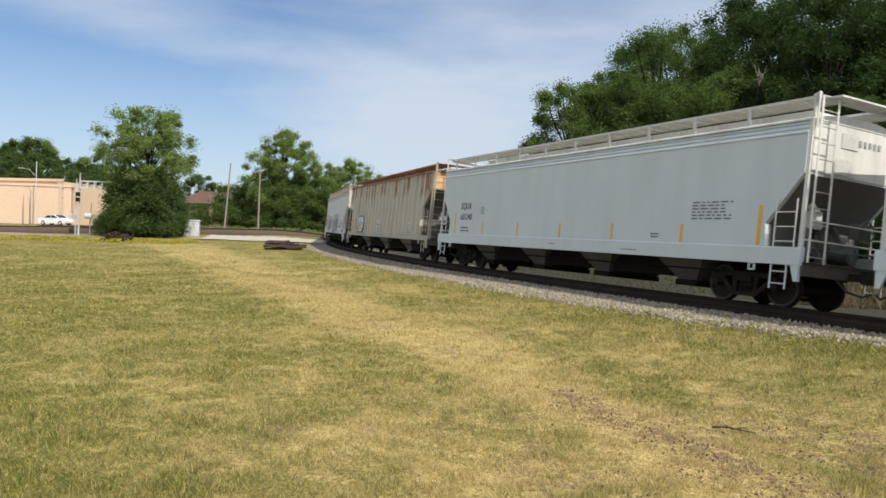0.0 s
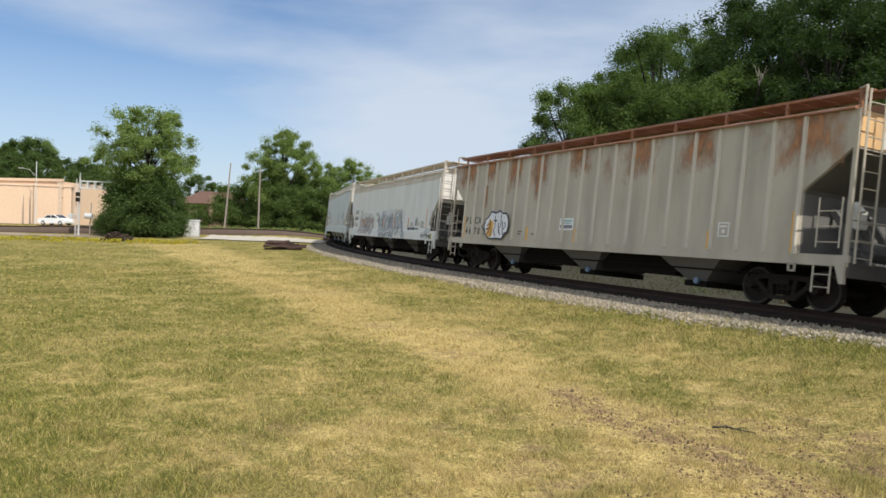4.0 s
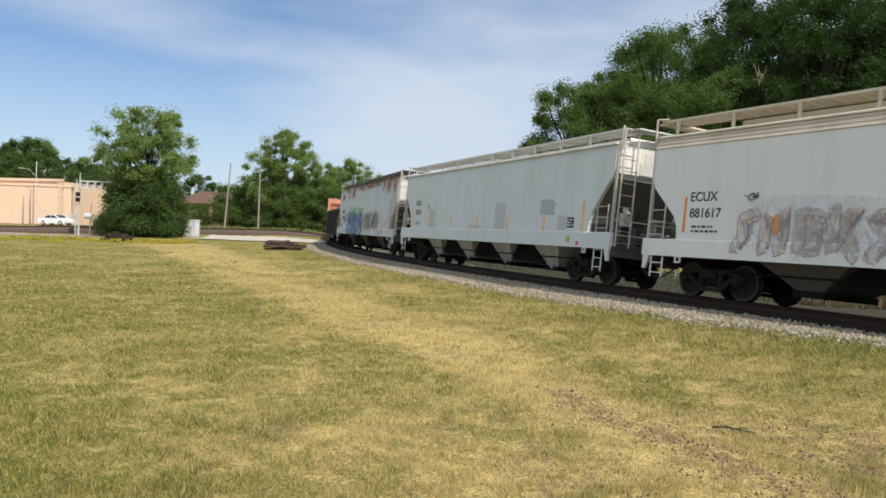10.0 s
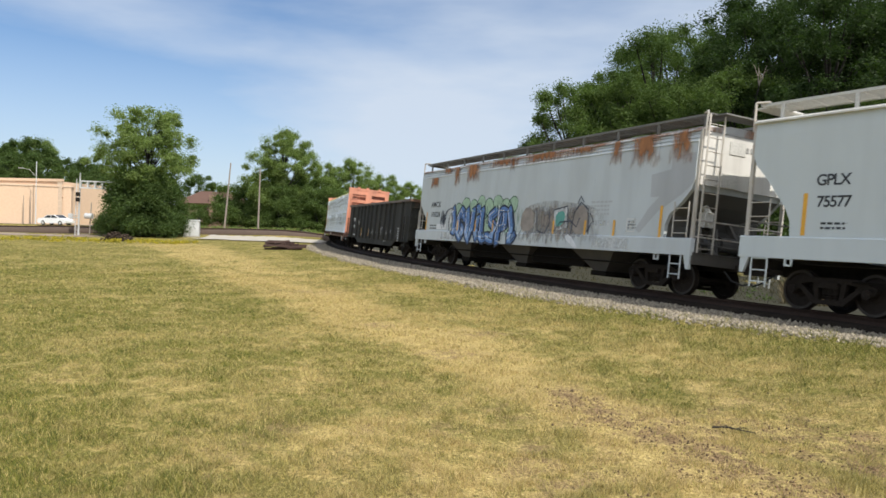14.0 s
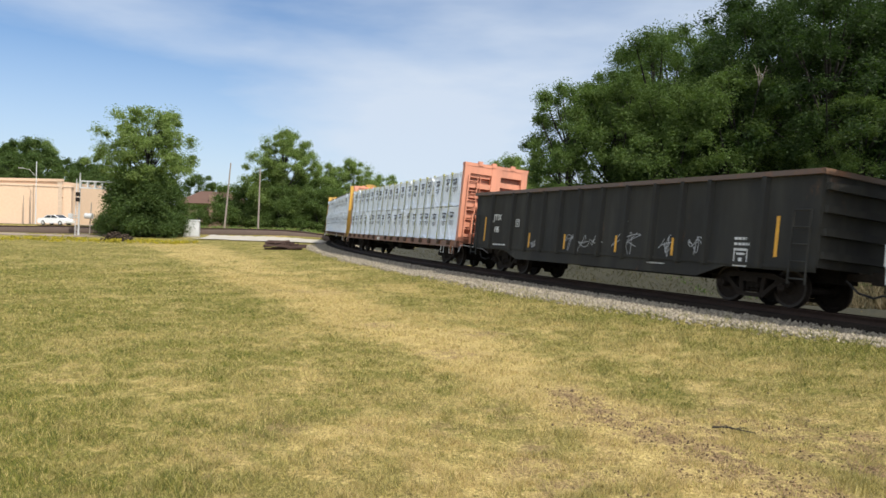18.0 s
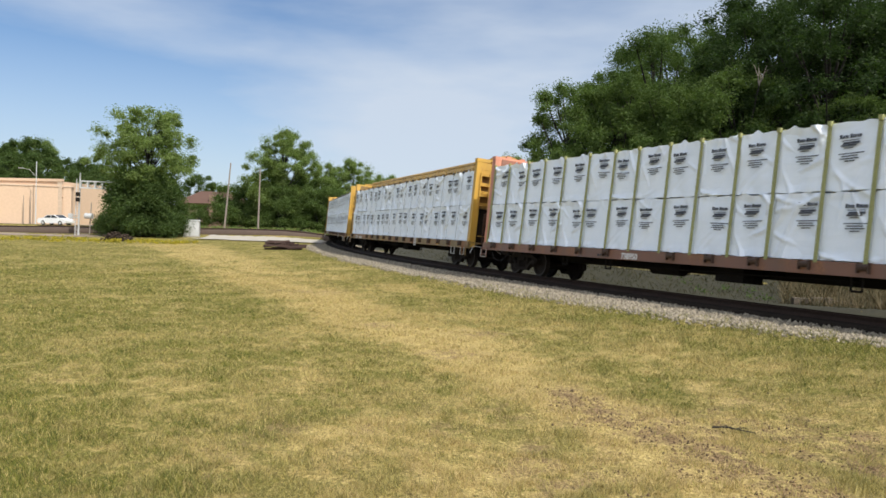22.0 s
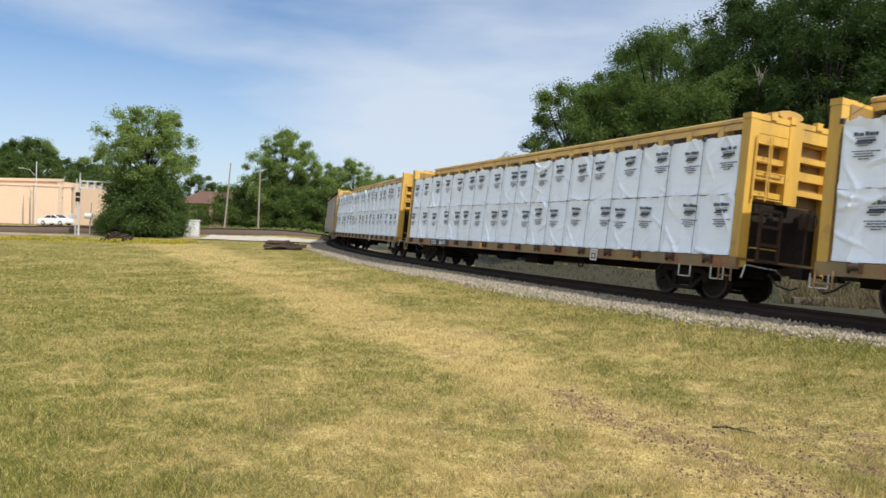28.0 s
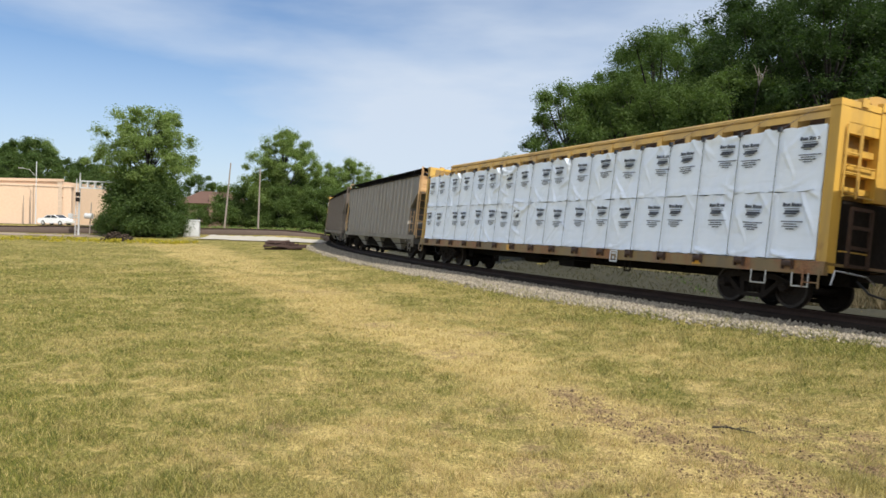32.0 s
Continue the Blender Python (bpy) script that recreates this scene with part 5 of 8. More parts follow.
    bogies(car, e - 2.35)
    couplers(car, length)
    return car


def box_between(bm, x, w, a, b, t=0.006):
    (ya, za), (yb, zb) = a, b
    d = Vector((yb - ya, zb - za)).normalized()
    nrm = Vector((d.y, -d.x)) * t
    prism(bm, [(ya, za), (yb, zb), (yb + nrm.x, zb + nrm.y), (ya + nrm.x, za + nrm.y)], "x", x - w, x + w)


TRAIN = []          # (car, where its middle stands at the start, metres along the track; half the distance between its bogies)


def coupled(car, near, far, inset):
    TRAIN.append((car, (near + far) / 2, (far - near) / 2 - inset))


# ---- lettering, strips and spray paint on the cars ----
M_SPRAYBLUE = plain("spray_blue", (0.10, 0.21, 0.48), 0.6, 0, 0.5, 5, 0.03)
M_SPRAYNAVY = plain("spray_navy", (0.022, 0.030, 0.055), 0.6, 0, 0.4, 6, 0.03)
M_SPRAYGREEN = plain("spray_pale_green", (0.36, 0.50, 0.36), 0.65, 0, 0.4, 4, 0.03)
M_SPRAYWHITE = plain("spray_white", (0.74, 0.75, 0.77), 0.6, 0, 0.25, 6, 0.03)
M_SPRAYGREY = faded_paint("spray_grey", (0.22, 0.25, 0.30), 0.85)
M_SPRAYSTEEL = faded_paint("spray_steel_blue", (0.50, 0.545, 0.575), 0.95, 4.0, 0.12)
M_FADEWHITE = faded_paint("spray_faded_white", (0.74, 0.76, 0.77), 0.9)
M_SPRAYPEACH = faded_paint("spray_peach", (0.63, 0.53, 0.46), 0.95, 4.0, 0.15)
M_SPRAYMAUVE = faded_paint("spray_mauve", (0.38, 0.335, 0.36), 0.85)
M_SPRAYBROWN = plain("spray_brown", (0.30, 0.26, 0.23), 0.65, 0, 0.4, 4, 0.03)
M_SPRAYTEAL = plain("spray_teal", (0.12, 0.36, 0.31), 0.65, 0, 0.4, 4, 0.03)
M_CHALK = plain("white_scrawl", (0.42, 0.43, 0.44), 0.8, 0, 0.5, 14, 0.03)
M_SPRAYLINE = plain("spray_dark_line", (0.15, 0.155, 0.19), 0.6, 0, 0.4, 5, 0.03)
M_REDDAB = plain("red_stencil", (0.62, 0.08, 0.08), 0.6, 0, 0.3, 10, 0.03)
M_HAZELIME = faded_paint("pale_yellow_dab", (0.62, 0.62, 0.16), 0.9)
M_INKGREY = plain("worn_grey_print", (0.15, 0.16, 0.17), 0.6, 0, 0.4, 12, 0.05)
M_PATCH = paint("fresh_grey_patch", (0.43, 0.44, 0.45), 0.2)
M_RUSTSTAIN = soft_paint("rust_stain", (0.33, 0.135, 0.045), 0.5, 0.6, 0.9)
M_RUSTFAINT = soft_paint("faint_rust_stain", (0.40, 0.19, 0.085), 0.4, 0.5, 0.75)
M_HAZEWHITE = soft_paint("white_overspray", (0.70, 0.71, 0.73), 0.15, 0.3, 0.8)
M_HAZEGREEN = soft_paint("green_overspray", (0.33, 0.48, 0.34), 0.3, 0.1, 0.95)
M_HAZEGREENDARK = faded_paint("spray_dark_green", (0.10, 0.22, 0.15), 0.8)
M_SPRAYSKY = plain("spray_sky_blue", (0.25, 0.40, 0.66), 0.6, 0, 0.4, 5, 0.03)
M_HAZEBROWN = soft_paint("brown_overspray", (0.30, 0.26, 0.23), 0.3, 0.2, 0.8)


def laid(bm, z_sill, lift):
    """Lays flat paint on the side sheet above the sill and on the prouder sill below it."""
    if z_sill:
        for z in (z_sill, z_sill + 0.012):
            bmesh.ops.bisect_plane(bm, geom=bm.verts[:] + bm.edges[:] + bm.faces[:], plane_co=(0, 0, z), plane_no=(0, 0, 1))
    for v in bm.verts:
        v.co.y = lift + (1.633 if z_sill and v.co.z < z_sill + 0.006 else 1.588)
    return bm


def rounded(pts, n=2):
    for _ in range(n):
        out = []
        for k in range(len(pts)):
            a, b = Vector(pts[k]), Vector(pts[(k + 1) % len(pts)])
            out += [a * 0.75 + b * 0.25, a * 0.25 + b * 0.75]
        pts = out
    return pts


def flat(bm, pts):
    bm.faces.new([bm.verts.new((p[0], 0, p[1])) for p in pts])


def scrawl(car, x0, x1, z0, z1, y, seed, material, w=0.025, loops=3, label="looping chalky scrawl"):
    rng = random.Random(seed)
    bm = bmesh.new()
    for _ in range(loops):
        f, g, p, q = rng.uniform(0.8, 2.2), rng.uniform(1.8, 3.4), rng.uniform(0, 6.28), rng.uniform(0, 6.28)
        wide, tall, lift = rng.uniform(0.15, 0.34), rng.uniform(0.34, 0.5), rng.uniform(-0.12, 0.12)
        fine = []
        for k in range(46):
            u = k / 45
            fx = 0.2 + 0.6 * u + wide * math.sin(6.283 * f * u + p)
            fz = 0.5 + lift + tall * math.sin(6.283 * g * u + q) * (0.6 + 0.4 * math.sin(5 * u + p))
            fine.append(Vector((x0 + (x1 - x0) * fx, z0 + (z1 - z0) * fz)))
        ribbon(bm, fine, w, y)
    part("scrawl", bm, material, car, label)


def stencil_box(car, x, y, z, size, material, bar=0.02):
    bm = bmesh.new()
    for a, b, c, d in ((0, size, 0, bar), (0, size, size - bar, size), (0, bar, 0, size), (size - bar, size, 0, size)):
        box(bm, x - b, x - a, y, y + 0.004, z + c, z + d)
    box(bm, x - size * 0.62, x - size * 0.38, y, y + 0.004, z + size * 0.25, z + size * 0.5)
    box(bm, x - size * 0.8, x - size * 0.2, y, y + 0.004, z + size * 0.66, z + size * 0.78)
    part("stencil_box", bm, material, car)


def blot(car, pts, material, label, name="paint_patch", z_sill=0, lift=0.002, soft=2):
    bm = bmesh.new()
    flat(bm, rounded([Vector(p) for p in pts], soft))
    part(name, laid(bm, z_sill, lift), material, car, label)


SY = 1.588
hop_a = covered_hopper("light grey smooth-sided covered hopper with white ends", 19.65, M_GREY, M_WHITE, M_WHITE, M_GRATE, eave=4.25, cut=1.10, cut_z=3.03, walk_h=0.53, chute_mat=M_CHUTEDARK, band_mat=M_GREY, straight=True)
coupled(hop_a, -5.1, 14.65, 2.05)
words("EQUX", 0.36, M_LETTER, hop_a, on_side(7.72, SY, 2.46))
words("631240", 0.36, M_LETTER, hop_a, on_side(7.70, SY, 2.0))
stencil_box(hop_a, 5.82, SY, 2.24, 0.28, M_LETTER)
bars(hop_a, 7.59, SY, 1.72, 0.95, 0.26, 2, M_LETTER, seed=1)
bars(hop_a, -6.32, SY, 2.47, 1.4, 0.5, 6, M_INKGREY, seed=2)
bars(hop_a, -4.78, SY, 1.63, 0.45, 0.16, 2, M_LETTER, seed=3)
for x, h in ((8.2, 0.93), (5.54, 0.48), (2.7, 0.48), (-0.15, 0.48), (-3.0, 0.48), (-6.0, 0.48), (-8.57, 0.93)):
    stripe(hop_a, x, SY, 1.39, h)
bars(hop_a, 0.4, 1.634, 1.2, 0.5, 0.06, 1, M_LETTER, seed=4)
bars(hop_a, -3.6, 1.634, 1.14, 0.8, 0.05, 1, M_LETTER, seed=5)

hop_0 = covered_hopper("light grey covered hopper at the head of the train", 19.65, M_GREY, M_WHITE, M_WHITE, M_GRATE, eave=4.25, cut=1.10, cut_z=3.03, walk_h=0.53, chute_mat=M_CHUTEDARK, band_mat=M_GREY, straight=True)
coupled(hop_0, -26.2, -6.5, 2.05)

hop_b = covered_hopper("rust-streaked tan ribbed covered hopper with orange end", 19.5, M_TAN, M_TANEND, M_ROOFRUST, M_ROOFRUST, eave=4.34, ribs=21, pockets=3, cut=1.3, cut_z=3.5, sill=(1.0, 1.38), bands=False, outlet=M_BLUE, chute_mat=M_SLOPE, walk_h=0.42, posts=M_TAN, rib_mat=M_TANRIB)
coupled(hop_b, 15.95, 35.5, 2.05)
BY = 1.562
for k, c in enumerate("PLCX"):
    words(c, 0.38, M_LETTER, hop_b, on_side(8.21 - (0, 0.33, 0.80, 1.12)[k], BY, 1.84))
for k, c in enumerate("46785"):
    words(c, 0.38, M_LETTER, hop_b, on_side(8.18 - (0, 0.32, 0.78, 1.10, 1.60)[k], BY, 1.40))
stripe(hop_b, 8.33, BY, 1.22, 0.95, 0.12)
stripe(hop_b, -8.33, BY, 1.24, 0.93, 0.12)
bm = bmesh.new()
box(bm, 0.25, 1.05, BY, BY + 0.006, 1.64, 2.04)
notice = part("notice_panel", bm, M_SPRAYWHITE, hop_b, "pale notice panel with a green heading")
bm = bmesh.new()
box(bm, 0.32, 0.98, BY + 0.007, BY + 0.010, 1.93, 1.97)
box(bm, 0.40, 0.90, BY + 0.007, BY + 0.010, 1.86, 1.89)
part("heading", bm, M_SPRAYTEAL, notice)
bm = bmesh.new()
for k in range(8):
    box(bm, 0.30 + 0.09 * k, 0.365 + 0.09 * k, BY + 0.007, BY + 0.010, 1.70, 1.81)
part("notice_text", bm, M_LETTER, notice)
for x in (3.15, 0.13, -5.78):
    stripe(hop_b, x, BY, 1.22, 0.48, 0.10)
bars(hop_b, 3.8, BY, 1.6, 0.32, 0.18, 2, M_LETTER, seed=6)
bars(hop_b, 2.84, BY, 1.52, 0.45, 0.09, 1, M_LETTER, seed=7)
stencil_box(hop_b, -6.08, BY, 1.56, 0.36, M_LETTERW, 0.03)


def bubble_tag(car):
    """A white bubble piece with a heavy black outline and one yellow fill."""
    lumps = rounded([Vector((6.40 - (6.46 - p[0]) * 0.92, p[1])) for p in ((6.4, 1.5), (6.46, 1.95), (6.05, 2.1), (5.9, 2.34), (5.45, 2.22), (5.15, 2.36), (4.85, 2.2), (4.55, 2.26), (4.30, 1.85), (4.42, 1.45), (4.66, 1.50), (4.75, 1.22), (5.3, 1.26), (5.9, 1.22), (6.1, 1.3))], 2)
    bm = bmesh.new()
    ribbon(bm, lumps + lumps[:2], 0.065, 1.632)
    ribbon(bm, [Vector(p) for p in ((6.25, 1.5), (6.62, 1.72), (6.3, 1.86))], 0.07, 1.632)
    for run in (((5.95, 2.0), (5.75, 1.5), (5.9, 1.3)), ((5.5, 2.15), (5.45, 1.7), (5.6, 1.6), (5.4, 1.35)), ((5.0, 2.2), (4.95, 1.75), (5.15, 1.65), (4.98, 1.4)), ((4.7, 1.9), (4.55, 1.8), (4.7, 1.6)), ((6.2, 1.75), (5.95, 1.85), (5.95, 1.5), (6.15, 1.45)), ((5.62, 1.95), (5.3, 1.95)), ((5.2, 1.9), (5.1, 1.45)), ((4.85, 1.95), (4.75, 1.4)), ((6.3, 1.62), (6.0, 1.62))):
        ribbon(bm, [Vector((6.40 - (6.46 - p[0]) * 0.92, p[1])) for p in run], 0.055, 1.633)
    tag = part("spray_painting", bm, M_SPRAYNAVY, car, "white and yellow bubble shapes outlined in black")
    bm = bmesh.new()
    bm.faces.new([bm.verts.new((p.x, 1.628, p.y)) for p in lumps])
    part("fill", bm, M_SPRAYWHITE, tag)
    bm = bmesh.new()
    bm.faces.new([bm.verts.new((p[0], 1.630, p[1])) for p in ((6.20, 1.34), (5.70, 1.30), (5.62, 1.86), (5.98, 2.02))])
    part("yellow_fill", bm, M_REFLECT, tag)


bubble_tag(hop_b)

hop_c = covered_hopper("dusty white covered hopper with faded spray-painted shapes", 19.6, M_PALE, M_WHITE, M_CREAMBAND, M_WALKTAN, eave=4.28, cut=1.2, cut_z=2.95, sill=(1.0, 1.46), pockets=3, chute_mat=M_CHUTEDARK, walk_h=0.50, posts=M_POST, band_mat=M_CREAMBAND)
coupled(hop_c, 36.98, 56.6, 2.05)
words("ECUX", 0.34, M_LETTER, hop_c, on_side(8.22, SY, 2.46))
words("881617", 0.34, M_LETTER, hop_c, on_side(8.20, SY, 2.04))
stripe(hop_c, 8.36, SY, 1.64, 0.94, 0.08, M_ORANGE, "orange reflective strip")
stripe(hop_c, -8.15, SY, 1.60, 0.96, 0.08, M_ORANGE, "orange reflective strip")
for x in (2.83, -5.07):
    stripe(hop_c, x, SY + 0.012, 1.64, 0.46, 0.11, M_ORANGE, "orange reflective strip")
bars(hop_c, 8.1, SY, 1.86, 0.9, 0.24, 2, M_LETTER, seed=8)
bars(hop_c, -5.5, SY, 1.88, 0.48, 0.2, 3, M_LETTER, seed=9)
bars(hop_c, -6.28, SY, 2.12, 0.46, 0.10, 2, M_LETTER, seed=10)
blot(hop_c, [(-6.32, 1.99), (-6.68, 1.99), (-6.68, 1.71), (-6.32, 1.71)], M_LETTER, "small black data plate", "data_plate", soft=0)
bars(hop_c, -6.36, SY + 0.004, 1.96, 0.28, 0.22, 2, M_LETTERW, seed=70)
stripe(hop_c, -6.93, SY, 1.70, 0.18, 0.15, M_HAZELIME, "pale yellow paint dab")
bars(hop_c, -7.3, SY, 1.95, 0.55, 0.35, 4, M_LETTER, seed=11)
words("ONE OF THOSE", 0.19, M_SPRAYNAVY, hop_c, on_side(-5.0, SY + 0.006, 1.485), 0.9, "hand-scrawled dark words")
bars(hop_c, -6.28, SY + 0.004, 1.62, 0.75, 0.15, 1, M_SPRAYNAVY, "scrawled_words", 12, "illegible dark scrawled word")
scrawl(hop_c, 6.5, 6.0, 2.45, 2.65, SY + 0.004, 1, M_SPRAYNAVY, 0.02, 2, "small dark scrawl")
scrawl(hop_c, 2.2, 1.6, 2.2, 2.5, SY + 0.004, 2, M_SPRAYNAVY, 0.02, 2, "small dark scrawl")
scrawl(hop_c, 2.0, 1.4, 1.9, 2.1, SY + 0.004, 3, M_SPRAYNAVY, 0.02, 2, "small dark scrawl")
for k in range(5):
    scrawl(hop_c, -7.55 - 0.32 * k, -7.85 - 0.32 * k, 1.06, 1.40, 1.638, 80 + k, M_SPRAYNAVY, 0.03, 1, "jagged dark scrawl")
blot(hop_c, [(-7.9, 1.60), (-9.0, 1.60), (-9.0, 1.36), (-7.9, 1.36)], M_FADEWHITE, "white paint-out block", z_sill=1.46, soft=0)

hop_d = covered_hopper("pale grey covered hopper with yellow strips", 18.8, M_GREY, M_WHITE, M_WHITE, M_GRATE, eave=4.30, cut=1.3, cut_z=3.36, sill=(1.1, 1.6), pockets=4, outlet=M_BLUE, bands=False, walk_h=0.48, posts=M_POST)
coupled(hop_d, 57.9, 76.7, 2.05)
words("GPLX", 0.34, M_LETTER, hop_d, on_side(7.56, SY, 2.73), 0.9)
words("75577", 0.34, M_LETTER, hop_d, on_side(7.51, SY, 2.26), 0.9)
stencil_box(hop_d, 5.9, SY, 2.51, 0.22, M_LETTER)
bars(hop_d, 7.37, SY, 1.95, 0.75, 0.2, 2, M_LETTER, seed=13)
bars(hop_d, -5.07, SY, 2.7, 1.1, 0.55, 7, M_INKGREY, seed=14)
blot(hop_d, [(-6.87, 2.06), (-7.28, 2.06), (-7.28, 1.72), (-6.87, 1.72)], M_LETTER, "small black data plate", "data_plate", soft=0)
bars(hop_d, -6.91, SY + 0.004, 2.02, 0.32, 0.26, 3, M_LETTERW, seed=15)
blot(hop_d, [(-6.28, 2.12), (-6.82, 2.12), (-6.82, 1.64), (-6.28, 1.64)], M_PATCH, "newer grey repaint square", soft=0)
stripe(hop_d, -7.1, 1.634, 1.25, 0.18, 0.20, M_HAZELIME, "pale yellow paint dab")
stripe(hop_d, -7.65, 1.634, 1.16, 0.13, 0.16, M_REDDAB, "small red stencil patch")
bars(hop_d, -5.95, 1.634, 1.46, 0.5, 0.14, 1, M_LETTERW, seed=71)
for x, z, h in ((7.78, 1.63, 0.93), (5.42, 1.63, 0.47), (2.87, 1.63, 0.47), (0.1, 1.63, 0.47), (-2.6, 1.63, 0.47), (-5.36, 1.63, 0.47), (-7.77, 1.63, 0.94)):
    stripe(hop_d, x, SY, z, h)
blot(hop_d, [(5.6, 2.51), (4.81, 2.51), (4.81, 1.64), (5.6, 1.64)], M_PATCH, "newer grey repaint square", soft=0)
blot(hop_d, [(-1.48, 2.65), (-2.38, 2.65), (-2.38, 1.64), (-1.48, 1.64)], M_PATCH, "newer grey repaint square", soft=0)
blot(hop_d, [(0.75, 1.77), (-0.32, 1.77), (-0.32, 1.64), (0.75, 1.64)], M_PATCH, "newer grey repaint square", soft=0)
bars(hop_d, 5.1, 1.634, 1.36, 0.5, 0.12, 1, M_LETTERW, seed=16)

hop_e = covered_hopper("grey covered hopper with rust stains and blue spray paint", 19.6, M_PALEGREY, M_WHITE, M_RUSTPALE, M_WALKDARK, eave=4.36, cut=1.18, cut_z=2.87, sill=(1.05, 1.5), pockets=3, chute_mat=M_CHUTEDARK, walk_h=0.44, posts=M_POST, band_mat=M_PALEGREY)
coupled(hop_e, 78.05, 97.7, 2.05)
words("AMCX", 0.36, M_LETTER, hop_e, on_side(8.16, SY, 2.60), 1.15)
words("104226", 0.34, M_LETTER, hop_e, on_side(8.11, SY, 2.14), 1.1)
bars(hop_e, 8.1, SY, 1.8, 0.9, 0.26, 2, M_LETTER, seed=17)
blot(hop_e, [(7.3, 1.8), (6.2, 1.8), (6.2, 1.56), (7.3, 1.56)], M_SPRAYWHITE, "white painted label strip", soft=0)
for x, h in ((8.58, 0.9), (4.9, 0.5), (3.11, 0.5), (1.52, 0.5), (-3.0, 0.5), (-6.4, 0.5), (-8.48, 0.9)):
    stripe(hop_e, x, SY + 0.012, 1.46, h)
stencil_box(hop_e, -6.98, SY, 1.62, 0.4, M_LETTERW, 0.04)
bars(hop_e, -7.06, SY, 1.96, 0.4, 0.26, 3, M_LETTER, seed=18)
bars(hop_e, -5.1, SY, 2.6, 1.2, 0.5, 4, M_PATCH, seed=19)
for xa, xb, za, zb in ((-5.85, -6.5, 4.36, 3.55), (-6.75, -8.3, 4.36, 3.45), (-8.55, -9.5, 4.36, 3.45), (4.6, 3.1, 4.36, 3.45), (5.85, 5.1, 4.36, 3.35), (8.6, 7.4, 4.0, 3.4), (2.6, -0.4, 4.36, 4.05), (-0.2, -3.6, 4.36, 4.0), (-3.2, -5.5, 4.36, 4.05), (7.2, 5.9, 4.36, 4.05), (0.6, 0.1, 4.36, 3.75)):
    blot(hop_e, [(xa, za), (xb, za), (xb, zb), (xa, zb)], M_RUSTSTAIN, "orange-brown rust running down from the roof", "rust_stain", lift=0.023, soft=0)
for xa, xb, za, zb in ((9.3, 7.4, 4.33, 3.2), (7.0, 5.6, 4.33, 3.4), (5.0, 3.7, 4.33, 3.0), (3.3, 1.9, 4.33, 3.1), (1.0, -0.5, 4.33, 3.3), (-2.0, -3.6, 4.33, 3.0), (-4.4, -5.9, 4.33, 3.2), (-7.5, -9.5, 4.33, 3.0), (6.9, 6.4, 3.4, 2.2), (3.0, 2.4, 3.6, 2.4)):
    bm = bmesh.new()
    flat(bm, [Vector(p) for p in ((xa, za), (xb, za), (xb, zb), (xa, zb))])
    for v in bm.verts:
        v.co.y = 1.566
    part("rust_stain", bm, M_RUSTFAINT, hop_b, "brown rust running down from the roof")
blot(hop_e, [(-8.7, 3.7), (-9.6, 3.75), (-9.62, 2.95), (-9.2, 2.65), (-8.3, 2.2), (-7.6, 1.6), (-7.4, 1.7), (-7.9, 2.3), (-8.7, 2.9)], M_PATCH, "darker grey repaint patch", soft=0)
blot(hop_e, [(-0.5, 2.0), (-2.2, 2.6), (-3.4, 2.2), (-4.4, 2.5), (-5.2, 2.1), (-5.3, 1.5), (-2.5, 1.1), (-0.6, 1.2)], M_HAZEBROWN, "washed-out brown spray paint", "spray_haze", 1.5)
for k, (cx, cz, r) in enumerate(((5.0, 2.45, 0.34), (4.25, 2.62, 0.40), (3.5, 2.50, 0.42), (2.75, 2.66, 0.40), (2.05, 2.52, 0.42), (1.3, 2.62, 0.42), (0.6, 2.48, 0.40), (0.0, 2.58, 0.36), (5.2, 1.75, 0.4), (2.0, 1.7, 0.5), (0.2, 1.6, 0.5), (3.6, 1.4, 0.45))):
    ring = [(cx + r * math.cos(a) * (1 + 0.1 * math.sin(3 * a + k)), cz + r * 0.85 * math.sin(a)) for a in [2 * math.pi * q / 14 for q in range(14)]]
    blot(hop_e, ring, M_SPRAYGREEN, "pale green sprayed cloud", "sprayed_cloud", 0, 0.002 + 0.0002 * k, 0)
    bm = bmesh.new()
    ribbon(bm, [Vector(p) for p in ring + ring[:2]], 0.05, 0)
    part("cloud_edge", laid(bm, 0, 0.0048 + 0.0001 * k), M_HAZEGREENDARK, hop_e, "soft dark green edge of a sprayed cloud")


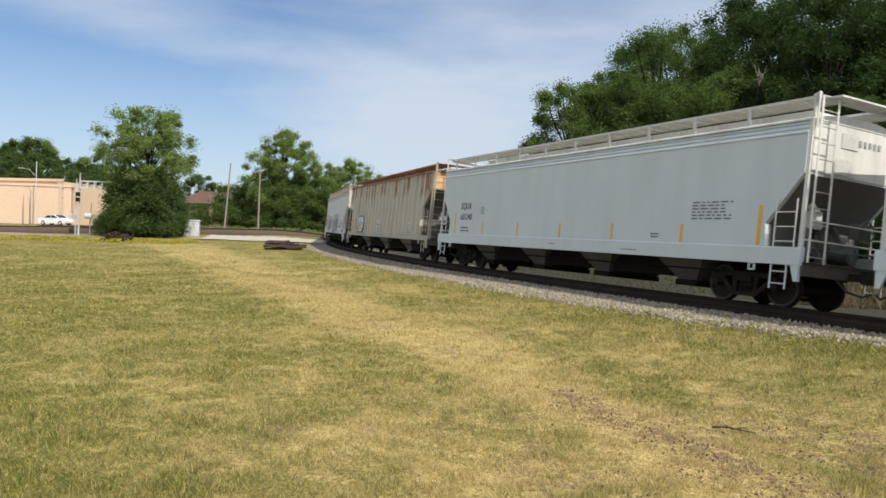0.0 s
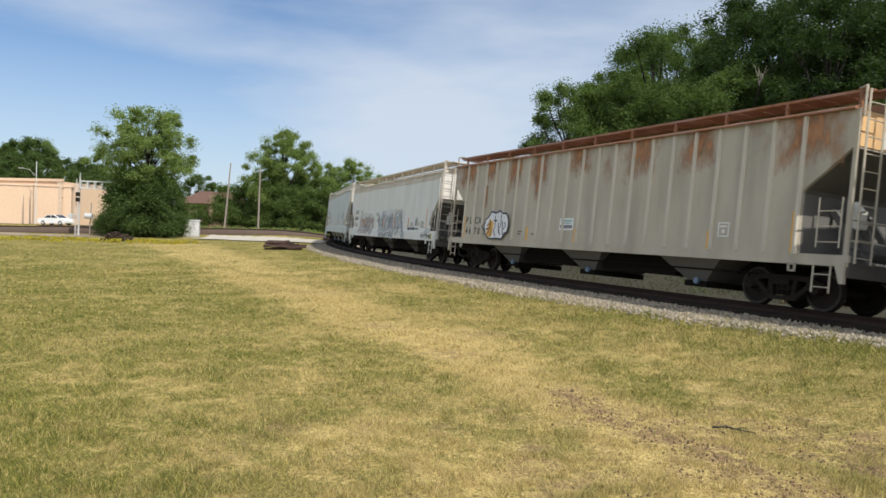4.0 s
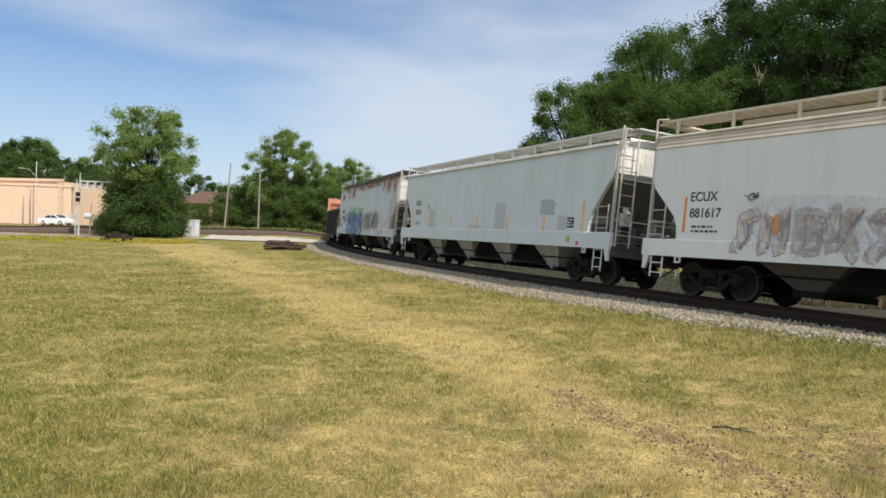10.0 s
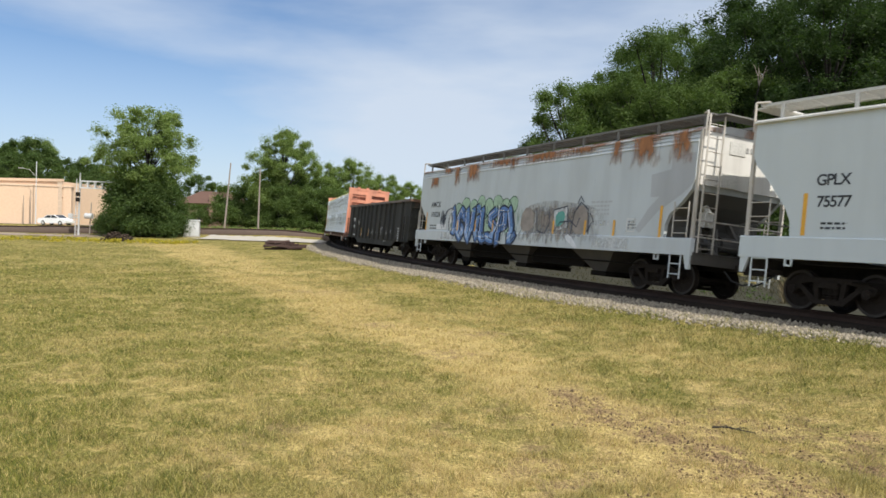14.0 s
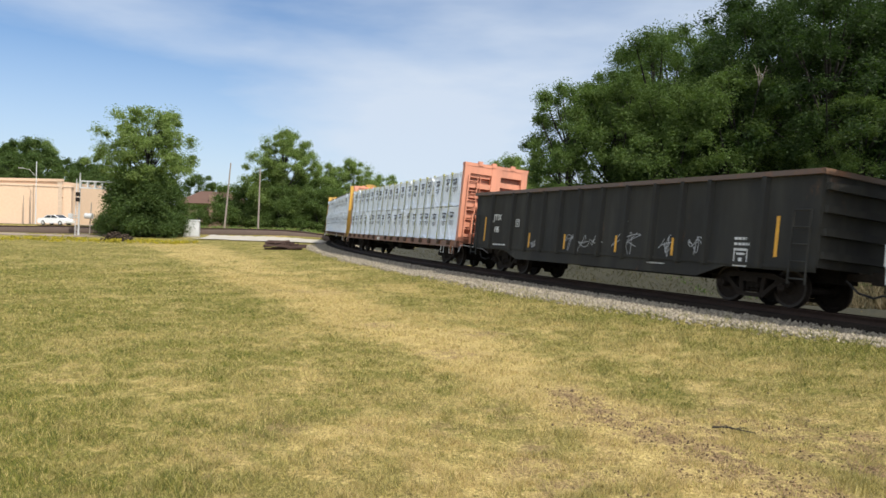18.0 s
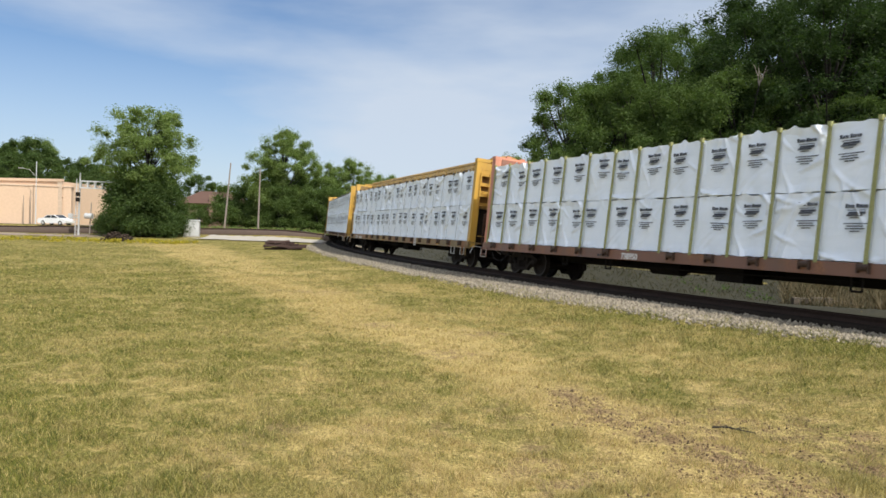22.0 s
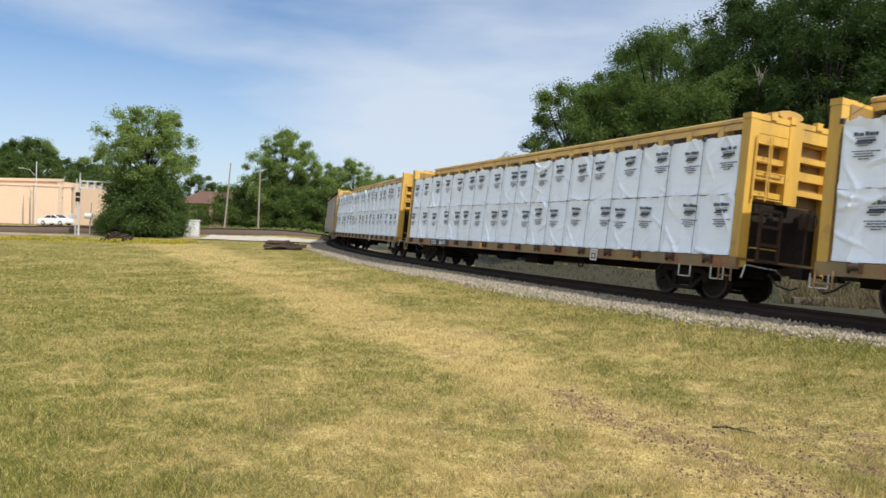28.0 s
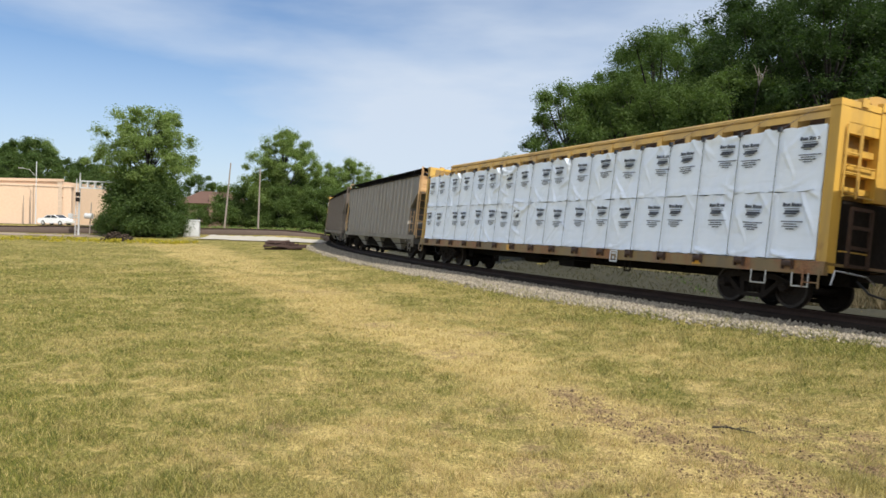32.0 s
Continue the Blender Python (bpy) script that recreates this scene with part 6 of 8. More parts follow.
def bent_piece(car, x0, strokes, z0, height, wide, paints, seed, label, z_sill=1.5, edge=1.35, scratch=10):
    """Fat bent strokes side by side: a dark outline, the fill, a paler lower half and a thin white edge."""
    outline, fill, pale, shine = paints
    rng = random.Random(seed)
    top = None
    for k, (dx, w, run) in enumerate(strokes):
        pts = []
        for u, v in run:
            pts.append(Vector((x0 - dx - u * w, z0 + v * height + rng.uniform(-0.08, 0.08))))
        fine = [pts[0]]
        for a, b, c in zip(pts, pts[1:], pts[2:]):
            fine += [a * 0.22 + b * 0.78, b, b * 0.78 + c * 0.22]
        fine.append(pts[-1])
        up = 0.0009 * (k % 3)
        for name, mat, width, lift in (("outline", outline, wide * edge, 0.008), ("fill", fill, wide, 0.0112)):
            bm = bmesh.new()
            ribbon(bm, fine, width, 0)
            for q, r in ((fine[0], fine[1]), (fine[-1], fine[-2])):      # a pointed end
                d = (q - r).normalized()
                n = Vector((-d.y, d.x)) * width / 2
                flat(bm, [q + n, q + d * width * 0.55 + n * 0.6, q + d * width * 0.2 - n])
            ob = part(name if top else "spray_painting", laid(bm, z_sill, lift + up), mat, top or car, "" if top else label)
            top = top or ob
        low = [p for p in fine if p.y < z0 + 0.42 * height]
        if len(low) > 2:
            bm = bmesh.new()
            ribbon(bm, low, wide * 0.5, 0)
            part("pale_shade", laid(bm, z_sill, 0.0142 + up), pale, top)
        bm = bmesh.new()
        ribbon(bm, [p + Vector((wide * 0.40, wide * 0.12)) for p in fine], 0.035, 0)
        part("highlight", laid(bm, z_sill, 0.0165 + up), shine, top)
        bm = bmesh.new()
        ribbon(bm, [p + Vector((-wide * 0.46, -wide * 0.05)) for p in fine], 0.045, 0)
        part("inner_line", laid(bm, z_sill, 0.0175 + up), outline, top)
    x1 = x0 - max(dx + w for dx, w, run in strokes)
    for k in range(scratch):                  # quick jagged strokes over the whole piece
        p = Vector((rng.uniform(x1, x0), z0 + rng.uniform(0, 0.4) * height))
        zig = [p]
        for i in range(3):
            zig.append(zig[-1] + Vector((rng.uniform(-0.35, 0.2), (0.5 if i % 2 == 0 else -0.4) * height * rng.uniform(0.5, 1.2))))
        for q in zig:
            q.y = max(z0 - 0.1, min(z0 + height * 1.02, q.y))
        bm = bmesh.new()
        ribbon(bm, zig, rng.uniform(0.025, 0.05), 0)
        part("stroke", laid(bm, z_sill, 0.0195 + 0.0003 * (k % 4)), (outline, shine, pale)[k % 3], top)


BENT = [(0.0, 0.42, [(0.1, 0.95), (0.5, 0.55), (0.45, 0.2), (0.9, 0.3)]),
        (0.58, 0.72, [(0.95, 0.72), (0.55, 0.88), (0.1, 0.6), (0.12, 0.25), (0.55, 0.05), (0.9, 0.25), (0.6, 0.42)]),
        (1.48, 0.70, [(0.05, 0.88), (0.2, 0.25), (0.5, 0.05), (0.85, 0.3), (0.9, 0.9)]),
        (2.38, 0.40, [(0.5, 0.66), (0.35, 0.3), (0.6, 0.04)]),
        (2.42, 0.30, [(0.45, 0.92), (0.6, 0.90)]),
        (2.86, 0.46, [(0.2, 0.85), (0.3, 0.12), (0.95, 0.08)]),
        (3.56, 0.68, [(0.9, 0.85), (0.2, 0.75), (0.3, 0.5), (0.85, 0.42), (0.7, 0.08), (0.05, 0.06)]),
        (4.46, 0.62, [(0.1, 0.05), (0.15, 0.8), (0.8, 0.85), (0.85, 0.45), (0.25, 0.42)]),
        (5.26, 0.55, [(0.05, 0.85), (0.5, 0.45), (0.4, 0.08), (0.95, 0.12)])]
blot(hop_e, [(6.0, 1.1), (5.9, 2.3), (4.0, 2.75), (1.5, 2.75), (-0.6, 2.6), (-1.2, 1.9), (-0.9, 1.06), (3.0, 1.02)], M_HAZEGREEN, "pale green overspray", "spray_haze", 1.5, 0.001)
blot(hop_e, [(-0.4, 1.1), (-0.6, 2.4), (-2.4, 2.7), (-4.0, 2.55), (-5.4, 2.4), (-6.2, 1.9), (-5.8, 1.08), (-3.0, 1.05)], M_HAZEBROWN, "washed-out brown spray paint", "spray_haze", 1.5, 0.001)
bent_piece(hop_e, 5.5, BENT, 1.16, 1.36, 0.36, (M_SPRAYNAVY, M_SPRAYBLUE, M_SPRAYSKY, M_SPRAYWHITE), 21, "blue and pale green spray-painted shapes outlined in navy", 1.5, 1.5, 12)
# a dark brow arc and a scribbled oval beside it
for pts, w, mat in (([(6.35, 2.25), (6.05, 2.46), (5.7, 2.52), (5.35, 2.42)], 0.06, M_SPRAYLINE), ([(5.85, 1.55), (5.92, 2.0), (5.72, 2.3), (5.5, 2.1), (5.52, 1.6), (5.7, 1.4), (5.85, 1.55)], 0.05, M_SPRAYNAVY)):
    bm = bmesh.new()
    ribbon(bm, [Vector(p) for p in pts], w, SY + 0.012)
    part("brush_line", bm, mat, hop_e, "dark sprayed line")
blot(hop_e, [(5.9, 1.45), (5.95, 2.05), (5.7, 2.35), (5.48, 2.1), (5.5, 1.45)], M_HAZEWHITE, "pale grey sprayed oval", soft=1)
# thin-lined loops, a tilted teal square and a brown rounded shape
blot(hop_e, [(-2.95, 2.30), (-3.75, 2.42), (-3.85, 1.72), (-3.05, 1.60)], M_FADEWHITE, "tilted white and teal square", soft=0, lift=0.004)
blot(hop_e, [(-3.08, 2.22), (-3.62, 2.30), (-3.68, 1.95), (-3.3, 1.72), (-3.1, 1.8)], M_SPRAYTEAL, "teal patch", soft=1, lift=0.006)
blot(hop_e, [(-4.15, 1.50), (-4.2, 2.2), (-4.55, 2.50), (-4.95, 2.3), (-5.05, 1.55)], M_SPRAYBROWN, "grey-brown rounded shape", soft=1, lift=0.004)
blot(hop_e, [(-0.65, 1.55), (-0.8, 2.45), (-1.55, 2.4), (-1.7, 1.6)], M_SPRAYBROWN, "grey-brown rounded shape", soft=1, lift=0.004)
blot(hop_e, [(-3.75, 1.42), (-4.1, 1.52), (-4.65, 1.08), (-4.45, 1.02)], M_SPRAYWHITE, "white lozenge sprayed over the sill", z_sill=1.5, soft=1, lift=0.004)
for pts in ([(-4.1, 1.5), (-4.18, 2.2), (-4.55, 2.55), (-4.98, 2.32), (-5.1, 1.5)], [(-1.75, 2.4), (-1.95, 1.6), (-2.45, 1.5), (-2.75, 1.9), (-2.6, 2.35)], [(-3.0, 1.55), (-3.4, 1.9), (-4.0, 1.95), (-4.4, 1.75), (-4.55, 2.05)], [(-3.7, 1.45), (-4.2, 1.5), (-4.7, 1.1)], [(-2.95, 2.32), (-3.78, 2.44), (-3.88, 1.70)], [(-4.35, 2.5), (-4.5, 2.75), (-4.7, 2.55)], [(-5.0, 1.6), (-5.3, 1.95), (-5.1, 2.2)]):
    bm = bmesh.new()
    ribbon(bm, [Vector(p) for p in pts], 0.045, SY + 0.012)
    part("brush_line", bm, M_SPRAYNAVY, hop_e, "dark sprayed line")
bars(hop_e, -5.2, SY + 0.006, 2.05, 1.1, 0.34, 1, M_FADEWHITE, "scrawled_word", 33, "illegible white scrawled word")
for xa, xb in ((6.6, 3.9), (-5.4, -7.2)):
    blot(hop_e, [(xa, 1.42), (xb, 1.42), (xb, 1.12), (xa, 1.12)], M_FADEWHITE, "whitish overspray on the sill", "spray_haze", 1.5, 0.002, 0)
blot(hop_e, [(-7.9, 3.25), (-9.45, 3.45), (-9.5, 2.9), (-9.1, 2.62), (-7.95, 2.62)], M_PATCH, "darker grey repaint patch", soft=0, lift=0.004)
stripe(hop_e, -4.9, SY + 0.014, 1.46, 0.5)
scrawl(hop_e, 6.9, 6.2, 1.6, 2.5, SY + 0.012, 6, M_SPRAYNAVY, 0.025, 4, "dark looping scrawl")

# the faded pieces on the dusty white car
blot(hop_c, [(7.1, 1.5), (7.0, 2.4), (5.5, 2.55), (3.6, 2.5), (2.4, 2.3), (2.5, 1.2), (5.0, 1.05), (7.0, 1.1)], M_HAZEWHITE, "white overspray under the shapes", "spray_haze", 1.46, 0.002)
blot(hop_c, [(1.6, 1.2), (1.5, 2.5), (0.0, 2.6), (-3.0, 2.65), (-4.4, 2.5), (-5.0, 1.2), (-3.0, 1.05), (0.5, 1.05)], M_HAZEWHITE, "white overspray under the shapes", "spray_haze", 1.46, 0.002)
PEACH = [(0.1, 0.55, [(0.9, 0.85), (0.3, 0.7), (0.4, 0.4), (0.1, 0.1)]), (0.85, 0.6, [(0.1, 0.1), (0.2, 0.8), (0.6, 0.35), (0.9, 0.85), (0.85, 0.15)]), (1.7, 0.62, [(0.9, 0.8), (0.2, 0.75), (0.25, 0.15), (0.9, 0.1), (0.85, 0.45), (0.4, 0.45)]),
         (2.55, 0.62, [(0.1, 0.9), (0.15, 0.1), (0.5, 0.55), (0.9, 0.9), (0.5, 0.5), (0.95, 0.05)]), (3.4, 0.6, [(0.9, 0.85), (0.1, 0.7), (0.85, 0.4), (0.2, 0.08)])]
bent_piece(hop_c, 6.75, PEACH, 1.16, 1.15, 0.30, (M_SPRAYMAUVE, M_SPRAYPEACH, M_FADEWHITE, M_FADEWHITE), 3, "faded peach and mauve spray-painted shapes", 1.46, 1.22, 12)
STEEL = [(0.0, 0.8, [(0.05, 0.9), (0.35, 0.35), (0.8, 0.05)]), (0.62, 0.72, [(0.9, 0.85), (0.25, 0.95), (0.3, 0.55), (0.85, 0.5), (0.6, 0.1), (0.1, 0.15)]), (1.5, 0.7, [(0.9, 0.75), (0.3, 0.8), (0.1, 0.3), (0.6, 0.06), (0.95, 0.3)]),
         (2.35, 0.72, [(0.05, 0.1), (0.25, 0.9), (0.5, 0.4), (0.75, 0.92), (0.95, 0.1)]), (3.2, 0.7, [(0.05, 0.9), (0.2, 0.15), (0.6, 0.05), (0.85, 0.4), (0.85, 0.95)]), (4.1, 0.62, [(0.9, 0.95), (0.2, 0.85), (0.3, 0.45), (0.8, 0.5), (0.7, 0.08)]),
         (4.85, 1.1, [(0.05, 0.98), (0.25, 0.5), (0.6, 0.12), (1.0, 0.02)]), (2.0, 1.4, [(0.0, 0.02), (0.5, 0.12), (1.0, 0.02)]), (0.6, 1.3, [(0.0, 0.02), (0.5, 0.10), (1.0, 0.03)])]
bent_piece(hop_c, 1.5, STEEL, 1.14, 1.25, 0.36, (M_SPRAYGREY, M_SPRAYSTEEL, M_FADEWHITE, M_SPRAYWHITE), 14, "grey and white angular spray-painted shapes", 1.46, 1.12, 14)
for x in (5.55, -2.3, 0.08):
    stripe(hop_c, x, SY + 0.021, 1.64, 0.46, 0.11, M_ORANGE, "orange reflective strip")
stripe(hop_c, -9.2, 1.634, 1.08, 0.26, 0.22, M_HAZELIME, "pale yellow paint dab")
stripe(hop_c, -4.3, 1.634, 1.16, 0.14, 0.14, M_HAZELIME, "pale yellow paint dab")

gon = gondola("black high-sided gondola with rust-brown top rail", 16.2)
coupled(gon, 99.1, 115.3, 2.1)
GY_ = 1.514
words("JTIX", 0.32, M_LETTERW, gon, on_side(6.55, GY_, 1.98), 1.05)
words("195", 0.31, M_LETTERW, gon, on_side(6.46, GY_, 1.51), 0.85)
stencil_box(gon, 4.81, GY_, 1.74, 0.27, M_LETTERW, 0.025)
bars(gon, 6.43, GY_, 1.09, 1.0, 0.22, 2, M_LETTERW, seed=20)
stencil_box(gon, -5.81, GY_, 0.86, 0.42, M_LETTERW, 0.03)
bars(gon, -5.8, GY_, 1.6, 0.5, 0.4, 3, M_LETTERW, seed=21)
bars(gon, -2.7, GY_, 0.82, 0.7, 0.06, 1, M_LETTERW, seed=22)
bars(gon, 7.9, GY_, 0.98, 0.9, 0.05, 1, M_LETTERW, seed=23)
for x, z, h in ((7.2, 1.15, 0.95), (3.75, 1.0, 0.52), (1.5, 1.02, 0.48), (-1.22, 1.02, 0.5), (-3.65, 1.02, 0.48), (-7.03, 1.13, 0.94)):
    stripe(gon, x, GY_, z, h, 0.09)
for k, (x0, x1, z0, z1) in enumerate(((1.5, 0.2, 0.9, 1.7), (0.1, -0.6, 1.1, 1.55), (-0.9, -2.6, 0.85, 1.9), (-3.1, -3.8, 0.95, 1.6), (-4.2, -4.9, 1.0, 1.75), (3.69, 3.24, 0.92, 1.3))):
    scrawl(gon, x0, x1, z0, z1, GY_ + 0.002, 40 + k, M_CHALK, 0.020, 2)

beam_a = centerbeam("faded red centerbeam car with strapped white wrapped boards", 22.6, M_PINK, M_PINKDIRT, True, M_PINKDIRT, 1, top=4.50, shut=1.0, clear=(1.2, 3.1), tiers=((1.11, 1.48), (2.62, 1.48)), chord_top=4.34)
coupled(beam_a, 116.8, 139.4, 2.35)
words("738950", 0.24, M_LETTERW, beam_a, on_side(2.78, 1.553, 0.83))
bars(beam_a, 3.9, 1.552, 0.97, 0.6, 0.15, 1, M_LETTER, seed=24)
beam_b = centerbeam("yellow centerbeam car loaded with white wrapped boards", 22.9, M_YELLOW, M_YELLOWDIRT, False, M_YELLOWCHORD, 2, clear=(7.2, 9.9))
coupled(beam_b, 140.65, 163.6, 2.35)
words("TTZX", 0.24, M_LETTERW, beam_b, on_side(9.67, 1.553, 0.82))
words("84956", 0.24, M_LETTERW, beam_b, on_side(8.50, 1.553, 0.82))
beam_c = centerbeam("yellow centerbeam car loaded with white wrapped boards", 22.7, M_YELLOW, M_YELLOWDIRT, False, M_YELLOWCHORD, 3, clear=(5.6, 8.1))
blot(beam_c, [(7.98, 1.08), (5.75, 1.08), (5.75, 0.82), (7.98, 0.82)], M_LETTER, "black painted number panel", "number_panel", lift=-0.035, soft=0)
words("TTZX", 0.24, M_LETTERW, beam_c, on_side(7.85, 1.557, 0.87))
words("865171", 0.24, M_LETTERW, beam_c, on_side(6.86, 1.557, 0.87))
coupled(beam_c, 165.55, 188.2, 2.35)
beam_d = centerbeam("yellow centerbeam car loaded with slack white wrapped boards", 22.7, M_YELLOW, M_YELLOWDIRT, False, M_YELLOWCHORD, 4)
coupled(beam_d, 189.8, 212.5, 2.35)
for car, at in ((beam_b, -4.0), (beam_c, -5.4), (beam_d, -4.0)):
    stripe(car, 2.4, 1.552, 0.84, 0.2, 0.3, M_REFLECT)
    stripe(car, -7.6, 1.552, 0.84, 0.2, 0.3, M_REFLECT)
    stencil_box(car, at, 1.60, 0.72, 0.36, M_LETTERW, 0.05)
hop_f = covered_hopper("dusty brown-grey ribbed covered hopper with dark roof", 18.7, M_BROWNPALE, M_TANEND, M_DARK, M_DARK, eave=4.3, ribs=20, pockets=3, cut=1.3, cut_z=3.4, sill=(1.0, 1.38), bands=False, rib_mat=M_BROWNRIB)
coupled(hop_f, 213.4, 232.1, 2.05)
hop_g = covered_hopper("dull brown ribbed covered hopper with dark roof", 18.7, M_BROWN, M_BROWN, M_DARK, M_DARK, eave=4.2, ribs=20, pockets=3, cut=1.3, cut_z=3.4, sill=(1.0, 1.38), bands=False, rib_mat=M_BROWN)
coupled(hop_g, 233.6, 252.3, 2.05)
beam_e = centerbeam("yellow centerbeam car loaded with white wrapped boards", 22.7, M_YELLOW, M_YELLOWDIRT, False, M_YELLOWCHORD, 5)
coupled(beam_e, 253.7, 276.4, 2.35)

# ---- trees ----
def leaf_cloud(rng, centres, radii, count, size, flat=0.8):
    """Small bent leaves scattered in clumps."""
    which = rng.integers(0, len(centres), count)
    d = rng.normal(size=(count, 3))
    d /= np.linalg.norm(d, axis=1)[:, None]
    rad = radii[which] * np.minimum(0.15 + np.abs(rng.normal(size=count)) * 0.6, 1.12)
    p = centres[which] + d * rad[:, None] * np.array([1, 1, flat])
    u = rng.normal(size=(count, 3)) * np.array([1, 1, 0.55])
    u /= np.linalg.norm(u, axis=1)[:, None]
    w = np.cross(u, rng.normal(size=(count, 3)))
    w /= np.linalg.norm(w, axis=1)[:, None]
    s = (size * (0.55 + 0.9 * rng.random(count)))[:, None]
    nrm = np.cross(u, w)
    v = np.stack([p - u * s, p + w * s * 0.42 + nrm * s * 0.12, p + u * s, p - w * s * 0.42 + nrm * s * 0.12], 1)
    f = np.arange(count * 4).reshape(count, 4)
    return v.reshape(-1, 3), f


def limb(bm, pts, r0, r1, n=7):
    k = len(pts) - 1
    for i in range(k):
        a, b = r0 + (r1 - r0) * i / k, r0 + (r1 - r0) * (i + 1) / k
        rod(bm, pts[i], pts[i + 1], a, n, b)


def tree(name, label, height, width, leaves, size, leaf_mat, seed, trunk=0.35, bare=0.22, clumps=60, shape=1.0, bare_twigs=0, belly=0.46):
    """A tapered trunk with limbs, and a crown of leaf clumps with gaps between them."""
    rng = np.random.default_rng(seed)
    ob = thing(name)
    tagged(ob, label, "tree")
    bm = bmesh.new()
    top = Vector((rng.normal() * 0.3, rng.normal() * 0.3, height * 0.86))
    spine = [Vector((top.x * t * t + 0.12 * math.sin(4 * t + seed), top.y * t * t, top.z * t)) for t in np.linspace(0, 1, 8)]
    limb(bm, spine, trunk, 0.05)
    centres, radii = [], []
    for k in range(clumps):
        t = bare + (1 - bare) * rng.random() ** 0.9
        prof = math.sqrt(max(0.06, 1 - (((t - bare) / (1 - bare) - belly) / (0.12 + max(belly, 1 - belly) * 0.85)) ** 2))
        a = rng.random() * 6.283
        rr = width / 2 * prof * (0.35 + 0.65 * rng.random() ** 0.5) * shape * (1 + 0.16 * math.sin(3 * a + seed) + 0.1 * rng.normal())
        c = np.array([rr * math.cos(a), rr * math.sin(a), height * t * 0.97])
        centres.append(c)
        radii.append(width * (0.055 + 0.085 * rng.random() ** 2))
        if k % 3 == 0:
            j = spine[min(7, max(1, int((t - 0.18) * 7)))]
            mid = (j + Vector(c)) / 2 + Vector((0, 0, -0.25))
            limb(bm, [j, mid, Vector(c)], trunk * 0.26, 0.02, 5)
    for k in range(bare_twigs):
        c = Vector(centres[k]) * 1.12
        for q in range(4):
            limb(bm, [Vector(centres[k]), c + Vector(rng.normal(size=3)) * 0.5, c + Vector(rng.normal(size=3)) * 0.8 + Vector((0, 0, 0.8))], 0.04, 0.012, 4)
    part("trunk", bm, M_BARK, ob, "grey-brown trunk and limbs")
    v, f = leaf_cloud(rng, np.array(centres), np.array(radii), leaves, size)
    v[:, 2] = np.maximum(v[:, 2], 0.15)
    crown = new("crown", mesh_of("crown", v, f, leaf_mat))
    crown.parent = ob
    return ob


def stand(ob, x, y, turn=0, size=1.0, sink=0.1):
    ob.matrix_basis = pose(x, y, float(ground_z(x, y)) - sink, 0, 0, turn) @ Matrix.Scale(size, 4)
    return ob


def stand_copy(ob, x, y, turn=0, size=1.0):
    return copy_thing(ob, pose(x, y, float(ground_z(x, y)) - 0.1, 0, 0, turn) @ Matrix.Scale(size / ob.scale[0], 4))


def shrub(name, label, height, width, leaves, size, mat, seed, clumps=26):
    rng = np.random.default_rng(seed)
    ob = thing(name)
    tagged(ob, label, "shrub")
    bm = bmesh.new()
    centres, radii = [], []
    for k in range(clumps):
        a, t = rng.random() * 6.283, rng.random()
        rr = width / 2 * (0.25 + 0.75 * rng.random() ** 0.5) * (1 - 0.45 * t)
        c = Vector((rr * math.cos(a), rr * math.sin(a), height * (0.12 + 0.80 * t)))
        centres.append(c)
        radii.append(width * (0.10 + 0.08 * rng.random()))
        limb(bm, [Vector((0.1 * math.cos(a), 0.1 * math.sin(a), 0)), c * 0.55, c], 0.05, 0.01, 4)
    part("stem", bm, M_BARK, ob)
    v, f = leaf_cloud(rng, np.array([tuple(c) for c in centres]), np.array(radii), leaves, size)
    v[:, 2] = np.maximum(v[:, 2], 0.05)
    crown = new("foliage", mesh_of("foliage", v, f, mat))
    crown.parent = ob
    return ob


# lone tree on the far side of the lawn
lone = stand(tree("broadleaf_tree", "leafy green tree with gaps in its crown, by the far rails", 16.6, 11.4, 62000, 0.14, M_LEAFLIGHT, 11, 0.34, 0.34, 190, belly=0.54), -38.9, 97.0)
for x, y, turn, size in ((-38.4, 95.6, 0, 1.0), (-41.0, 96.4, 80, 0.8), (-36.6, 96.6, 200, 0.8)):
    if x == -38.4:
        skirt = stand(shrub("shrub", "dense dark green shrub round the foot of a tree", 9.0, 9.8, 56000, 0.13, M_LEAFDARK, 12, 110), x, y)
    else:
        stand_copy(skirt, x, y, turn, size)

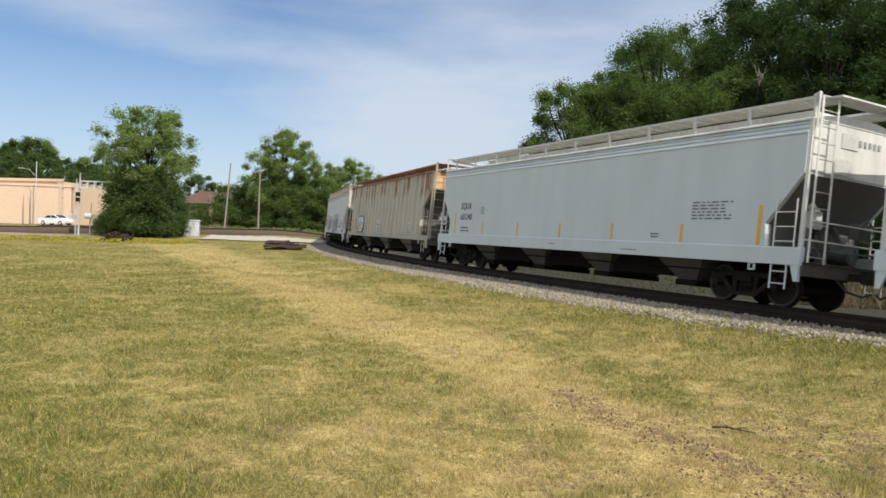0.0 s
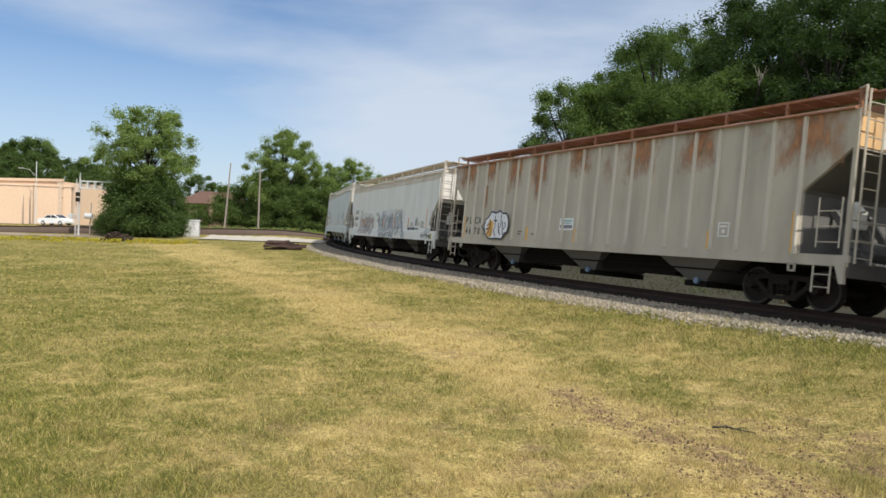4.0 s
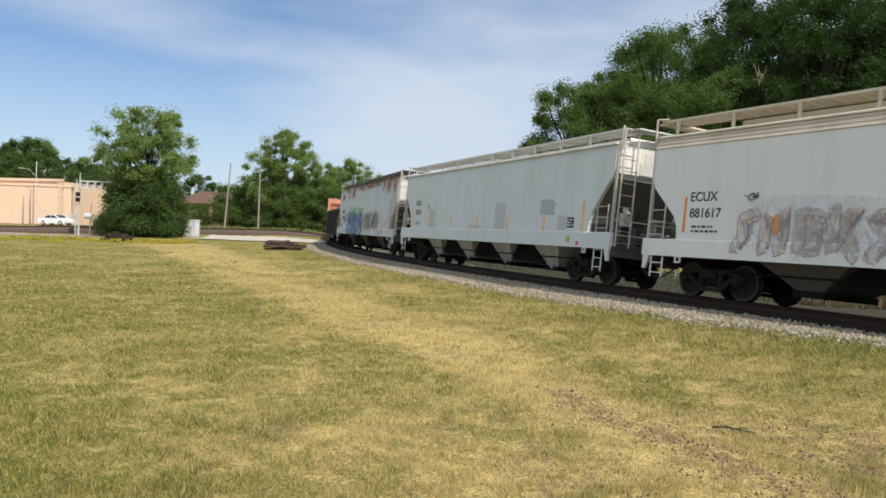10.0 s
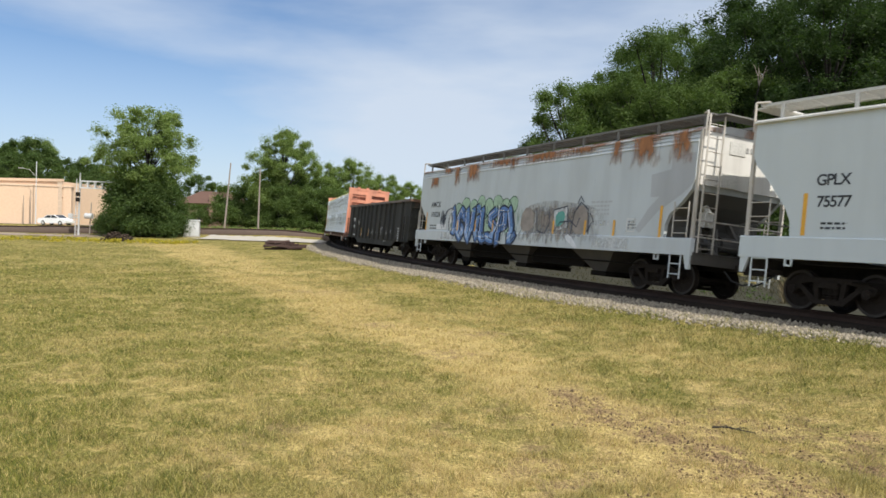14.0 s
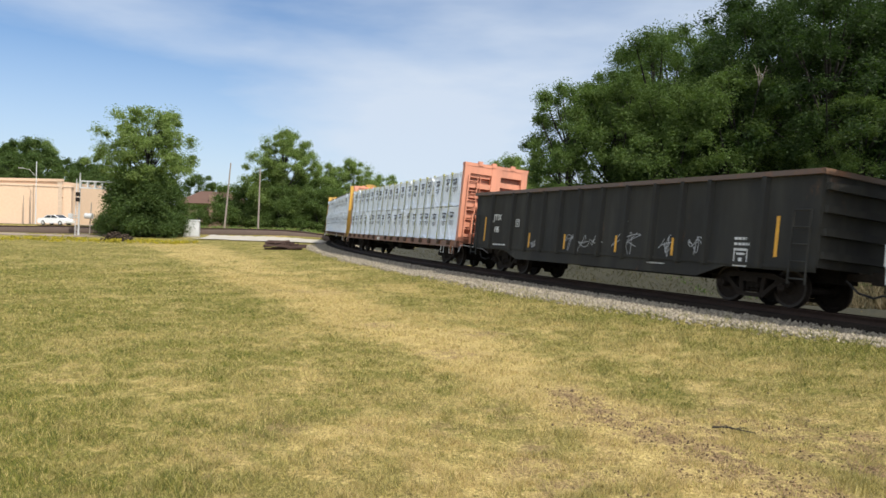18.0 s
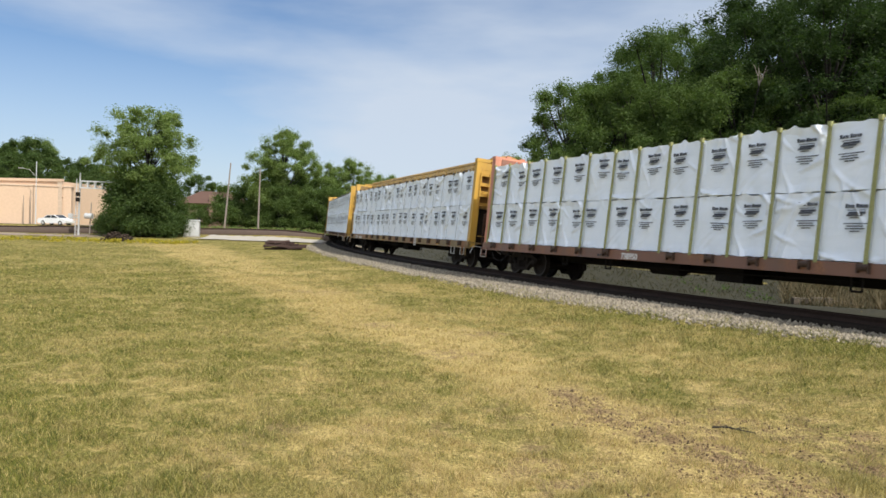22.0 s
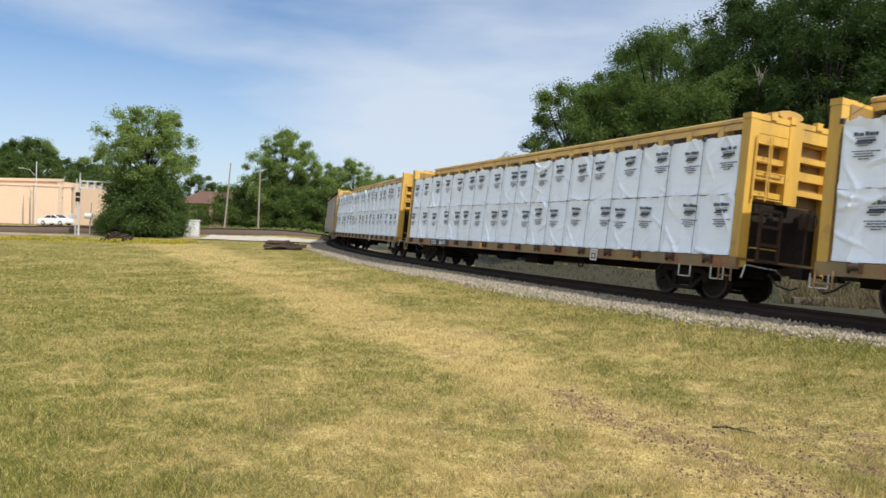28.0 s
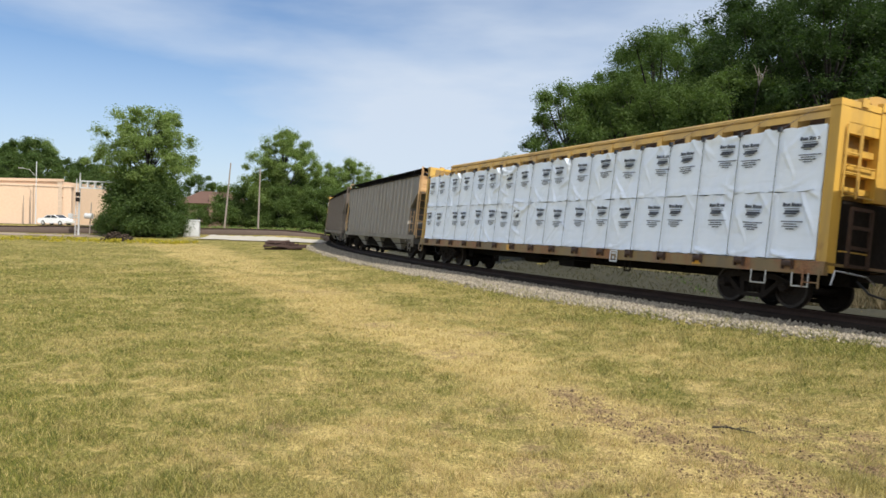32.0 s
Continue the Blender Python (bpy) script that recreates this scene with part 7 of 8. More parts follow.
# woods beyond the track
oak = stand(tree("woodland_tree", "tall dark green tree at the edge of the woods", 13.6, 9.6, 120000, 0.065, M_LEAFDARK, 21, 0.4, 0.05, 190), 12.6, 44.0)
elm = stand(tree("woodland_tree", "leafy mid-green tree at the edge of the woods", 10.6, 7.2, 90000, 0.062, M_LEAF, 22, 0.3, 0.05, 150), 7.5, 44.0)
deep = stand(tree("woodland_tree", "tall woodland tree with deep shade put into its leaf colour", 13.8, 9.8, 110000, 0.07, M_LEAFDEEP, 23, 0.4, 0.03, 190), 23.5, 39.0)
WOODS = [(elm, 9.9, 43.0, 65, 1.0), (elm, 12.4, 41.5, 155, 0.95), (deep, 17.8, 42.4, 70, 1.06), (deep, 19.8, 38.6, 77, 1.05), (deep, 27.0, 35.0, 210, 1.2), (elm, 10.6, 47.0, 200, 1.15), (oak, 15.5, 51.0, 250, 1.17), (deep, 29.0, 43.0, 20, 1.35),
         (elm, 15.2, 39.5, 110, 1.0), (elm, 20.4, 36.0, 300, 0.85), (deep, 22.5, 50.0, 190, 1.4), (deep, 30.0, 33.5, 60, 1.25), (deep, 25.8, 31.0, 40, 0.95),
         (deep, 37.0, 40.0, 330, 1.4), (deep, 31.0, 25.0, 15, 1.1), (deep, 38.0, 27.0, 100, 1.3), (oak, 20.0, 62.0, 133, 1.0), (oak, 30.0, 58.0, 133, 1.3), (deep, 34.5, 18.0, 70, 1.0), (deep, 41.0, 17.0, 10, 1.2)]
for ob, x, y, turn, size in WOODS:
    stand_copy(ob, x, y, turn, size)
brush = stand(shrub("shrub", "dark undergrowth at the foot of the woods", 3.4, 4.6, 13000, 0.08, M_LEAFDARK, 31, 50), 9.0, 40.5)
for k in range(18):
    a = k / 17
    x, y = 8.4 + 26 * a + random.uniform(-0.8, 0.8), 42.5 - 21.0 * a + random.uniform(-0.8, 0.8)
    stand_copy(brush, x, y, 41 * k, random.uniform(0.7, 1.15))
snag = thing("dead_branch", pose(15.6, 37.4, 9.3, 0, 0, 30))
tagged(snag, "bare grey dead branch caught in the tree edge", "branch")
bm = bmesh.new()
rs = random.Random(5)
for k in range(7):
    a = rs.uniform(-0.8, 0.8)
    limb(bm, [Vector((0, 0, 0)), Vector((a * 0.3, rs.uniform(-0.2, 0.2), 0.4)), Vector((a * 0.8, rs.uniform(-0.3, 0.3), rs.uniform(0.6, 1.0)))], 0.03, 0.01, 4)
part("bare_limb", bm, M_POLE, snag)
bm = bmesh.new()
limb(bm, [Vector((0, 0, -9.3)), Vector((0.1, 0.9, -4)), Vector((0, 0, 0))], 0.06, 0.03, 5)
part("stem", bm, M_BARK, snag)

# trees in the distance
far_a = stand(tree("distant_tree", "bright green roadside tree in the distance", 16.2, 10.6, 80000, 0.12, M_LEAFLIGHT, 41, 0.35, 0.05, 150), -25.9, 120.0)
for x, y, turn, size in ((-20.5, 124, 90, 0.72), (-15.8, 128, 190, 0.85), (-11.0, 134, 300, 0.72), (-6.5, 142, 200, 0.66), (-29.5, 125, 10, 0.7), (8.0, 100.0, 20, 0.72), (11.5, 103.0, 120, 0.75), (-104.0, 190, 100, 1.3), (-121, 205, 30, 1.3)):
    stand_copy(far_a, x, y, turn, size)
far_b = stand(tree("distant_tree", "dark green tree on the skyline", 18.0, 14.0, 24000, 0.22, M_LEAFDARK, 42, 0.4, 0.04, 90), -89.0, 160.0)
for x, y, turn, size in ((-98, 163, 50, 0.95), (-108, 168, 120, 1.0), (-80, 168, 77, 0.75), (-72, 180, 10, 0.72), (-66, 200, 180, 0.78), (-58, 190, 300, 0.62), (-50, 195, 250, 0.66), (-44, 190, 30, 0.62), (-36, 188, 200, 0.66), (-28, 190, 0, 0.6), (-18, 196, 99, 0.62), (-118, 160, 99, 0.9), (-92, 150, 5, 0.68), (-84, 150, 45, 0.66), (-77, 152, 95, 0.6), (-70, 154, 145, 0.6), (-100, 150, 200, 0.7), (-79, 158, 60, 0.78), (-88, 155, 130, 0.82), (-74, 160, 220, 0.72), (-66, 165, 15, 0.66)):
    stand_copy(far_b, x, y, turn, size)
hedge = stand(shrub("shrub", "leafy roadside thicket in the distance", 7.6, 8.0, 26000, 0.12, M_LEAF, 43, 50), -35.0, 124.0)
for k, (x, y, size) in enumerate(((-32, 121, 0.85), (-29, 120, 0.8), (-25.5, 117, 0.95), (-22.5, 118, 0.9), (-19.5, 118, 1.0), (-16.5, 121, 0.95), (-13.5, 124, 1.0), (-40.8, 124, 0.55), (-27.5, 123, 1.15), (-21, 123, 1.2), (-10.5, 127, 0.95), (-7.5, 130, 0.9), (-31, 128, 1.0))):
    stand_copy(hedge, x, y, 67 * k, size)


# ---- the far street ----
def laid_sheet(name, corners, mat, label, cat, lift=0.03, n=(40, 8)):
    """A strip between four corners that follows the ground."""
    a, b, c, d = [Vector(p) for p in corners]
    v, f = [], []
    for i in range(n[0] + 1):
        for k in range(n[1] + 1):
            s, t = i / n[0], k / n[1]
            p = (a * (1 - s) + b * s) * (1 - t) + (d * (1 - s) + c * s) * t
            edge = 0.22 * math.sin(i * 1.7) * (k in (0, n[1]))
            v.append((p.x, p.y + edge, float(ground_z(p.x, p.y + edge)) + lift))
    w = n[1] + 1
    for i in range(n[0]):
        for k in range(n[1]):
            f.append((i * w + k, (i + 1) * w + k, (i + 1) * w + k + 1, i * w + k + 1))
    return tagged(new(name, mesh_of(name, v, f, mat)), label, cat, kind="structure")


laid_sheet("gravel_yard", [(-31, 90), (-13.5, 86), (-13.5, 98), (-31, 99)], M_GRAVEL, "pale gravel lot beside the far rails", "gravel", 0.10)
laid_sheet("gravel_shoulder", [(-75, 84), (-42, 90), (-42, 97), (-75, 95)], M_DUST, "dusty gravel strip below the far embankment", "gravel")
laid_sheet("road", [(-110, 104.5), (-20, 112), (-20, 117), (-110, 111)], M_ASPHALT, "worn grey asphalt street behind the far rails", "road", 0.04)


def far_line(name, lat, z0, z1, width, mat, label, cat):
    a, b = Vector((-110, 93.0)), Vector((-9, 104.5))
    d = (b - a).normalized()
    nrm = Vector((-d.y, d.x))
    v, f = [], []
    for i in range(41):
        p = a + (b - a) * i / 40
        base = float(ground_z(p.x, p.y + 3.0))
        for o, z in ((lat - width, z0), (lat + width, z0), (lat + width * 0.6, z1), (lat - width * 0.6, z1)):
            q = p + nrm * o
            v.append((q.x, q.y, base + z))
    for i in range(40):
        for k in range(4):
            j = (k + 1) % 4
            f.append((4 * i + k, 4 * i + j, 4 * i + 4 + j, 4 * i + 4 + k))
    return tagged(new(name, mesh_of(name, v, f, mat)), label, cat, kind="structure")


far_line("far_ballast", 0.0, -0.9, 0.08, 2.7, M_FARBED, "dark stone bed of the far railway line", "ballast")
for k, lat in enumerate((-0.75, 0.75)):
    tagged(far_line("far_rail", lat, 0.08, 0.25, 0.06, M_RAIL, "rusty rail of the far railway line", "rail"), group="rails of the far line")


def window_unit(parent, x, y, z, w, h, mat_frame):
    """A window in a wall that faces -y of its thing."""
    bm = bmesh.new()
    for a, b, c, d in ((-w / 2 - 0.12, w / 2 + 0.12, -0.12, 0), (-w / 2 - 0.12, w / 2 + 0.12, h, h + 0.12), (-w / 2 - 0.12, -w / 2, 0, h), (w / 2, w / 2 + 0.12, 0, h), (-0.04, 0.04, 0, h)):
        box(bm, x + a, x + b, y - 0.08, y + 0.05, z + c, z + d)
    frame_part = part("window", bm, mat_frame, parent)
    bm = bmesh.new()
    box(bm, x - w / 2, x + w / 2, y - 0.03, y + 0.02, z, z + h)
    part("pane", bm, M_GLASS, frame_part)


store = thing("commercial_building", pose(-57.5, 112, 0.75, 0, 0, -6))
tagged(store, "peach stucco storefront building with a flat stepped parapet", "building")
bm = bmesh.new()
box(bm, -22, 0, 0, 18, 0, 6.6)
part("wall", bm, M_BUILDING, store, bevel=0.03)
for z, d in ((6.55, 0.16), (5.55, 0.10), (4.1, 0.07)):
    bm = bmesh.new()
    box(bm, -22.1, 0.1, -d, 0.05, z, z + 0.16)
    part("cornice", bm, M_CORNICE, store, bevel=0.02)
for x in (-21.6, -15.8, -0.4):
    bm = bmesh.new()
    box(bm, x - 0.35, x + 0.35, -0.14, 0.05, 0, 6.9)
    part("pilaster", bm, M_TRIM, store, bevel=0.02)
bm = bmesh.new()
box(bm, -8.8, -6.6, -0.06, 0.05, 0.1, 3.2)
part("door", bm, M_SHUTTER, store, "closed tan loading door")
for x0, x1, z0, z1 in ((-9.0, -6.4, 3.2, 3.45), (-9.05, -8.8, 0.1, 3.2), (-6.6, -6.35, 0.1, 3.2)):
    bm = bmesh.new()
    box(bm, x0, x1, -0.12, 0.05, z0, z1)
    part("door_surround", bm, M_CORNICE, store)
for k in range(8):
    bm = bmesh.new()
    box(bm, -8.75, -6.65, -0.085, -0.055, 0.3 + 0.36 * k, 0.34 + 0.36 * k)
    part("shutter_slat", bm, M_CORNICE, store)
bm = bmesh.new()
box(bm, -10.2, 0.05, -0.22, 0.3, 6.6, 7.0)
part("raised_parapet", bm, M_BUILDING, store, bevel=0.03)
# slanting rods added for the diagonal stain lines on the wall
for x in (-4.3, -2.6):
    bm = bmesh.new()
    rod(bm, (x, -0.12, 1.6), (x + 1.6, -0.12, 4.1), 0.06, 6)
    part("stair_rail", bm, M_CORNICE, store)
window_unit(store, -3.0, 0, 1.0, 1.4, 1.8, M_TRIM)
window_unit(store, -13.0, 0, 1.0, 1.8, 1.8, M_TRIM)
wing = thing("warehouse_wing", pose(-57.4, 112.2, 0.65, 0, 0, 109.5))
tagged(wing, "long plain peach warehouse wall with a flat roof", "building")
bm = bmesh.new()
box(bm, 0, 95, -1.0, 16, 0, 5.9)
part("wall", bm, M_BUILDING, wing, bevel=0.03)
bm = bmesh.new()
box(bm, -0.1, 95.1, -1.12, 16.1, 5.88, 6.05)
part("coping", bm, M_TRIM, wing)
for x in (14, 30, 48, 66):
    window_unit(wing, x, -1.0, 1.8, 2.4, 1.3, M_TRIM)

house = thing("brick_house", pose(-43.7, 146.0, 0.8, 0, 0, 8))
tagged(house, "brick house with a low brown hipped roof behind bushes", "house")
bm = bmesh.new()
box(bm, -7, 5.0, -4, 4, 0, 4.7)
part("wall", bm, M_BRICKRED, house, bevel=0.03)
bm = bmesh.new()
lo = [bm.verts.new(p) for p in ((-8, -5, 4.6), (6, -5, 4.6), (6, 5, 4.6), (-8, 5, 4.6))]
hi = [bm.verts.new(p) for p in ((-4, 0, 7.1), (2, 0, 7.1))]
for f in ((lo[0], lo[1], hi[1], hi[0]), (lo[1], lo[2], hi[1]), (lo[2], lo[3], hi[0], hi[1]), (lo[3], lo[0], hi[0]), lo[::-1]):
    bm.faces.new(f)
part("roof", bm, M_ROOFTILE, house)
bm = bmesh.new()
box(bm, -1.6, -0.9, -4.6, -4.0, 0, 6.3)
part("chimney", bm, M_BRICKRED, house)
window_unit(house, -3.8, -4.0, 1.4, 1.2, 1.4, M_TRIM)
window_unit(house, 2.4, -4.0, 1.4, 1.2, 1.4, M_TRIM)


def parked_car(x, y, turn):
    z = float(ground_z(x, y)) + 0.04
    car = thing("parked_car", pose(x, y, z, 0, 0, turn))
    tagged(car, "white saloon car parked on the street by the building", "car")
    prof = [(-2.35, 0.35), (-2.38, 0.75), (-2.2, 0.93), (-1.5, 1.0), (-0.75, 1.42), (0.45, 1.46), (1.25, 1.02), (2.1, 0.86), (2.36, 0.62), (2.33, 0.35), (1.95, 0.28), (-1.95, 0.28)]
    bm = bmesh.new()
    prism(bm, prof, "y", -0.88, 0.88)
    part("body", bm, M_CARWHITE, car, bevel=0.06)
    for sy in (-0.885, 0.855):
        bm = bmesh.new()
        prism(bm, [(-1.3, 1.02), (-0.72, 1.35), (-0.12, 1.39), (-0.12, 1.02)], "y", sy, sy + 0.03)
        part("side_window", bm, M_GLASS, car)
        bm = bmesh.new()
        prism(bm, [(-0.04, 1.02), (-0.04, 1.39), (0.42, 1.39), (1.02, 1.03)], "y", sy, sy + 0.03)
        part("side_window", bm, M_GLASS, car)
    for xa, za, xb, zb in ((0.50, 1.45, 1.22, 1.05), (-1.46, 1.03, -0.80, 1.43)):
        bm = bmesh.new()
        prism(bm, [(xa, za + 0.012), (xb, zb + 0.012), (xb, zb - 0.02), (xa, za - 0.02)], "y", -0.74, 0.74)
        part("windscreen", bm, M_GLASS, car)
    for wx in (-1.42, 1.42):
        for wy in (-0.80, 0.80):
            bm = bmesh.new()
            lathe(bm, [(-0.1, 0.2), (-0.1, 0.30), (-0.07, 0.33), (0.07, 0.33), (0.1, 0.30), (0.1, 0.2)], 18)
            wheel = part("wheel", bm, M_TYRE, car, "", 0, pose(wx, wy, 0.33))
            bm = bmesh.new()
            lathe(bm, [(-0.11, 0.05), (-0.11, 0.2), (0.11, 0.2), (0.11, 0.05)], 14)
            part("rim", bm, M_STEEL, wheel)
    for sy in (-0.6, 0.6):
        bm = bmesh.new()
        box(bm, 2.22, 2.36, sy - 0.2, sy + 0.2, 0.62, 0.74)
        part("headlight", bm, M_GRATE, car, "", 0.02)
        bm = bmesh.new()
        box(bm, -2.40, -2.28, sy - 0.2, sy + 0.2, 0.72, 0.88)
        part("tail_light", bm, M_ORANGE, car, "red tail lamp", 0.02)


parked_car(-54.9, 105.2, -14)


def pole(x, y, height, lean, mat, label, r=0.14, arm=False, cat="utility pole", name="utility_pole"):
    z = float(ground_z(x, y)) - 0.3
    ob = thing(name, pose(x, y, z, 0, lean, 0))
    tagged(ob, label, cat)
    bm = bmesh.new()
    rod(bm, (0, 0, 0), (0, 0, height + 0.3), r, 10, r * 0.65)
    part("shaft", bm, mat, ob)
    if arm:
        bm = bmesh.new()
        box(bm, -1.1, 1.1, -0.06, 0.06, height - 0.9, height - 0.75)
        part("crossarm", bm, mat, ob)
        for k in (-0.9, -0.3, 0.3, 0.9):
            bm = bmesh.new()
            rod(bm, (k, 0, height - 0.75), (k, 0, height - 0.55), 0.05, 8)
            part("insulator", bm, M_STEEL, ob)
    return ob


pole(-31.6, 107.0, 9.6, 4.6, M_POLE, "leaning bare wooden utility pole by the far rails")
pole(-26.6, 106.5, 8.8, 1.0, M_POLE, "bare wooden utility pole by the far rails")
lamp = pole(-59.9, 109.0, 9.2, 0.5, M_STEEL, "tall thin grey street lamp with a curved arm", 0.09, False, "street lamp", "street_lamp")
bm = bmesh.new()
limb(bm, [Vector((0, 0, 7.2)), Vector((-1.0, 0, 8.3)), Vector((-2.2, 0, 8.5))], 0.025, 0.02, 6)
part("arm", bm, M_GRATE, lamp)
bm = bmesh.new()
box(bm, -2.6, -2.1, -0.09, 0.09, 8.42, 8.52)
part("lantern", bm, M_GRATE, lamp, "", 0.04)
pole(-61.2, 110.0, 5.0, 0, M_POLE, "short brown wooden post by the storefront", 0.07)
pole(-62.0, 109.6, 4.2, 0, M_POLE, "short brown wooden post by the storefront", 0.06)

# signal gantry by the far line
gz0 = float(ground_z(-45.9, 95.0))
gantry = thing("railway_signal", pose(-46.7, 95.0, gz0, 0, 1.2, 8))
tagged(gantry, "silver railway signal mast with a truss arm", "signal mast")
bm = bmesh.new()
rod(bm, (0, 0, -0.2), (0, 0, 8.0), 0.12, 10, 0.09)
part("mast", bm, M_STEEL, gantry)
bm = bmesh.new()
rod(bm, (-0.42, 0, -0.2), (-0.42, 0, 7.2), 0.045, 8)
for k in range(18):
    rod(bm, (-0.42, 0, 0.3 + 0.38 * k), (0, 0, 0.3 + 0.38 * k), 0.025, 5)
part("mast_ladder", bm, M_STEEL, gantry)
for z in (6.1, 6.95):
    for y in (-0.25, 0.25):
        bm = bmesh.new()
        box(bm, 0, 4.6, y - 0.075, y + 0.075, z - 0.075, z + 0.075)
        part("truss_chord", bm, M_STEEL, gantry)
for k in range(6):
    x = 0.1 + 0.88 * k
    bm = bmesh.new()
    box(bm, x - 0.07, x + 0.07, -0.27, 0.27, 6.1, 6.95)
    part("truss_upright", bm, M_STEEL, gantry)
    if k < 5:
        bm = bmesh.new()
        rod(bm, (x, 0.25, 6.1), (x + 0.88, 0.25, 6.95), 0.05)
        part("truss_brace", bm, M_STEEL, gantry)
for z in (4.3, 5.0):
    bm = bmesh.new()
    box(bm, -0.35, 0.1, -0.45, -0.1, z, z + 0.5)
    part("signal_head", bm, M_TRUCK, gantry, "dark signal lamp housing", 0.03)
for z in (2.2, 2.5):
    bm = bmesh.new()
    rod(bm, (-0.9, -0.2, z), (0.0, -0.1, z + 0.1), 0.05)
    box(bm, -1.2, -0.7, -0.35, -0.05, z - 0.1, z + 0.25)
    part("crossing_light", bm, M_STEEL, gantry, "", 0.02)

post = thing("crossing_sign", pose(-45.0, 94.4, float(ground_z(-45.0, 94.4)), 0, 3, 0))
tagged(post, "leaning post with a pale round barrel sign", "sign post")
bm = bmesh.new()
rod(bm, (0, 0, -0.1), (0, 0, 4.2), 0.07, 8)
part("shaft", bm, M_POLE, post)
bm = bmesh.new()
rod(bm, (-0.62, -0.15, 2.5), (0.30, -0.15, 2.5), 0.36, 14)
part("barrel", bm, M_STEEL, post, "pale silver drum", 0.06)

cab = thing("signal_cabinet", pose(-32.85, 97.0, float(ground_z(-32.85, 97)), 0, 0, 12))
tagged(cab, "silver-grey steel signal equipment cabinet on the gravel", "cabinet")
bm = bmesh.new()
box(bm, -0.95, 0.95, -0.75, 0.75, 0.12, 2.05)
part("body", bm, M_STEEL, cab, bevel=0.03)
bm = bmesh.new()
prism(bm, [(-1.03, 2.05), (1.03, 2.05), (0.9, 2.22), (-0.9, 2.22)], "y", -0.83, 0.83)
part("lid", bm, M_STEEL, cab, bevel=0.02)
bm = bmesh.new()
box(bm, -1.0, 1.0, -0.8, 0.8, -0.1, 0.12)
part("plinth", bm, M_GRAVEL, cab)
for x in (-0.92, 0.03):
    bm = bmesh.new()
    box(bm, x, x + 0.89, -0.775, -0.745, 0.2, 1.98)
    door = part("door", bm, M_STEEL, cab, bevel=0.01)
    bm = bmesh.new()
    box(bm, x + 0.40, x + 0.46, -0.81, -0.77, 1.0, 1.2)
    part("handle", bm, M_TRUCK, door)


# heaps of rails and old ties
def timber_heap(name, x, y, label, cat, count, length, seed, spread_x, spread_y, mat, sec=(0.11, 0.09), rise=0.16, turn=0):
    rng = random.Random(seed)
    ob = thing(name, pose(x, y, float(ground_z(x, y)), 0, 0, turn))
    tagged(ob, label, cat)
    for k in range(count):
        bm = bmesh.new()
        ln = length * rng.uniform(0.55, 1.0)
        box(bm, -ln / 2, ln / 2, -sec[0], sec[0], -sec[1], sec[1])
        layer = k // 5
        part("piece", bm, mat, ob, "", 0.01, pose(rng.uniform(-spread_x, spread_x), rng.uniform(-spread_y, spread_y), sec[1] + rise * layer + rng.uniform(0, 0.08), rng.uniform(-8, 8), rng.uniform(-7, 7), rng.uniform(-22, 22)))


M_OLDTIE = plain("weathered_red_brown_steel", (0.065, 0.036, 0.028), 0.75, 0.2, 0.5, 8)
timber_heap("rail_heap", -12.9, 61.0, "heap of rusty red-brown rail lengths on the grass", "scrap heap", 24, 2.1, 7, 1.0, 0.6, M_OLDTIE, (0.09, 0.08), 0.13, 6)
def brush_heap(name, x, y, label, count, seed):
    """A rounded mound of short broken timbers and limbs lying every way."""
    rng = random.Random(seed)
    ob = thing(name, pose(x, y, float(ground_z(x, y))))
    tagged(ob, label, "scrap heap")
    for k in range(count):
        a, r = rng.uniform(0, 6.283), 1.55 * rng.random() ** 0.6
        z = 0.08 + 0.85 * max(0.0, 1 - (r / 1.6) ** 2) * rng.random()
        ln, h = rng.uniform(0.35, 1.1), rng.uniform(0.035, 0.10)
        bm = bmesh.new()
        rod(bm, (-ln / 2, 0, 0), (ln / 2, 0, rng.uniform(-0.06, 0.06)), h, 6, h * rng.uniform(0.5, 1.0))
        part("timber", bm, M_TIE, ob, "", 0, pose(r * math.cos(a), 0.6 * r * math.sin(a), z, rng.uniform(-20, 20), rng.uniform(-40, 40), rng.uniform(0, 360)))


brush_heap("scrap_heap", -32.6, 74.0, "tangled dark brown heap of old ties and brush", 90, 9)

# weeds in flower at the edge of the lawn
def weeds(name, count, x0, x1, y0, y1, seed, mat, label, h=0.35, leaf=0.10):
    rng = np.random.default_rng(seed)
    c = np.stack([x0 + (x1 - x0) * rng.random(count), y0 + (y1 - y0) * rng.random(count), np.zeros(count)], -1)
    c[:, 2] = ground_z(c[:, 0], c[:, 1]) + h * 0.45
    v, f = leaf_cloud(rng, c, np.full(count, h * 1.2), count * 26, leaf, 0.5)
    v[:, 2] = np.maximum(v[:, 2], ground_z(v[:, 0], v[:, 1]) - 0.02)
    return tagged(new(name, mesh_of(name, v, f, mat)), label, "weeds", kind="stuff")


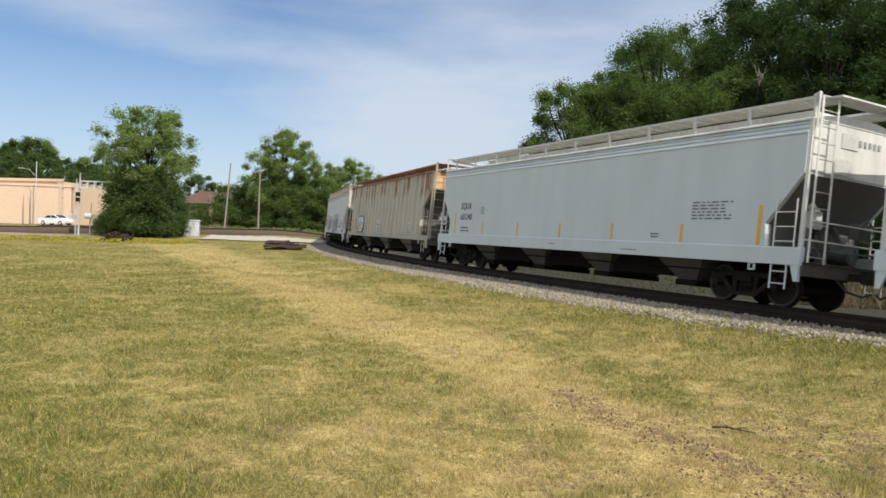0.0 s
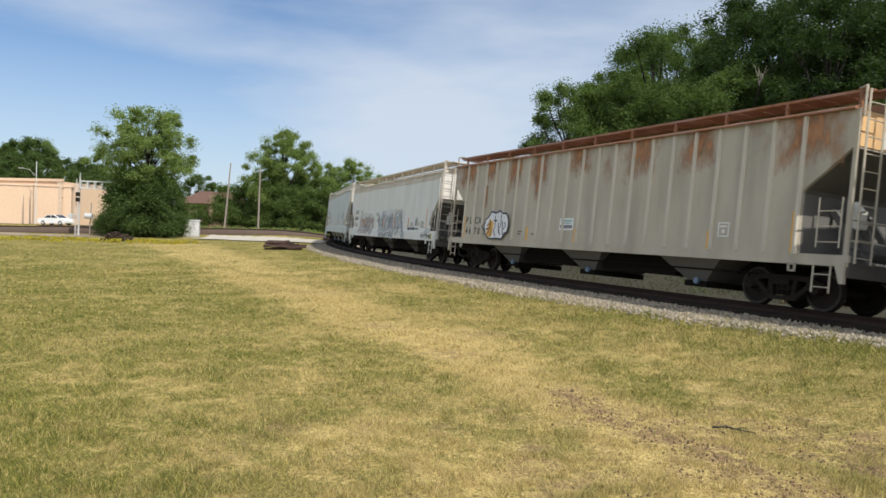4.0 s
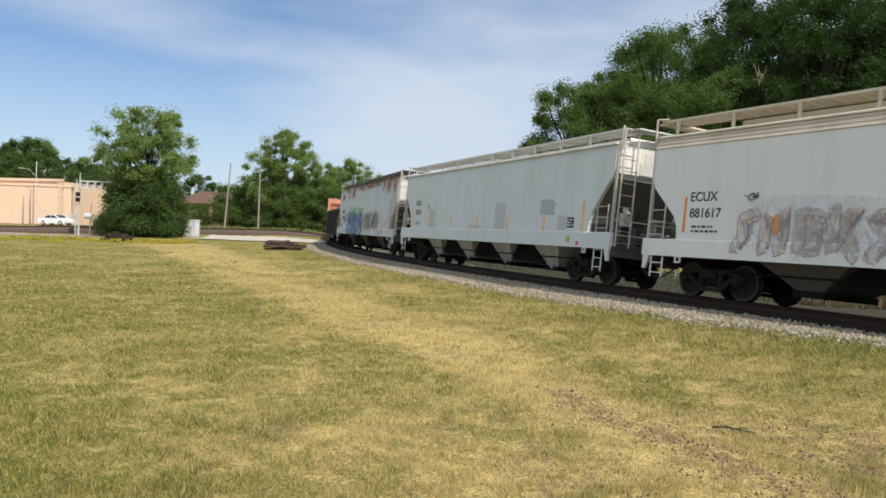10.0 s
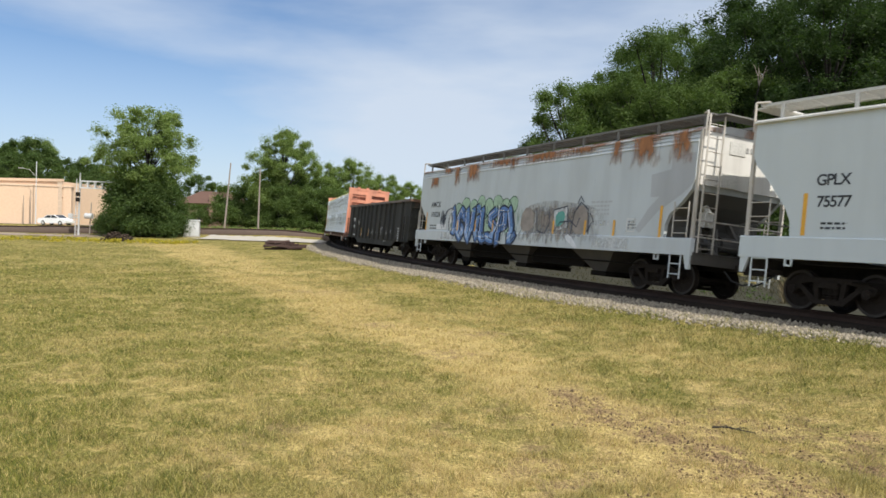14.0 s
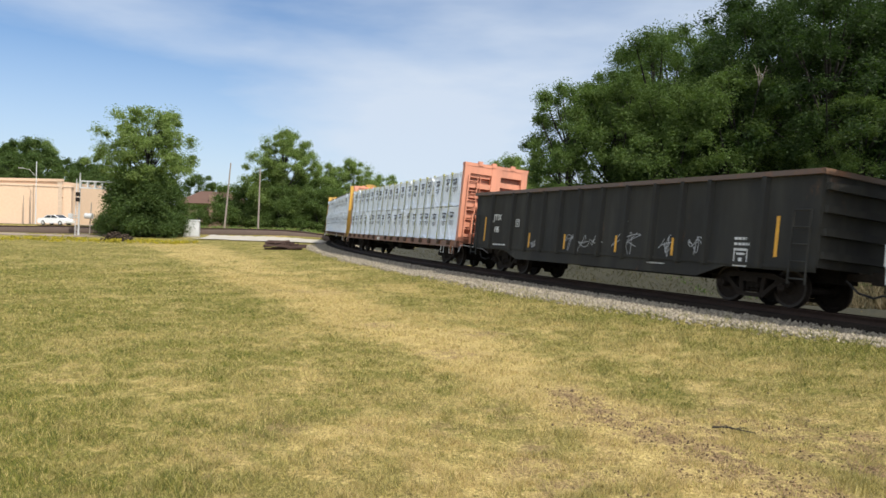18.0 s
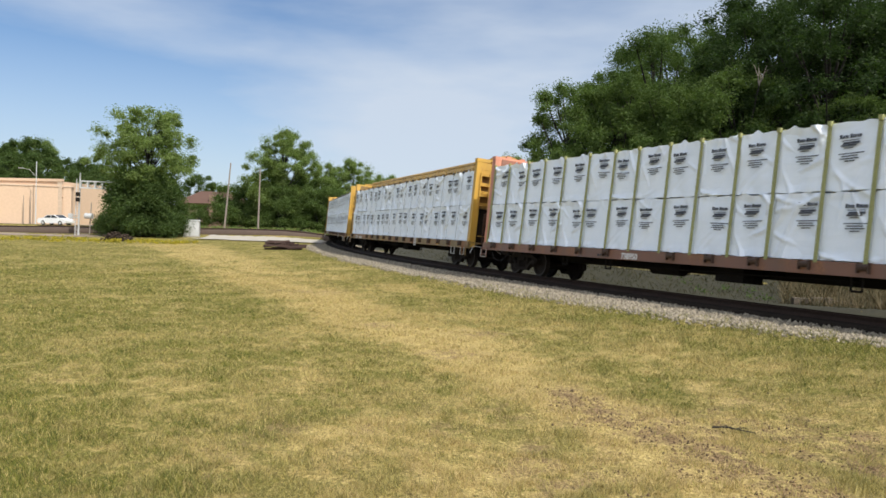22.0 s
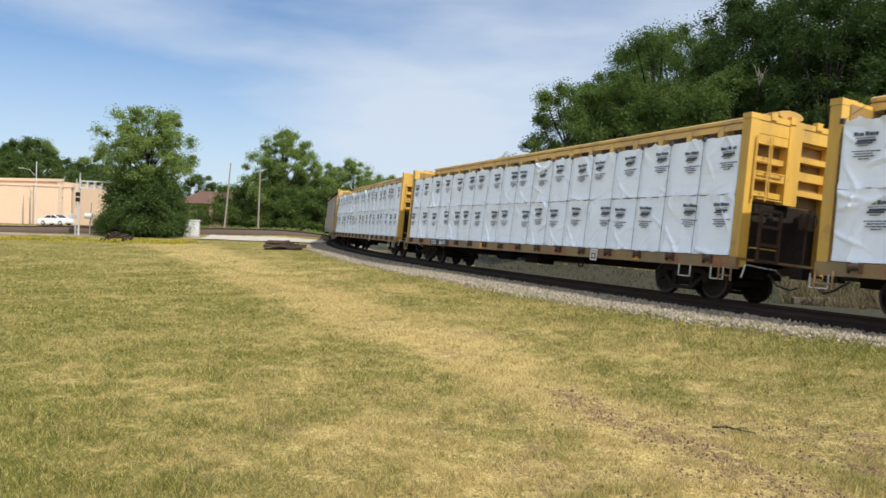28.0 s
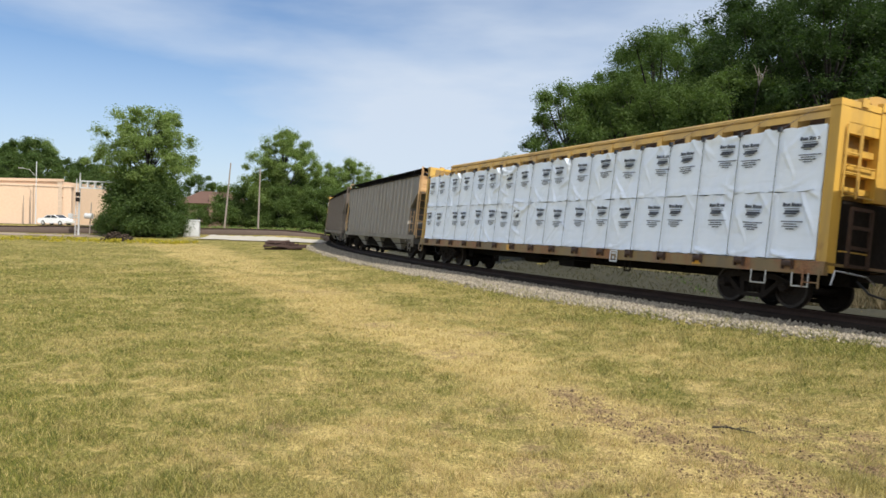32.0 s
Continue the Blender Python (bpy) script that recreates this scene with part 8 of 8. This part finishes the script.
weeds("flowering_weeds", 150, -46, -24, 66, 76, 61, M_WEED, "yellow flowering weeds along the lawn's far edge")
weeds("roadside_weeds", 160, -40, -12, 110, 116, 62, M_LEAFLIGHT, "bright green roadside weeds below the thicket", 0.5)
weeds("trackside_weeds", 14, 8.5, 12.5, 23.5, 30.0, 63, M_LEAFDARK, "dark green weeds on the verge beyond the track", 0.3, 0.045)
weeds("verge_brambles", 120, 13.0, 22.0, 17.5, 27.0, 64, M_LEAFDARK, "green brambles on the bank beyond the track", 0.6, 0.05)


# ---- grass ----
def grass(name, count, x_lo, x_hi, y0, y1, seed, height, width, power, keep, mat, label):
    rng = np.random.default_rng(seed)
    y = y0 + (y1 - y0) * rng.random(count) ** power
    x = (x_lo + (x_hi - x_lo) * rng.random(count)) * (y + 1.0)
    ok = keep(x, y)
    ok &= rng.random(count) > 0.9 * np.clip(bare_at(x, y), 0, 1)
    x, y = x[ok], y[ok]
    n = len(x)
    tuft = 0.8 + 0.55 * np.sin(x * 3.7 + 2 * np.sin(y * 1.7)) * np.sin(y * 4.1 + np.sin(x * 3.1)) + 0.35 * np.sin(x * 9.3 + y * 3.1) * np.sin(y * 8.7 - x * 2.2)
    tuft = np.maximum(tuft, 0.2)
    z = ground_z(x, y)
    a = rng.random(n) * 6.283
    far = np.clip(y / 10, 0.8, 3.5)
    w = width * far * (0.6 + 0.8 * rng.random(n))
    h = height * tuft * (0.35 + 0.9 * rng.random(n) ** 1.5)
    lean = rng.normal(size=(n, 2)) * h[:, None] * 0.55
    p = np.stack([x, y, z], -1)
    s = np.stack([np.cos(a) * w, np.sin(a) * w, np.zeros(n)], -1)
    t = p + np.stack([lean[:, 0], lean[:, 1], h], -1)
    v = np.stack([p - s, p + s, t], 1)
    f = np.arange(n * 3).reshape(n, 3)
    me = mesh_of(name, v.reshape(-1, 3), f, mat)
    put_wear(me, np.repeat(x, 3), np.repeat(y, 3))
    return tagged(new(name, me), label, "grass", kind="stuff")


grass("lawn_grass", 620000, -0.62, 0.70, 5.0, 30, 51, 0.058, 0.0040, 1.75, lambda x, y: off_track(x, y) > 2.42 + 0.5 * np.sin(x * 1.9 + y) * np.sin(y * 2.3 - x), M_BLADE, "short patchy grass, part green and part straw")
grass("far_lawn_grass", 120000, -0.62, 0.30, 30, 76, 52, 0.075, 0.004, 1.2, lambda x, y: off_track(x, y) > 2.6, M_BLADE, "short patchy grass further off")
grass("long_lawn_grass", 70000, 0.05, 0.72, 7, 30, 57, 0.14, 0.0035, 1.3, lambda x, y: (off_track(x, y) > 2.35) & (off_track(x, y) < 6.2 + 1.2 * np.sin(x * 1.3 + y * 0.7)), M_BLADE, "longer unmown grass along the ballast")
grass("verge_grass", 120000, -0.25, 0.95, 12, 75, 53, 0.20, 0.006, 1.2, lambda x, y: (off_track(x, y) < -3.2) & (off_track(x, y) > -14), M_VERGE, "low verge grass beyond the track, shade put into its olive colour")
grass("pale_verge_grass", 30000, 0.10, 0.42, 31, 38.5, 55, 0.34, 0.006, 1.0, lambda x, y: (off_track(x, y) < -7.5) & (off_track(x, y) > -14), M_PALEDRY, "pale sunlit dry grass in front of the woods")
grass("dry_verge_grass", 16000, 0.44, 0.70, 17, 27, 54, 0.55, 0.006, 1.0, lambda x, y: (off_track(x, y) < -3.6) & (off_track(x, y) > -9), M_DRY, "tall straw-dry grass on the bank, shade put into its colour")

def tufts(name, count, each, seed, mat, label):
    """Thicker clumps standing out of the mown grass."""
    rng = np.random.default_rng(seed)
    cy = 5.0 + 13.0 * rng.random(count) ** 1.5
    cx = (-0.62 + 1.3 * rng.random(count)) * (cy + 1.0)
    ok = (off_track(cx, cy) > 2.7) & (rng.random(count) > 0.75 * np.clip(worn_at(cx, cy), 0, 1))
    cx, cy = np.repeat(cx[ok], each), np.repeat(cy[ok], each)
    n = len(cx)
    a, r = rng.random(n) * 6.283, 0.07 * np.abs(rng.normal(size=n))
    x, y = cx + r * np.cos(a), cy + r * np.sin(a)
    h = 0.078 * (0.45 + 0.75 * rng.random(n)) * np.repeat(0.55 + 0.6 * rng.random(n // each), each)
    p = np.stack([x, y, ground_z(x, y) - 0.005], -1)
    b = rng.random(n) * 6.283
    w = 0.0038 * np.clip(y / 9, 0.8, 2)
    side = np.stack([np.cos(b) * w, np.sin(b) * w, np.zeros(n)], -1)
    tip = p + np.stack([np.cos(a) * (r * 0.8 + 0.02), np.sin(a) * (r * 0.8 + 0.02), h], -1)
    me = mesh_of(name, np.stack([p - side, p + side, tip], 1).reshape(-1, 3), np.arange(n * 3).reshape(n, 3), mat)
    put_wear(me, np.repeat(x, 3) * 1.0, np.repeat(y, 3))
    return tagged(new(name, me), label, "grass", kind="stuff")


tufts("grass_tufts", 2600, 22, 56, M_BLADE, "thicker green and yellowed clumps in the mown grass")

# a low row of old concrete blocks in the dry grass
block_row = thing("block_wall", pose(10.6, 22.4, float(ground_z(10.6, 22.4)) - 0.17, 0, 0, -9))
tagged(block_row, "low row of weathered concrete blocks in dry grass, shade put into their colour", "block wall")
bm = bmesh.new()
box(bm, 0, 0.52, -0.15, 0.15, 0, 0.40)
block = part("block", bm, M_BLOCK, block_row, bevel=0.03)
rs = random.Random(8)
for k in range(1, 9):
    again(block, block_row, pose(0.56 * k, rs.uniform(-0.05, 0.05), rs.uniform(-0.06, 0.03), 0, rs.uniform(-2, 2), rs.uniform(-5, 5)))


def clods(name, count, seed):
    """Crumbs of dark soil and small stones along the bare line in the lawn."""
    rng = np.random.default_rng(seed)
    x, y = 1.2 + 3.2 * rng.random(count * 40), 4.4 + 5.6 * rng.random(count * 40)
    ok = rng.random(count * 40) < bare_at(x, y) ** 2
    x, y = x[ok][:count], y[ok][:count]
    n = len(x)
    base = np.array([(1, 0, 0), (-1, 0, 0), (0, 1, 0), (0, -1, 0), (0, 0, 1), (0, 0, -1)], float)
    tri = np.array([(0, 2, 4), (2, 1, 4), (1, 3, 4), (3, 0, 4), (2, 0, 5), (1, 2, 5), (3, 1, 5), (0, 3, 5)])
    v = base[None] * (0.004 + 0.014 * rng.random((n, 1, 1)) ** 3) * (0.6 + 0.8 * rng.random((n, 6, 3)))
    v = v + np.stack([x, y, ground_z(x, y) + 0.004], -1)[:, None]
    f = tri[None] + 6 * np.arange(n)[:, None, None]
    return tagged(new(name, mesh_of(name, v.reshape(-1, 3), f.reshape(-1, 3), stone_material("soil_crumb", (0.04, 0.024, 0.012), (0.28, 0.18, 0.09)))), "crumbs of brown soil and grit on bare ground", "soil", kind="stuff")


clods("soil_crumbs", 2600, 71)

# dark twig shape added in place of a short shadow on the lawn
stick = thing("stick", pose(3.05, 7.65, float(ground_z(3.05, 7.65)), 0, 0, -24))
tagged(stick, "dark twig added for a line of shadow on the grass", "stick")
bm = bmesh.new()
limb(bm, [Vector((-0.20, 0, 0.03)), Vector((-0.05, 0.02, 0.045)), Vector((0.10, -0.01, 0.035)), Vector((0.22, 0.015, 0.02))], 0.012, 0.006, 6)
part("twig", bm, M_BARK, stick)
bm = bmesh.new()
limb(bm, [Vector((0.02, 0.0, 0.04)), Vector((0.10, 0.06, 0.05)), Vector((0.15, 0.10, 0.03))], 0.007, 0.003, 5)
part("side_shoot", bm, M_BARK, stick)

# ---- what moves ----
def motions():
    for car, middle, half in TRAIN:
        rows = []
        for k in range(65):
            t = 0.5 * k
            s = middle - gone(t)
            (xa, ya, _), (xb, yb, _) = track(s - half), track(s + half)
            m = pose((xa + xb) / 2, (ya + yb) / 2, 0, 0, 0, math.degrees(math.atan2(yb - ya, xb - xa))) @ Matrix.Rotation(BANK, 4, "X")
            rows.append((t, m))
        walk(car, rows)
    turns = [(0.1 * k, -gone(0.1 * k) / 0.457) for k in range(321)]
    for ws, x in WHEELSETS:
        walk(ws, [(t, Matrix.Translation((x, 0, 0.457)) @ Matrix.Rotation(a, 4, "Y")) for t, a in turns])


motions()
